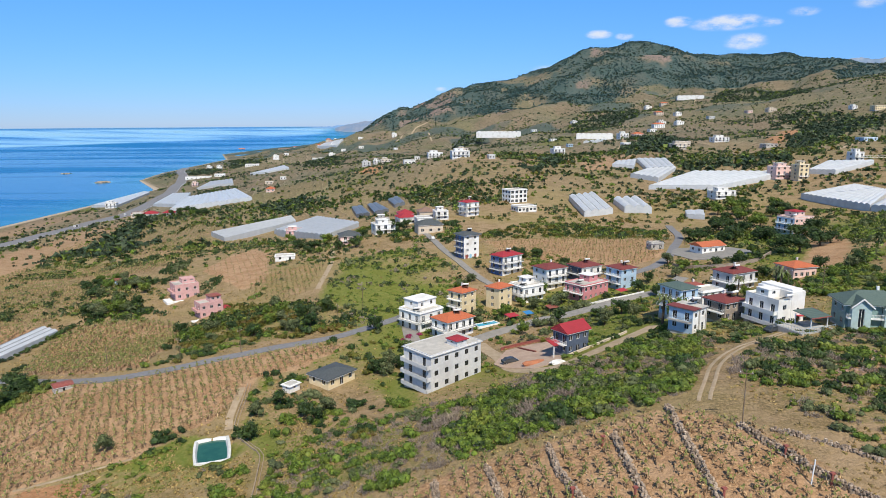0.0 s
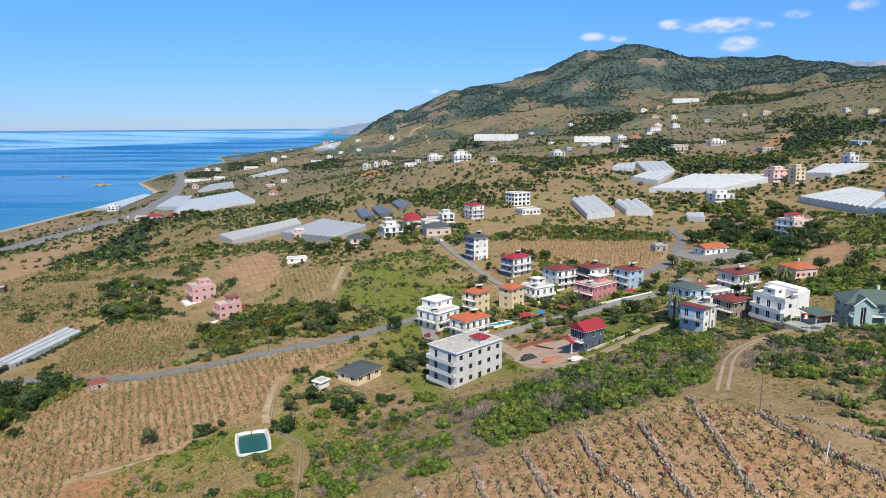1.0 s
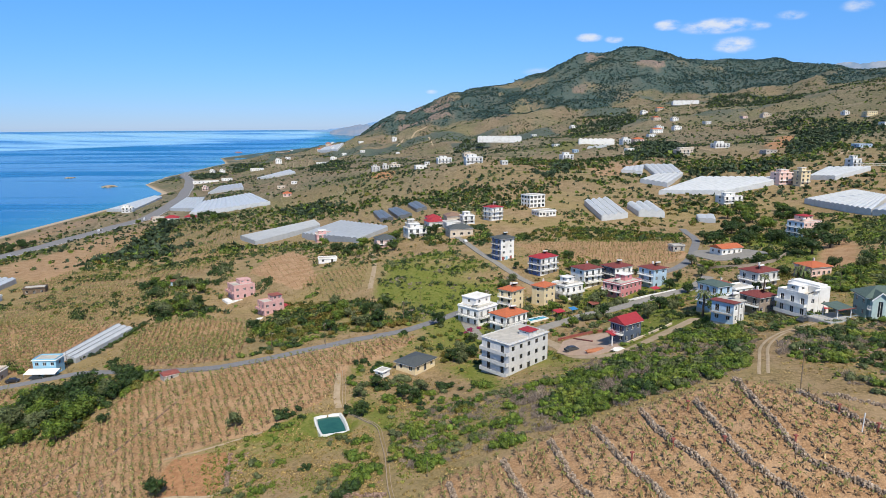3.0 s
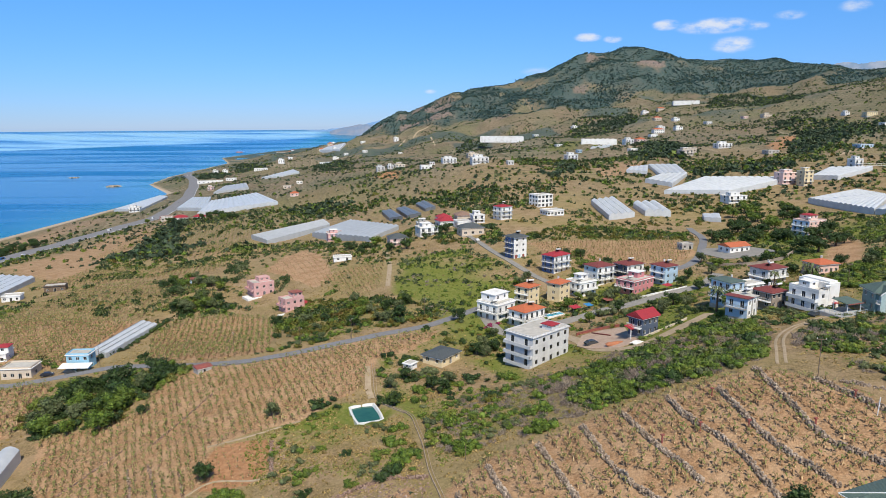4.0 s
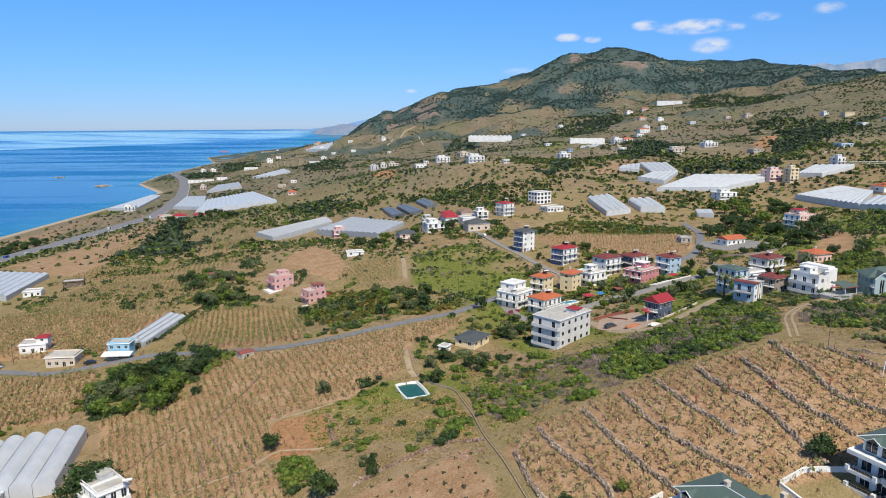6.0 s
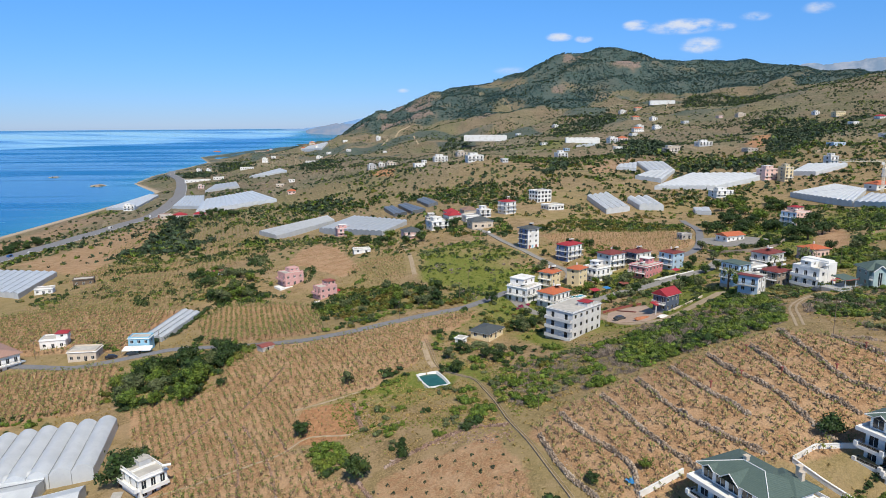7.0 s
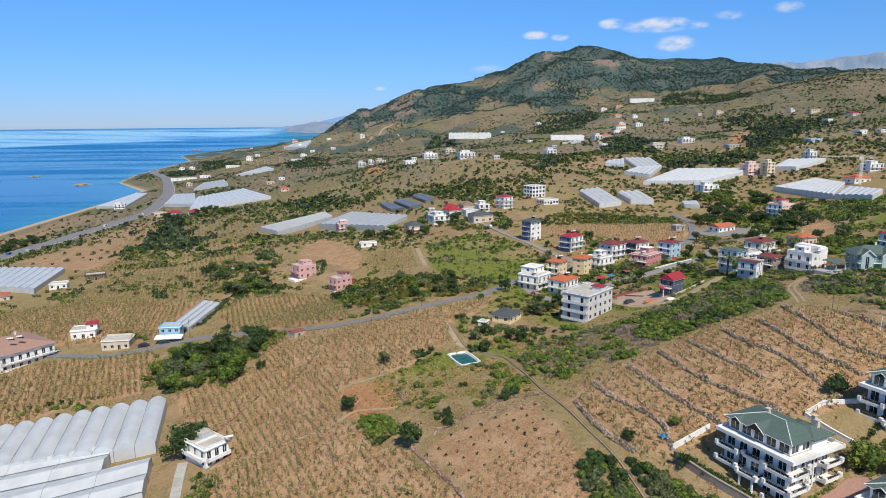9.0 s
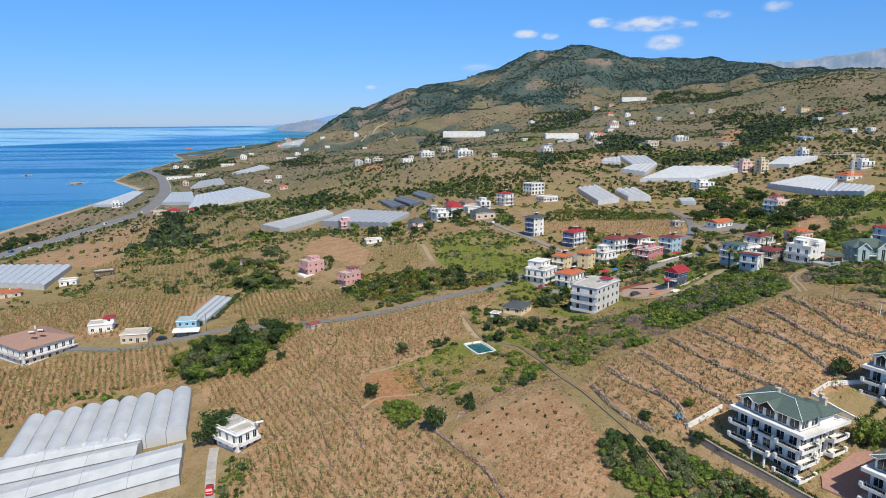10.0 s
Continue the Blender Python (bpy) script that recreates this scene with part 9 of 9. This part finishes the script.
GROVES = [(THICKET_DARK, 0.026, ("dark", "broad", "olive", "dark"), (4.0, 7.0), "dense dark grove tree beside the lane"),
          (THICKET_LANE, 0.008, ("dark", "broad", "olive"), (3.0, 5.0), "orchard tree above the lane"),
          ([(-10, 205), (0, 240), (10, 295), (40, 300), (70, 262), (125, 300), (145, 215), (112, 192), (85, 182), (56, 176), (40, 182), (20, 192), (5, 180)], 0.0075, ("broad", "olive", "dark", "dark"), (3.2, 6.0), "garden tree between the village houses"),
          ([(-175, 306), (-178, 332), (-150, 324), (-141, 299), (-127, 271), (-137, 263), (-150, 260), (-160, 277)], 0.014, ("dark", "broad", "olive"), (3.5, 6.5), "tree round the pink villas"),
          ([(-70, 330), (-20, 345), (-5, 400), (-60, 410), (-110, 440)], 0.005, ("dark", "broad"), (4.0, 7.0), "tree in the upper gardens"),
          ([(-420, 560), (-400, 470), (-390, 460), (-400, 620)], 0.006, ("dark", "dark"), (6.0, 9.0), "dark roadside tree by the highway"),
          ([(-330, 640), (-230, 620), (-230, 660), (-340, 680)], 0.006, ("dark", "broad"), (5.0, 8.0), "tree by the coastal greenhouses"),
          ([(190, 330), (225, 420), (160, 430), (140, 350)], 0.006, ("dark", "broad"), (4.0, 8.0), "tree on the eastern terraces"),
          ([(-24, 172), (-14, 200), (-2, 178), (-4, 160), (-20, 164)], 0.02, ("dark", "broad", "olive"), (3.0, 5.5), "garden tree beside the grey apartment house")]
for k, (poly, dens, kinds, (lo, hi), lab) in enumerate(GROVES):
    x, y, r2 = spread(poly, dens, 300 + k, margin=1.0)
    for px, py in zip(x, y):
        kd = kinds[r2.randint(len(kinds))]
        tree(kd, px, py, r2.uniform(lo, hi), r2.uniform(0.9, 1.35), r2.randint(4), lab, r2.uniform(0, 360))


# ---- loose rubble ----
def rubble(poly, per_m2, size, mat, label, seed):
    """Scattered broken stones lying on the ground."""
    x, y, rs = spread(poly, per_m2, seed, clump=0.5, scale=5)
    protos = []
    for k in range(5):
        r2 = np.random.RandomState(seed + k)
        v = ICO1[0] * r2.uniform(0.6, 1.25, size=(len(ICO1[0]), 1)) * np.array([1, 0.8, 0.55])
        protos.append((v, ICO1[1]))
    strew("rubble", protos, x, y, size[0] + (size[1] - size[0]) * rs.beta(1.2, 3, len(x)), [mat], label, "stones", rs, sink=0.0)


rubble([(-62, 88), (-49, 93), (-35, 97), (-31, 86), (-34, 82), (-48, 89)], 2.2, (0.12, 0.5), REDSTONE, "tumbled reddish rubble above the bare plot", 801)
rubble([(-70, 120), (-67, 120), (-66, 104), (-69, 104)], 1.2, (0.15, 0.7), REDSTONE, "reddish stones beside the red plot", 802)
rubble([(-22, 108), (-8, 122), (2, 120), (-5, 104)], 0.35, (0.1, 0.45), FIELDSTONE, "pale stones on the worn slope", 803)
rubble(ROCK_CUT, 1.1, (0.12, 0.9), REDSTONE, "broken pinkish rocks on the cut slope", 804)
rubble([(-70, 84), (-58, 62), (-55, 62), (-65, 86)], 1.0, (0.15, 0.6), REDSTONE, "reddish stones along the plot edge", 805)
rubble([(-32, 84), (-24, 60), (-20, 58), (-29, 84)], 0.5, (0.1, 0.4), FIELDSTONE, "pale stones along the channel", 806)

# ---- roof gear ----
heater = None


def solar_heater(x, y, z, yaw):
    """A rooftop solar water heater: stand, dark collector, white tank."""
    global heater
    if heater is None:
        heater = thing("solar_water_heater", x, y, z, yaw, "rooftop solar water heater with dark collector and white tank", "solar heater", "solar heaters")
        bm = bmesh.new()
        v = [bm.verts.new(p) for p in ((-1.1, -0.9, 0.25), (1.1, -0.9, 0.25), (1.1, 0.7, 1.25), (-1.1, 0.7, 1.25), (-1.1, -0.9, 0.33), (1.1, -0.9, 0.33), (1.1, 0.7, 1.33), (-1.1, 0.7, 1.33))]
        for f in ((0, 3, 2, 1), (4, 5, 6, 7), (0, 1, 5, 4), (1, 2, 6, 5), (2, 3, 7, 6), (3, 0, 4, 7)):
            bm.faces.new([v[k] for k in f])
        part("collector", bm, GLASS, heater)
        bm = bmesh.new()
        tube(bm, (-1.0, 0.95, 1.55), (1.0, 0.95, 1.55), 0.32, 10)
        part("tank", bm, TRIM, heater)
        for sx in (-0.9, 0.9):
            for sy, h in ((-0.8, 0.3), (0.9, 1.3)):
                bm = bmesh.new()
                tube(bm, (sx, sy, 0), (sx, sy, h), 0.04, 5)
                part("leg", bm, STEEL, heater)
        return heater
    return copy_thing(heater, pose(x, y, z, 0, 0, yaw))


def on_roof(ob_n, yaw, u, v):
    c, s = math.cos(radians(yaw)), math.sin(radians(yaw))
    return ob_n[0] + u * c - v * s, ob_n[1] + u * s + v * c


for n, yaw, u, v, z, turn in (((-9, 200.2), 45, 1.4, 3.0, 43.6 + 6.26, 200), ((4.9, 218.2), 46, 4.0, 2.2, 43.8 + 9.0, 190), ((26.8, 227.8), 32, 1.6, 2.0, 45 + 6.26, 200),
                              ((7.6, 290.1), 32, 5.0, 3.0, 48.3 + 12.2, 195), ((62.5, 231.2), 30, 4.2, 2.6, 48.8 + 8.9, 200), ((58.3, 152.4), 40, 5.2, 3.0, 58.6 + 6.4, 190),
                              ((69.1, 160), 28, 4.5, 2.0, 59 + 6.0, 205), ((88.6, 200.6), 26, 3.5, 2.5, 56 + 6.9, 200), ((77.5, 150.5), 22, 3.0, 0.9, 61 + 6.06, 200),
                              ((-212.6, 174.7), 33, 5.0, 10.0, 23.6 + 10.6, 190), ((-212.6, 174.7), 33, 8.0, 11.0, 23.6 + 10.5, 190), ((-117.5, 91), 38, 6.0, 1.6, 28.8 + 5.86, 200),
                              ((13, 401.1), 35, 5, 4, 52.2 + 10.2, 200), ((160, 300), 22, 2.2, 3.0, 56.5 + 8.36, 200), ((47.1, 222.5), 38, 2.5, 4, 47 + 5.86, 200),
                              ((-0.5, 192), 40, 6.5, 3.0, 43.7 + 6.9, 195), ((51.5, 247.5), 30, 5, 3, 48 + 7.1, 200), ((22.4, 261.9), 38, 6, 3.2, 47 + 9.4, 200)):
    x, y = on_roof(n, yaw, u, v)
    solar_heater(x, y, z, turn)


# ---- poles, lamps and wires ----
def utility_pole(x, y, h, label="slender grey utility pole beside the lane", arm=True, mat=WOOD):
    ob = thing("utility_pole", x, y, tz(x, y), (x * 17) % 180, label, "pole", "utility poles")
    bm = bmesh.new()
    tube(bm, (0, 0, -0.5), (0, 0, h), 0.10, 7, 0.06)
    part("shaft", bm, mat, ob)
    if arm:
        part("crossarm", boxes((-0.9, -0.06, h - 0.75, 0.9, 0.06, h - 0.62)), WOOD, ob)
        for sx in (-0.8, 0, 0.8):
            bm = bmesh.new()
            tube(bm, (sx, 0, h - 0.62), (sx, 0, h - 0.38), 0.05, 6)
            part("insulator", bm, TRIM, ob)


for x, y, h, lab in ((41.5, 89.5, 9.0, "tall grey pole beside the terrace wall"), (-99, 182, 8.0, ""), (-59.5, 180.5, 7.5, ""), (-35.5, 205, 8.0, ""), (-152, 197, 8.0, ""), (-76, 178, 7, ""),
                     (9, 212, 8.0, ""), (95, 180, 9.0, "tall pole behind the white modern house"), (106, 182, 8, ""), (-30, 226, 8, "slender pole on the green meadow"),
                     (-13, 300, 8, ""), (110, 300, 9, ""), (-200, 199, 8, ""), (-26, 93, 3.5, "short grey pole at the field corner")):
    utility_pole(x, y, h, lab or "slender grey utility pole beside the lane", h > 4)
post = thing("marker_post", 44.0, 75.8, tz(44.0, 75.8), 0, "leaning white post in the terraced field", "post")
bm = bmesh.new()
tube(bm, (0, 0, -0.3), (0.35, 0.2, 3.2), 0.09, 6)
part("shaft", bm, TRIM, post)


# ---- vehicles ----
CAR_GLASS = GLASS


def car(x, y, yaw, colour, label, long=4.3, high=1.45, van=False, lift=0.0):
    """A parked car: rounded body, cabin with glass, four wheels."""
    ob = thing("van" if van else "car", x, y, tz(x, y) + lift, yaw, label, "van" if van else "car", "parked vehicles")
    m = surface("car paint", colour, tuple(c * 0.92 for c in colour), 3, 0.25, None, 0, spec=0.6)
    bm = bmesh.new()
    L, W = long / 2, 0.86
    prof = [(-L, 0.35), (-L, 0.85), (-L * 0.72, 0.95), (-L * 0.5, high), (L * 0.28, high), (L * 0.55, 0.95), (L * 0.95, 0.8), (L, 0.35)]
    if van:
        prof = [(-L, 0.35), (-L, high), (L * 0.45, high), (L * 0.75, 1.0), (L, 0.85), (L, 0.35)]
    a = [bm.verts.new((px, -W * (1 if pz < 1.0 else 0.86), pz)) for px, pz in prof]
    b = [bm.verts.new((px, W * (1 if pz < 1.0 else 0.86), pz)) for px, pz in prof]
    bm.faces.new(a[::-1]), bm.faces.new(b)
    for k in range(len(prof)):
        q = (k + 1) % len(prof)
        bm.faces.new((a[k], a[q], b[q], b[k]))
    bmesh.ops.bevel(bm, geom=list(bm.edges), offset=0.06, segments=1, affect="EDGES")
    part("body", bm, m, ob)
    part("windscreen", boxes((L * 0.3, -0.66, 1.0, L * 0.5, 0.66, high - 0.08)), GLASS, ob)
    for sy in (-1, 1):
        part("side_window", boxes((-L * 0.5, sy * 0.79 - 0.012, 0.98, L * 0.28, sy * 0.79 + 0.012, high - 0.14)), GLASS, ob)
        for sx in (-L * 0.62, L * 0.62):
            bm = bmesh.new()
            tube(bm, (sx, sy * 0.7, 0.31), (sx, sy * 0.9, 0.31), 0.31, 12)
            w = part("wheel", bm, RUBBER, ob)
            bm = bmesh.new()
            tube(bm, (sx, sy * 0.9, 0.31), (sx, sy * 0.915, 0.31), 0.18, 10)
            part("rim", bm, STEEL, w)
    for sy in (-0.6, 0.6):
        part("headlight", boxes((L - 0.03, sy - 0.16, 0.62, L + 0.02, sy + 0.16, 0.76)), TRIM, ob)


car(15.4, 160.5, 20, (0.06, 0.065, 0.07), "dark grey car parked in the dirt yard", lift=0.25)
car(-168.5, 192.6, 15, (0.03, 0.03, 0.035), "black car parked beside the lane", lift=0.15)
car(-160.5, 192.9, 8, (0.04, 0.045, 0.05), "dark car parked before the blue shop", lift=0.15)
car(-204, 195, 60, (0.62, 0.66, 0.70), "silver car beside the large apartment house", lift=0.12)
car(-12, 366, 100, (0.75, 0.75, 0.74), "white car on the hill lane", lift=0.15)
car(-7, 340, 100, (0.72, 0.72, 0.72), "white car beside the grey house frame", lift=0.15)
car(-122.6, 77, 100, (0.55, 0.03, 0.04), "red car on the concrete drive", lift=0.15)
car(74, 146, 30, (0.05, 0.06, 0.07), "dark car beside the white modern house")
hl_pts = [(-362, 640), (-389, 510), (-384, 530), (-352, 720), (-372, 850), (-378, 860)]
for k, (x, y) in enumerate(hl_pts):
    car(x, y, 78 if y < 700 else 105, ((0.75, 0.75, 0.74), (0.05, 0.15, 0.4), (0.6, 0.6, 0.62), (0.75, 0.75, 0.75), (0.1, 0.1, 0.1), (0.6, 0.1, 0.08))[k],
        ("white lorry-like van on the coast highway", "blue van on the coast highway", "grey car on the coast highway", "white van on the coast highway", "black car on the coast highway", "red car on the coast highway")[k],
        6.5 if k in (0, 1, 3) else 4.4, 2.6 if k in (0, 1, 3) else 1.5, k in (0, 1, 3), 0.3)

# ---- yard things ----
pool = thing("swimming_pool", 12.5, 206.5, tz(12.5, 206.5) + 0.35, 30, "small raised blue swimming pool with pale rim in a garden", "pool")
bm = boxes((-4.2, -1.7, -1.2, 4.2, -1.4, 0.35), (-4.2, 1.4, -1.2, 4.2, 1.7, 0.35), (-4.2, -1.4, -1.2, -3.9, 1.4, 0.35), (3.9, -1.4, -1.2, 4.2, 1.4, 0.35))
part("rim", bm, WHITE, pool)
part("pool_surface", boxes((-3.9, -1.4, -0.9, 3.9, 1.4, 0.15)), POOL_WATER, pool)
canopy = thing("canopy", -163.5, 192.8, tz(-163.5, 194) + 0.1, 2, "white sheet canopy on posts before the blue shop", "canopy")
bm = bmesh.new()
v = [bm.verts.new(p) for p in ((-1, 3.2, 2.9), (9.5, 3.2, 2.9), (9.5, -0.6, 2.2), (-1, -0.6, 2.2), (-1, 3.2, 3.0), (9.5, 3.2, 3.0), (9.5, -0.6, 2.3), (-1, -0.6, 2.3))]
for f in ((0, 1, 2, 3), (4, 7, 6, 5), (0, 4, 5, 1), (1, 5, 6, 2), (2, 6, 7, 3), (3, 7, 4, 0)):
    bm.faces.new([v[k] for k in f])
part("sheet", bm, WHITE, canopy)
for px in (-0.9, 3, 6.3, 9.4):
    bm = bmesh.new()
    tube(bm, (px, -0.5, -0.3), (px, -0.5, 2.2), 0.06, 6)
    part("post", bm, STEEL, canopy)
porch = thing("porch_roof", 24.6, 157.0, 52.6, 34, "small red tiled porch roof on white posts", "porch roof")
bm = bmesh.new()
v = [bm.verts.new(p) for p in ((-0.4, -2.4, 2.5), (3.4, -2.4, 2.5), (3.4, 0.4, 3.1), (-0.4, 0.4, 3.1), (-0.4, -2.4, 2.62), (3.4, -2.4, 2.62), (3.4, 0.4, 3.22), (-0.4, 0.4, 3.22))]
for f in ((0, 3, 2, 1), (4, 5, 6, 7), (0, 1, 5, 4), (1, 2, 6, 5), (2, 3, 7, 6), (3, 0, 4, 7)):
    bm.faces.new([v[k] for k in f])
part("roof_sheet", bm, RED_TILE, porch)
for px in (-0.2, 3.2):
    part("post", boxes((px - 0.12, -2.2, -0.8, px + 0.12, -1.96, 2.5)), WHITE, porch)
for x, y, yaw, w, d, h, mt, lab in ((20, 207, 30, 4, 3, 2.2, AWNING, "red tarpaulin shelter in a garden"), (26, 210, 30, 3, 2.5, 2.0, BLUETARP, "blue tarpaulin shelter in a garden"),
                                   (34, 213, 25, 4, 3, 2.4, RUSTY, "rusty sheet garden shelter"), (118, 286, 20, 5, 3, 2.6, BLUETARP, "blue tarpaulin stall under the pines"),
                                   (60, 222, 34, 4, 2.4, 2.4, AWNING, "red awning beside the rose house"), (87, 152, 22, 3, 3, 2.4, AWNING, "red awning beside the white house"),
                                   (33, 159.5, 34, 2.6, 2.2, 2.2, AWNING, "red side awning of the small house")):
    sh = thing("shelter", x, y, tz(x, y), yaw, lab, "shelter")
    bm = bmesh.new()
    v = [bm.verts.new(p) for p in ((0, 0, h - 0.4), (w, 0, h - 0.4), (w, d, h), (0, d, h), (0, 0, h - 0.34), (w, 0, h - 0.34), (w, d, h + 0.06), (0, d, h + 0.06))]
    for f in ((0, 3, 2, 1), (4, 5, 6, 7), (0, 1, 5, 4), (1, 2, 6, 5), (2, 3, 7, 6), (3, 0, 4, 7)):
        bm.faces.new([v[k] for k in f])
    part("sheet", bm, mt, sh)
    for px, py, ph in ((0.1, 0.1, h - 0.4), (w - 0.1, 0.1, h - 0.4), (0.1, d - 0.1, h - 0.02), (w - 0.1, d - 0.1, h - 0.02)):
        bm = bmesh.new()
        tube(bm, (px, py, -0.4), (px, py, ph), 0.05, 5)
        part("post", bm, STEEL, sh)
tarp = thing("tarpaulin", -15.2, 59.5, tz(-15.2, 59.5) + 0.25, 20, "crumpled blue plastic sheet beside the terrace wall", "tarpaulin")
bm = bmesh.new()
bmesh.ops.create_grid(bm, x_segments=6, y_segments=6, size=0.9)
for v in bm.verts:
    v.co.z = 0.5 * noise.noise((v.co.x * 2, v.co.y * 2, 1.0)) + 0.3
bmesh.ops.solidify(bm, geom=list(bm.faces), thickness=0.03)
part("sheet", bm, BLUETARP, tarp)

# railed terrace and pergola beside the chalet
DECK_RAIL = surface("pale blue painted rail", (0.42, 0.52, 0.58), (0.36, 0.46, 0.52), 4, 0.6, None, 0)
pz = max(tz(79, 142), tz(88, 148)) + 0.5
deck = thing("terrace", 80.6, 144.2, pz, 20, "paved terrace with pale blue railing beside the chalet", "terrace")
part("deck_slab", boxes((-4.6, -3.2, -2.4, 5.4, 4.2, 0.0)), CONCRETE, deck)
bm = bmesh.new()
railing(bm, [(-4.5, 4.1, 0), (-4.5, -3.1, 0), (5.3, -3.1, 0)], 1.1, 0.7)
part("railing", bm, DECK_RAIL, deck)
perg = thing("pergola", 82.8, 146.0, pz, 20, "pergola with grey-green sheet roof on white posts", "pergola")
for px, py in ((-2.4, -2.0), (2.6, -2.0), (-2.4, 2.2), (2.6, 2.2)):
    part("post", boxes((px - 0.09, py - 0.09, 0, px + 0.09, py + 0.09, 2.5)), TRIM, perg)
bm = bmesh.new()
v = [bm.verts.new(p) for p in ((-2.9, -2.5, 2.5), (3.1, -2.5, 2.5), (3.1, 2.7, 3.1), (-2.9, 2.7, 3.1), (-2.9, -2.5, 2.64), (3.1, -2.5, 2.64), (3.1, 2.7, 3.24), (-2.9, 2.7, 3.24))]
for f in ((0, 3, 2, 1), (4, 5, 6, 7), (0, 1, 5, 4), (1, 2, 6, 5), (2, 3, 7, 6), (3, 0, 4, 7)):
    bm.faces.new([v[k] for k in f])
part("sheet_roof", bm, GREEN_TILE, perg)
part("fascia", boxes((-2.95, -2.6, 2.42, 3.15, -2.5, 2.66)), RUSTY, perg)


def heap(x, y, rx, ry, h, mat, label):
    """A tipped pile of loose material with an uneven slope."""
    bm = bmesh.new()
    bmesh.ops.create_icosphere(bm, subdivisions=3, radius=1)
    for q in bm.verts:
        k = 1 + 0.3 * noise.fractal(q.co * 2.0 + Vector((x, y, 0)), 1.0, 2.0, 4)
        q.co = Vector((q.co.x * rx * k, q.co.y * ry * k, max(-0.3, q.co.z) * h * k))
    ob = thing("soil_heap", x, y, tz(x, y) + 0.3, 20, label, "heap")
    part("pile", bm, mat, ob)


RED_SOIL = surface("loose red soil", (0.50, 0.20, 0.10), (0.40, 0.155, 0.08), 3.0, 0.95, (0.33, 0.14, 0.08), 0.03)
coursed_wall([(44, 214.6), (56, 218.3), (68, 222)], 1.0, "white garden wall along the village lane", WHITE, 0.25)
coursed_wall([(89, 254.5), (94, 246), (105, 242), (118, 246), (128, 256)], 1.3, "rough stone retaining wall below the bungalow's yard", STONEWALL, 0.4)
heap(21.0, 153.6, 3.4, 1.4, 0.7, RED_SOIL, "low heap of loose red soil at the yard's edge")
heap(25.4, 148.6, 1.9, 1.1, 0.5, WHITE, "low heap of white gravel at the yard's edge")
coursed_wall([(19.0, 174.7), (20.8, 170.2), (22.8, 166.0)], 0.45, "low brick-red kerb wall across the yard", RUSTY, 0.35)
coursed_wall([(14.5, 176.5), (21, 178.2), (28.8, 177.6)], 0.7, "low brick-red garden wall behind the yard", RUSTY, 0.3)
coursed_wall([(28, 153), (38, 160), (47, 168)], 0.5, "pale low wall along the dirt drive", BEIGE, 0.3)
BLOSSOM = surface("magenta bougainvillea", (0.42, 0.05, 0.16), (0.28, 0.035, 0.10), 1.2, 0.7, (0.12, 0.10, 0.04), 0, island=0.4, through=0.3)
for k, (bx, by, br) in enumerate(((-12.6, 195.5, 1.5), (-9.5, 198.0, 1.2), (-14.0, 192.5, 1.0))):
    bv, bf = BUSHES[k]
    ob = thing("flowering_shrub", bx, by, tz(bx, by) - 0.1, 40 * k, "magenta flowering bougainvillea beside the white villa", "shrub", "flowering shrubs")
    cr = new("crown", mesh_from("crown", bv * br, bf, [BLOSSOM]))
    cr.parent = ob


# ---- tower crane above the greenhouses ----
CRANE_PAINT = surface("cream crane paint", (0.78, 0.73, 0.62), (0.68, 0.63, 0.53), 2, 0.5, None, 0)
crane = thing("tower_crane", 262, 372, tz(262, 372), 165, "cream-white tower crane beside the greenhouses", "crane")
hc = 20.0
bm = bmesh.new()
for sx in (-0.6, 0.6):
    for sy in (-0.6, 0.6):
        tube(bm, (sx, sy, -0.5), (sx, sy, hc), 0.14, 4)
for k in range(13):
    z0 = k * hc / 13
    z1 = (k + 1) * hc / 13
    tube(bm, (-0.6, -0.6, z0), (0.6, -0.6, z1), 0.07, 4)
    tube(bm, (0.6, 0.6, z0), (-0.6, 0.6, z1), 0.07, 4)
    tube(bm, (-0.6, 0.6, z0), (-0.6, -0.6, z1), 0.07, 4)
part("mast", bm, CRANE_PAINT, crane)
bm = bmesh.new()
for zz, yy in ((hc, -0.5), (hc, 0.5), (hc + 1.1, 0)):
    tube(bm, (-6, yy, zz), (28, yy, zz), 0.12, 4)
for k in range(17):
    x0 = -6 + 2 * k
    tube(bm, (x0, -0.5, hc), (x0 + 1, 0, hc + 1.1), 0.06, 4)
    tube(bm, (x0 + 1, 0, hc + 1.1), (x0 + 2, 0.5, hc), 0.06, 4)
part("jib", bm, CRANE_PAINT, crane)
part("counterweight", boxes((-6.2, -0.8, hc - 1.6, -4.2, 0.8, hc)), CONCRETE, crane)
part("cab", boxes((0.7, -0.6, hc - 1.9, 2.0, 0.6, hc - 0.15)), TRIM, crane)


# short rust-red posts on the terrace walls
def valve_post(x, y):
    ob = thing("valve_post", x, y, tz(x, y), 15, "short rust-red post on the terrace", "post", "valve posts on the terraces")
    bm = bmesh.new()
    tube(bm, (0, 0, -0.3), (0.05, 0, 1.5), 0.16, 7)
    part("post", bm, RUSTY, ob)
    part("cap", boxes((-0.28, -0.22, 1.5, 0.34, 0.22, 1.72)), RUSTY, ob)


for x, y in ((21.8, 90.8), (15.4, 80.3), (22.9, 77.9), (32.9, 75.0), (43.5, 81.3), (46.2, 75.3), (8.3, 79.3)):
    valve_post(x, y)
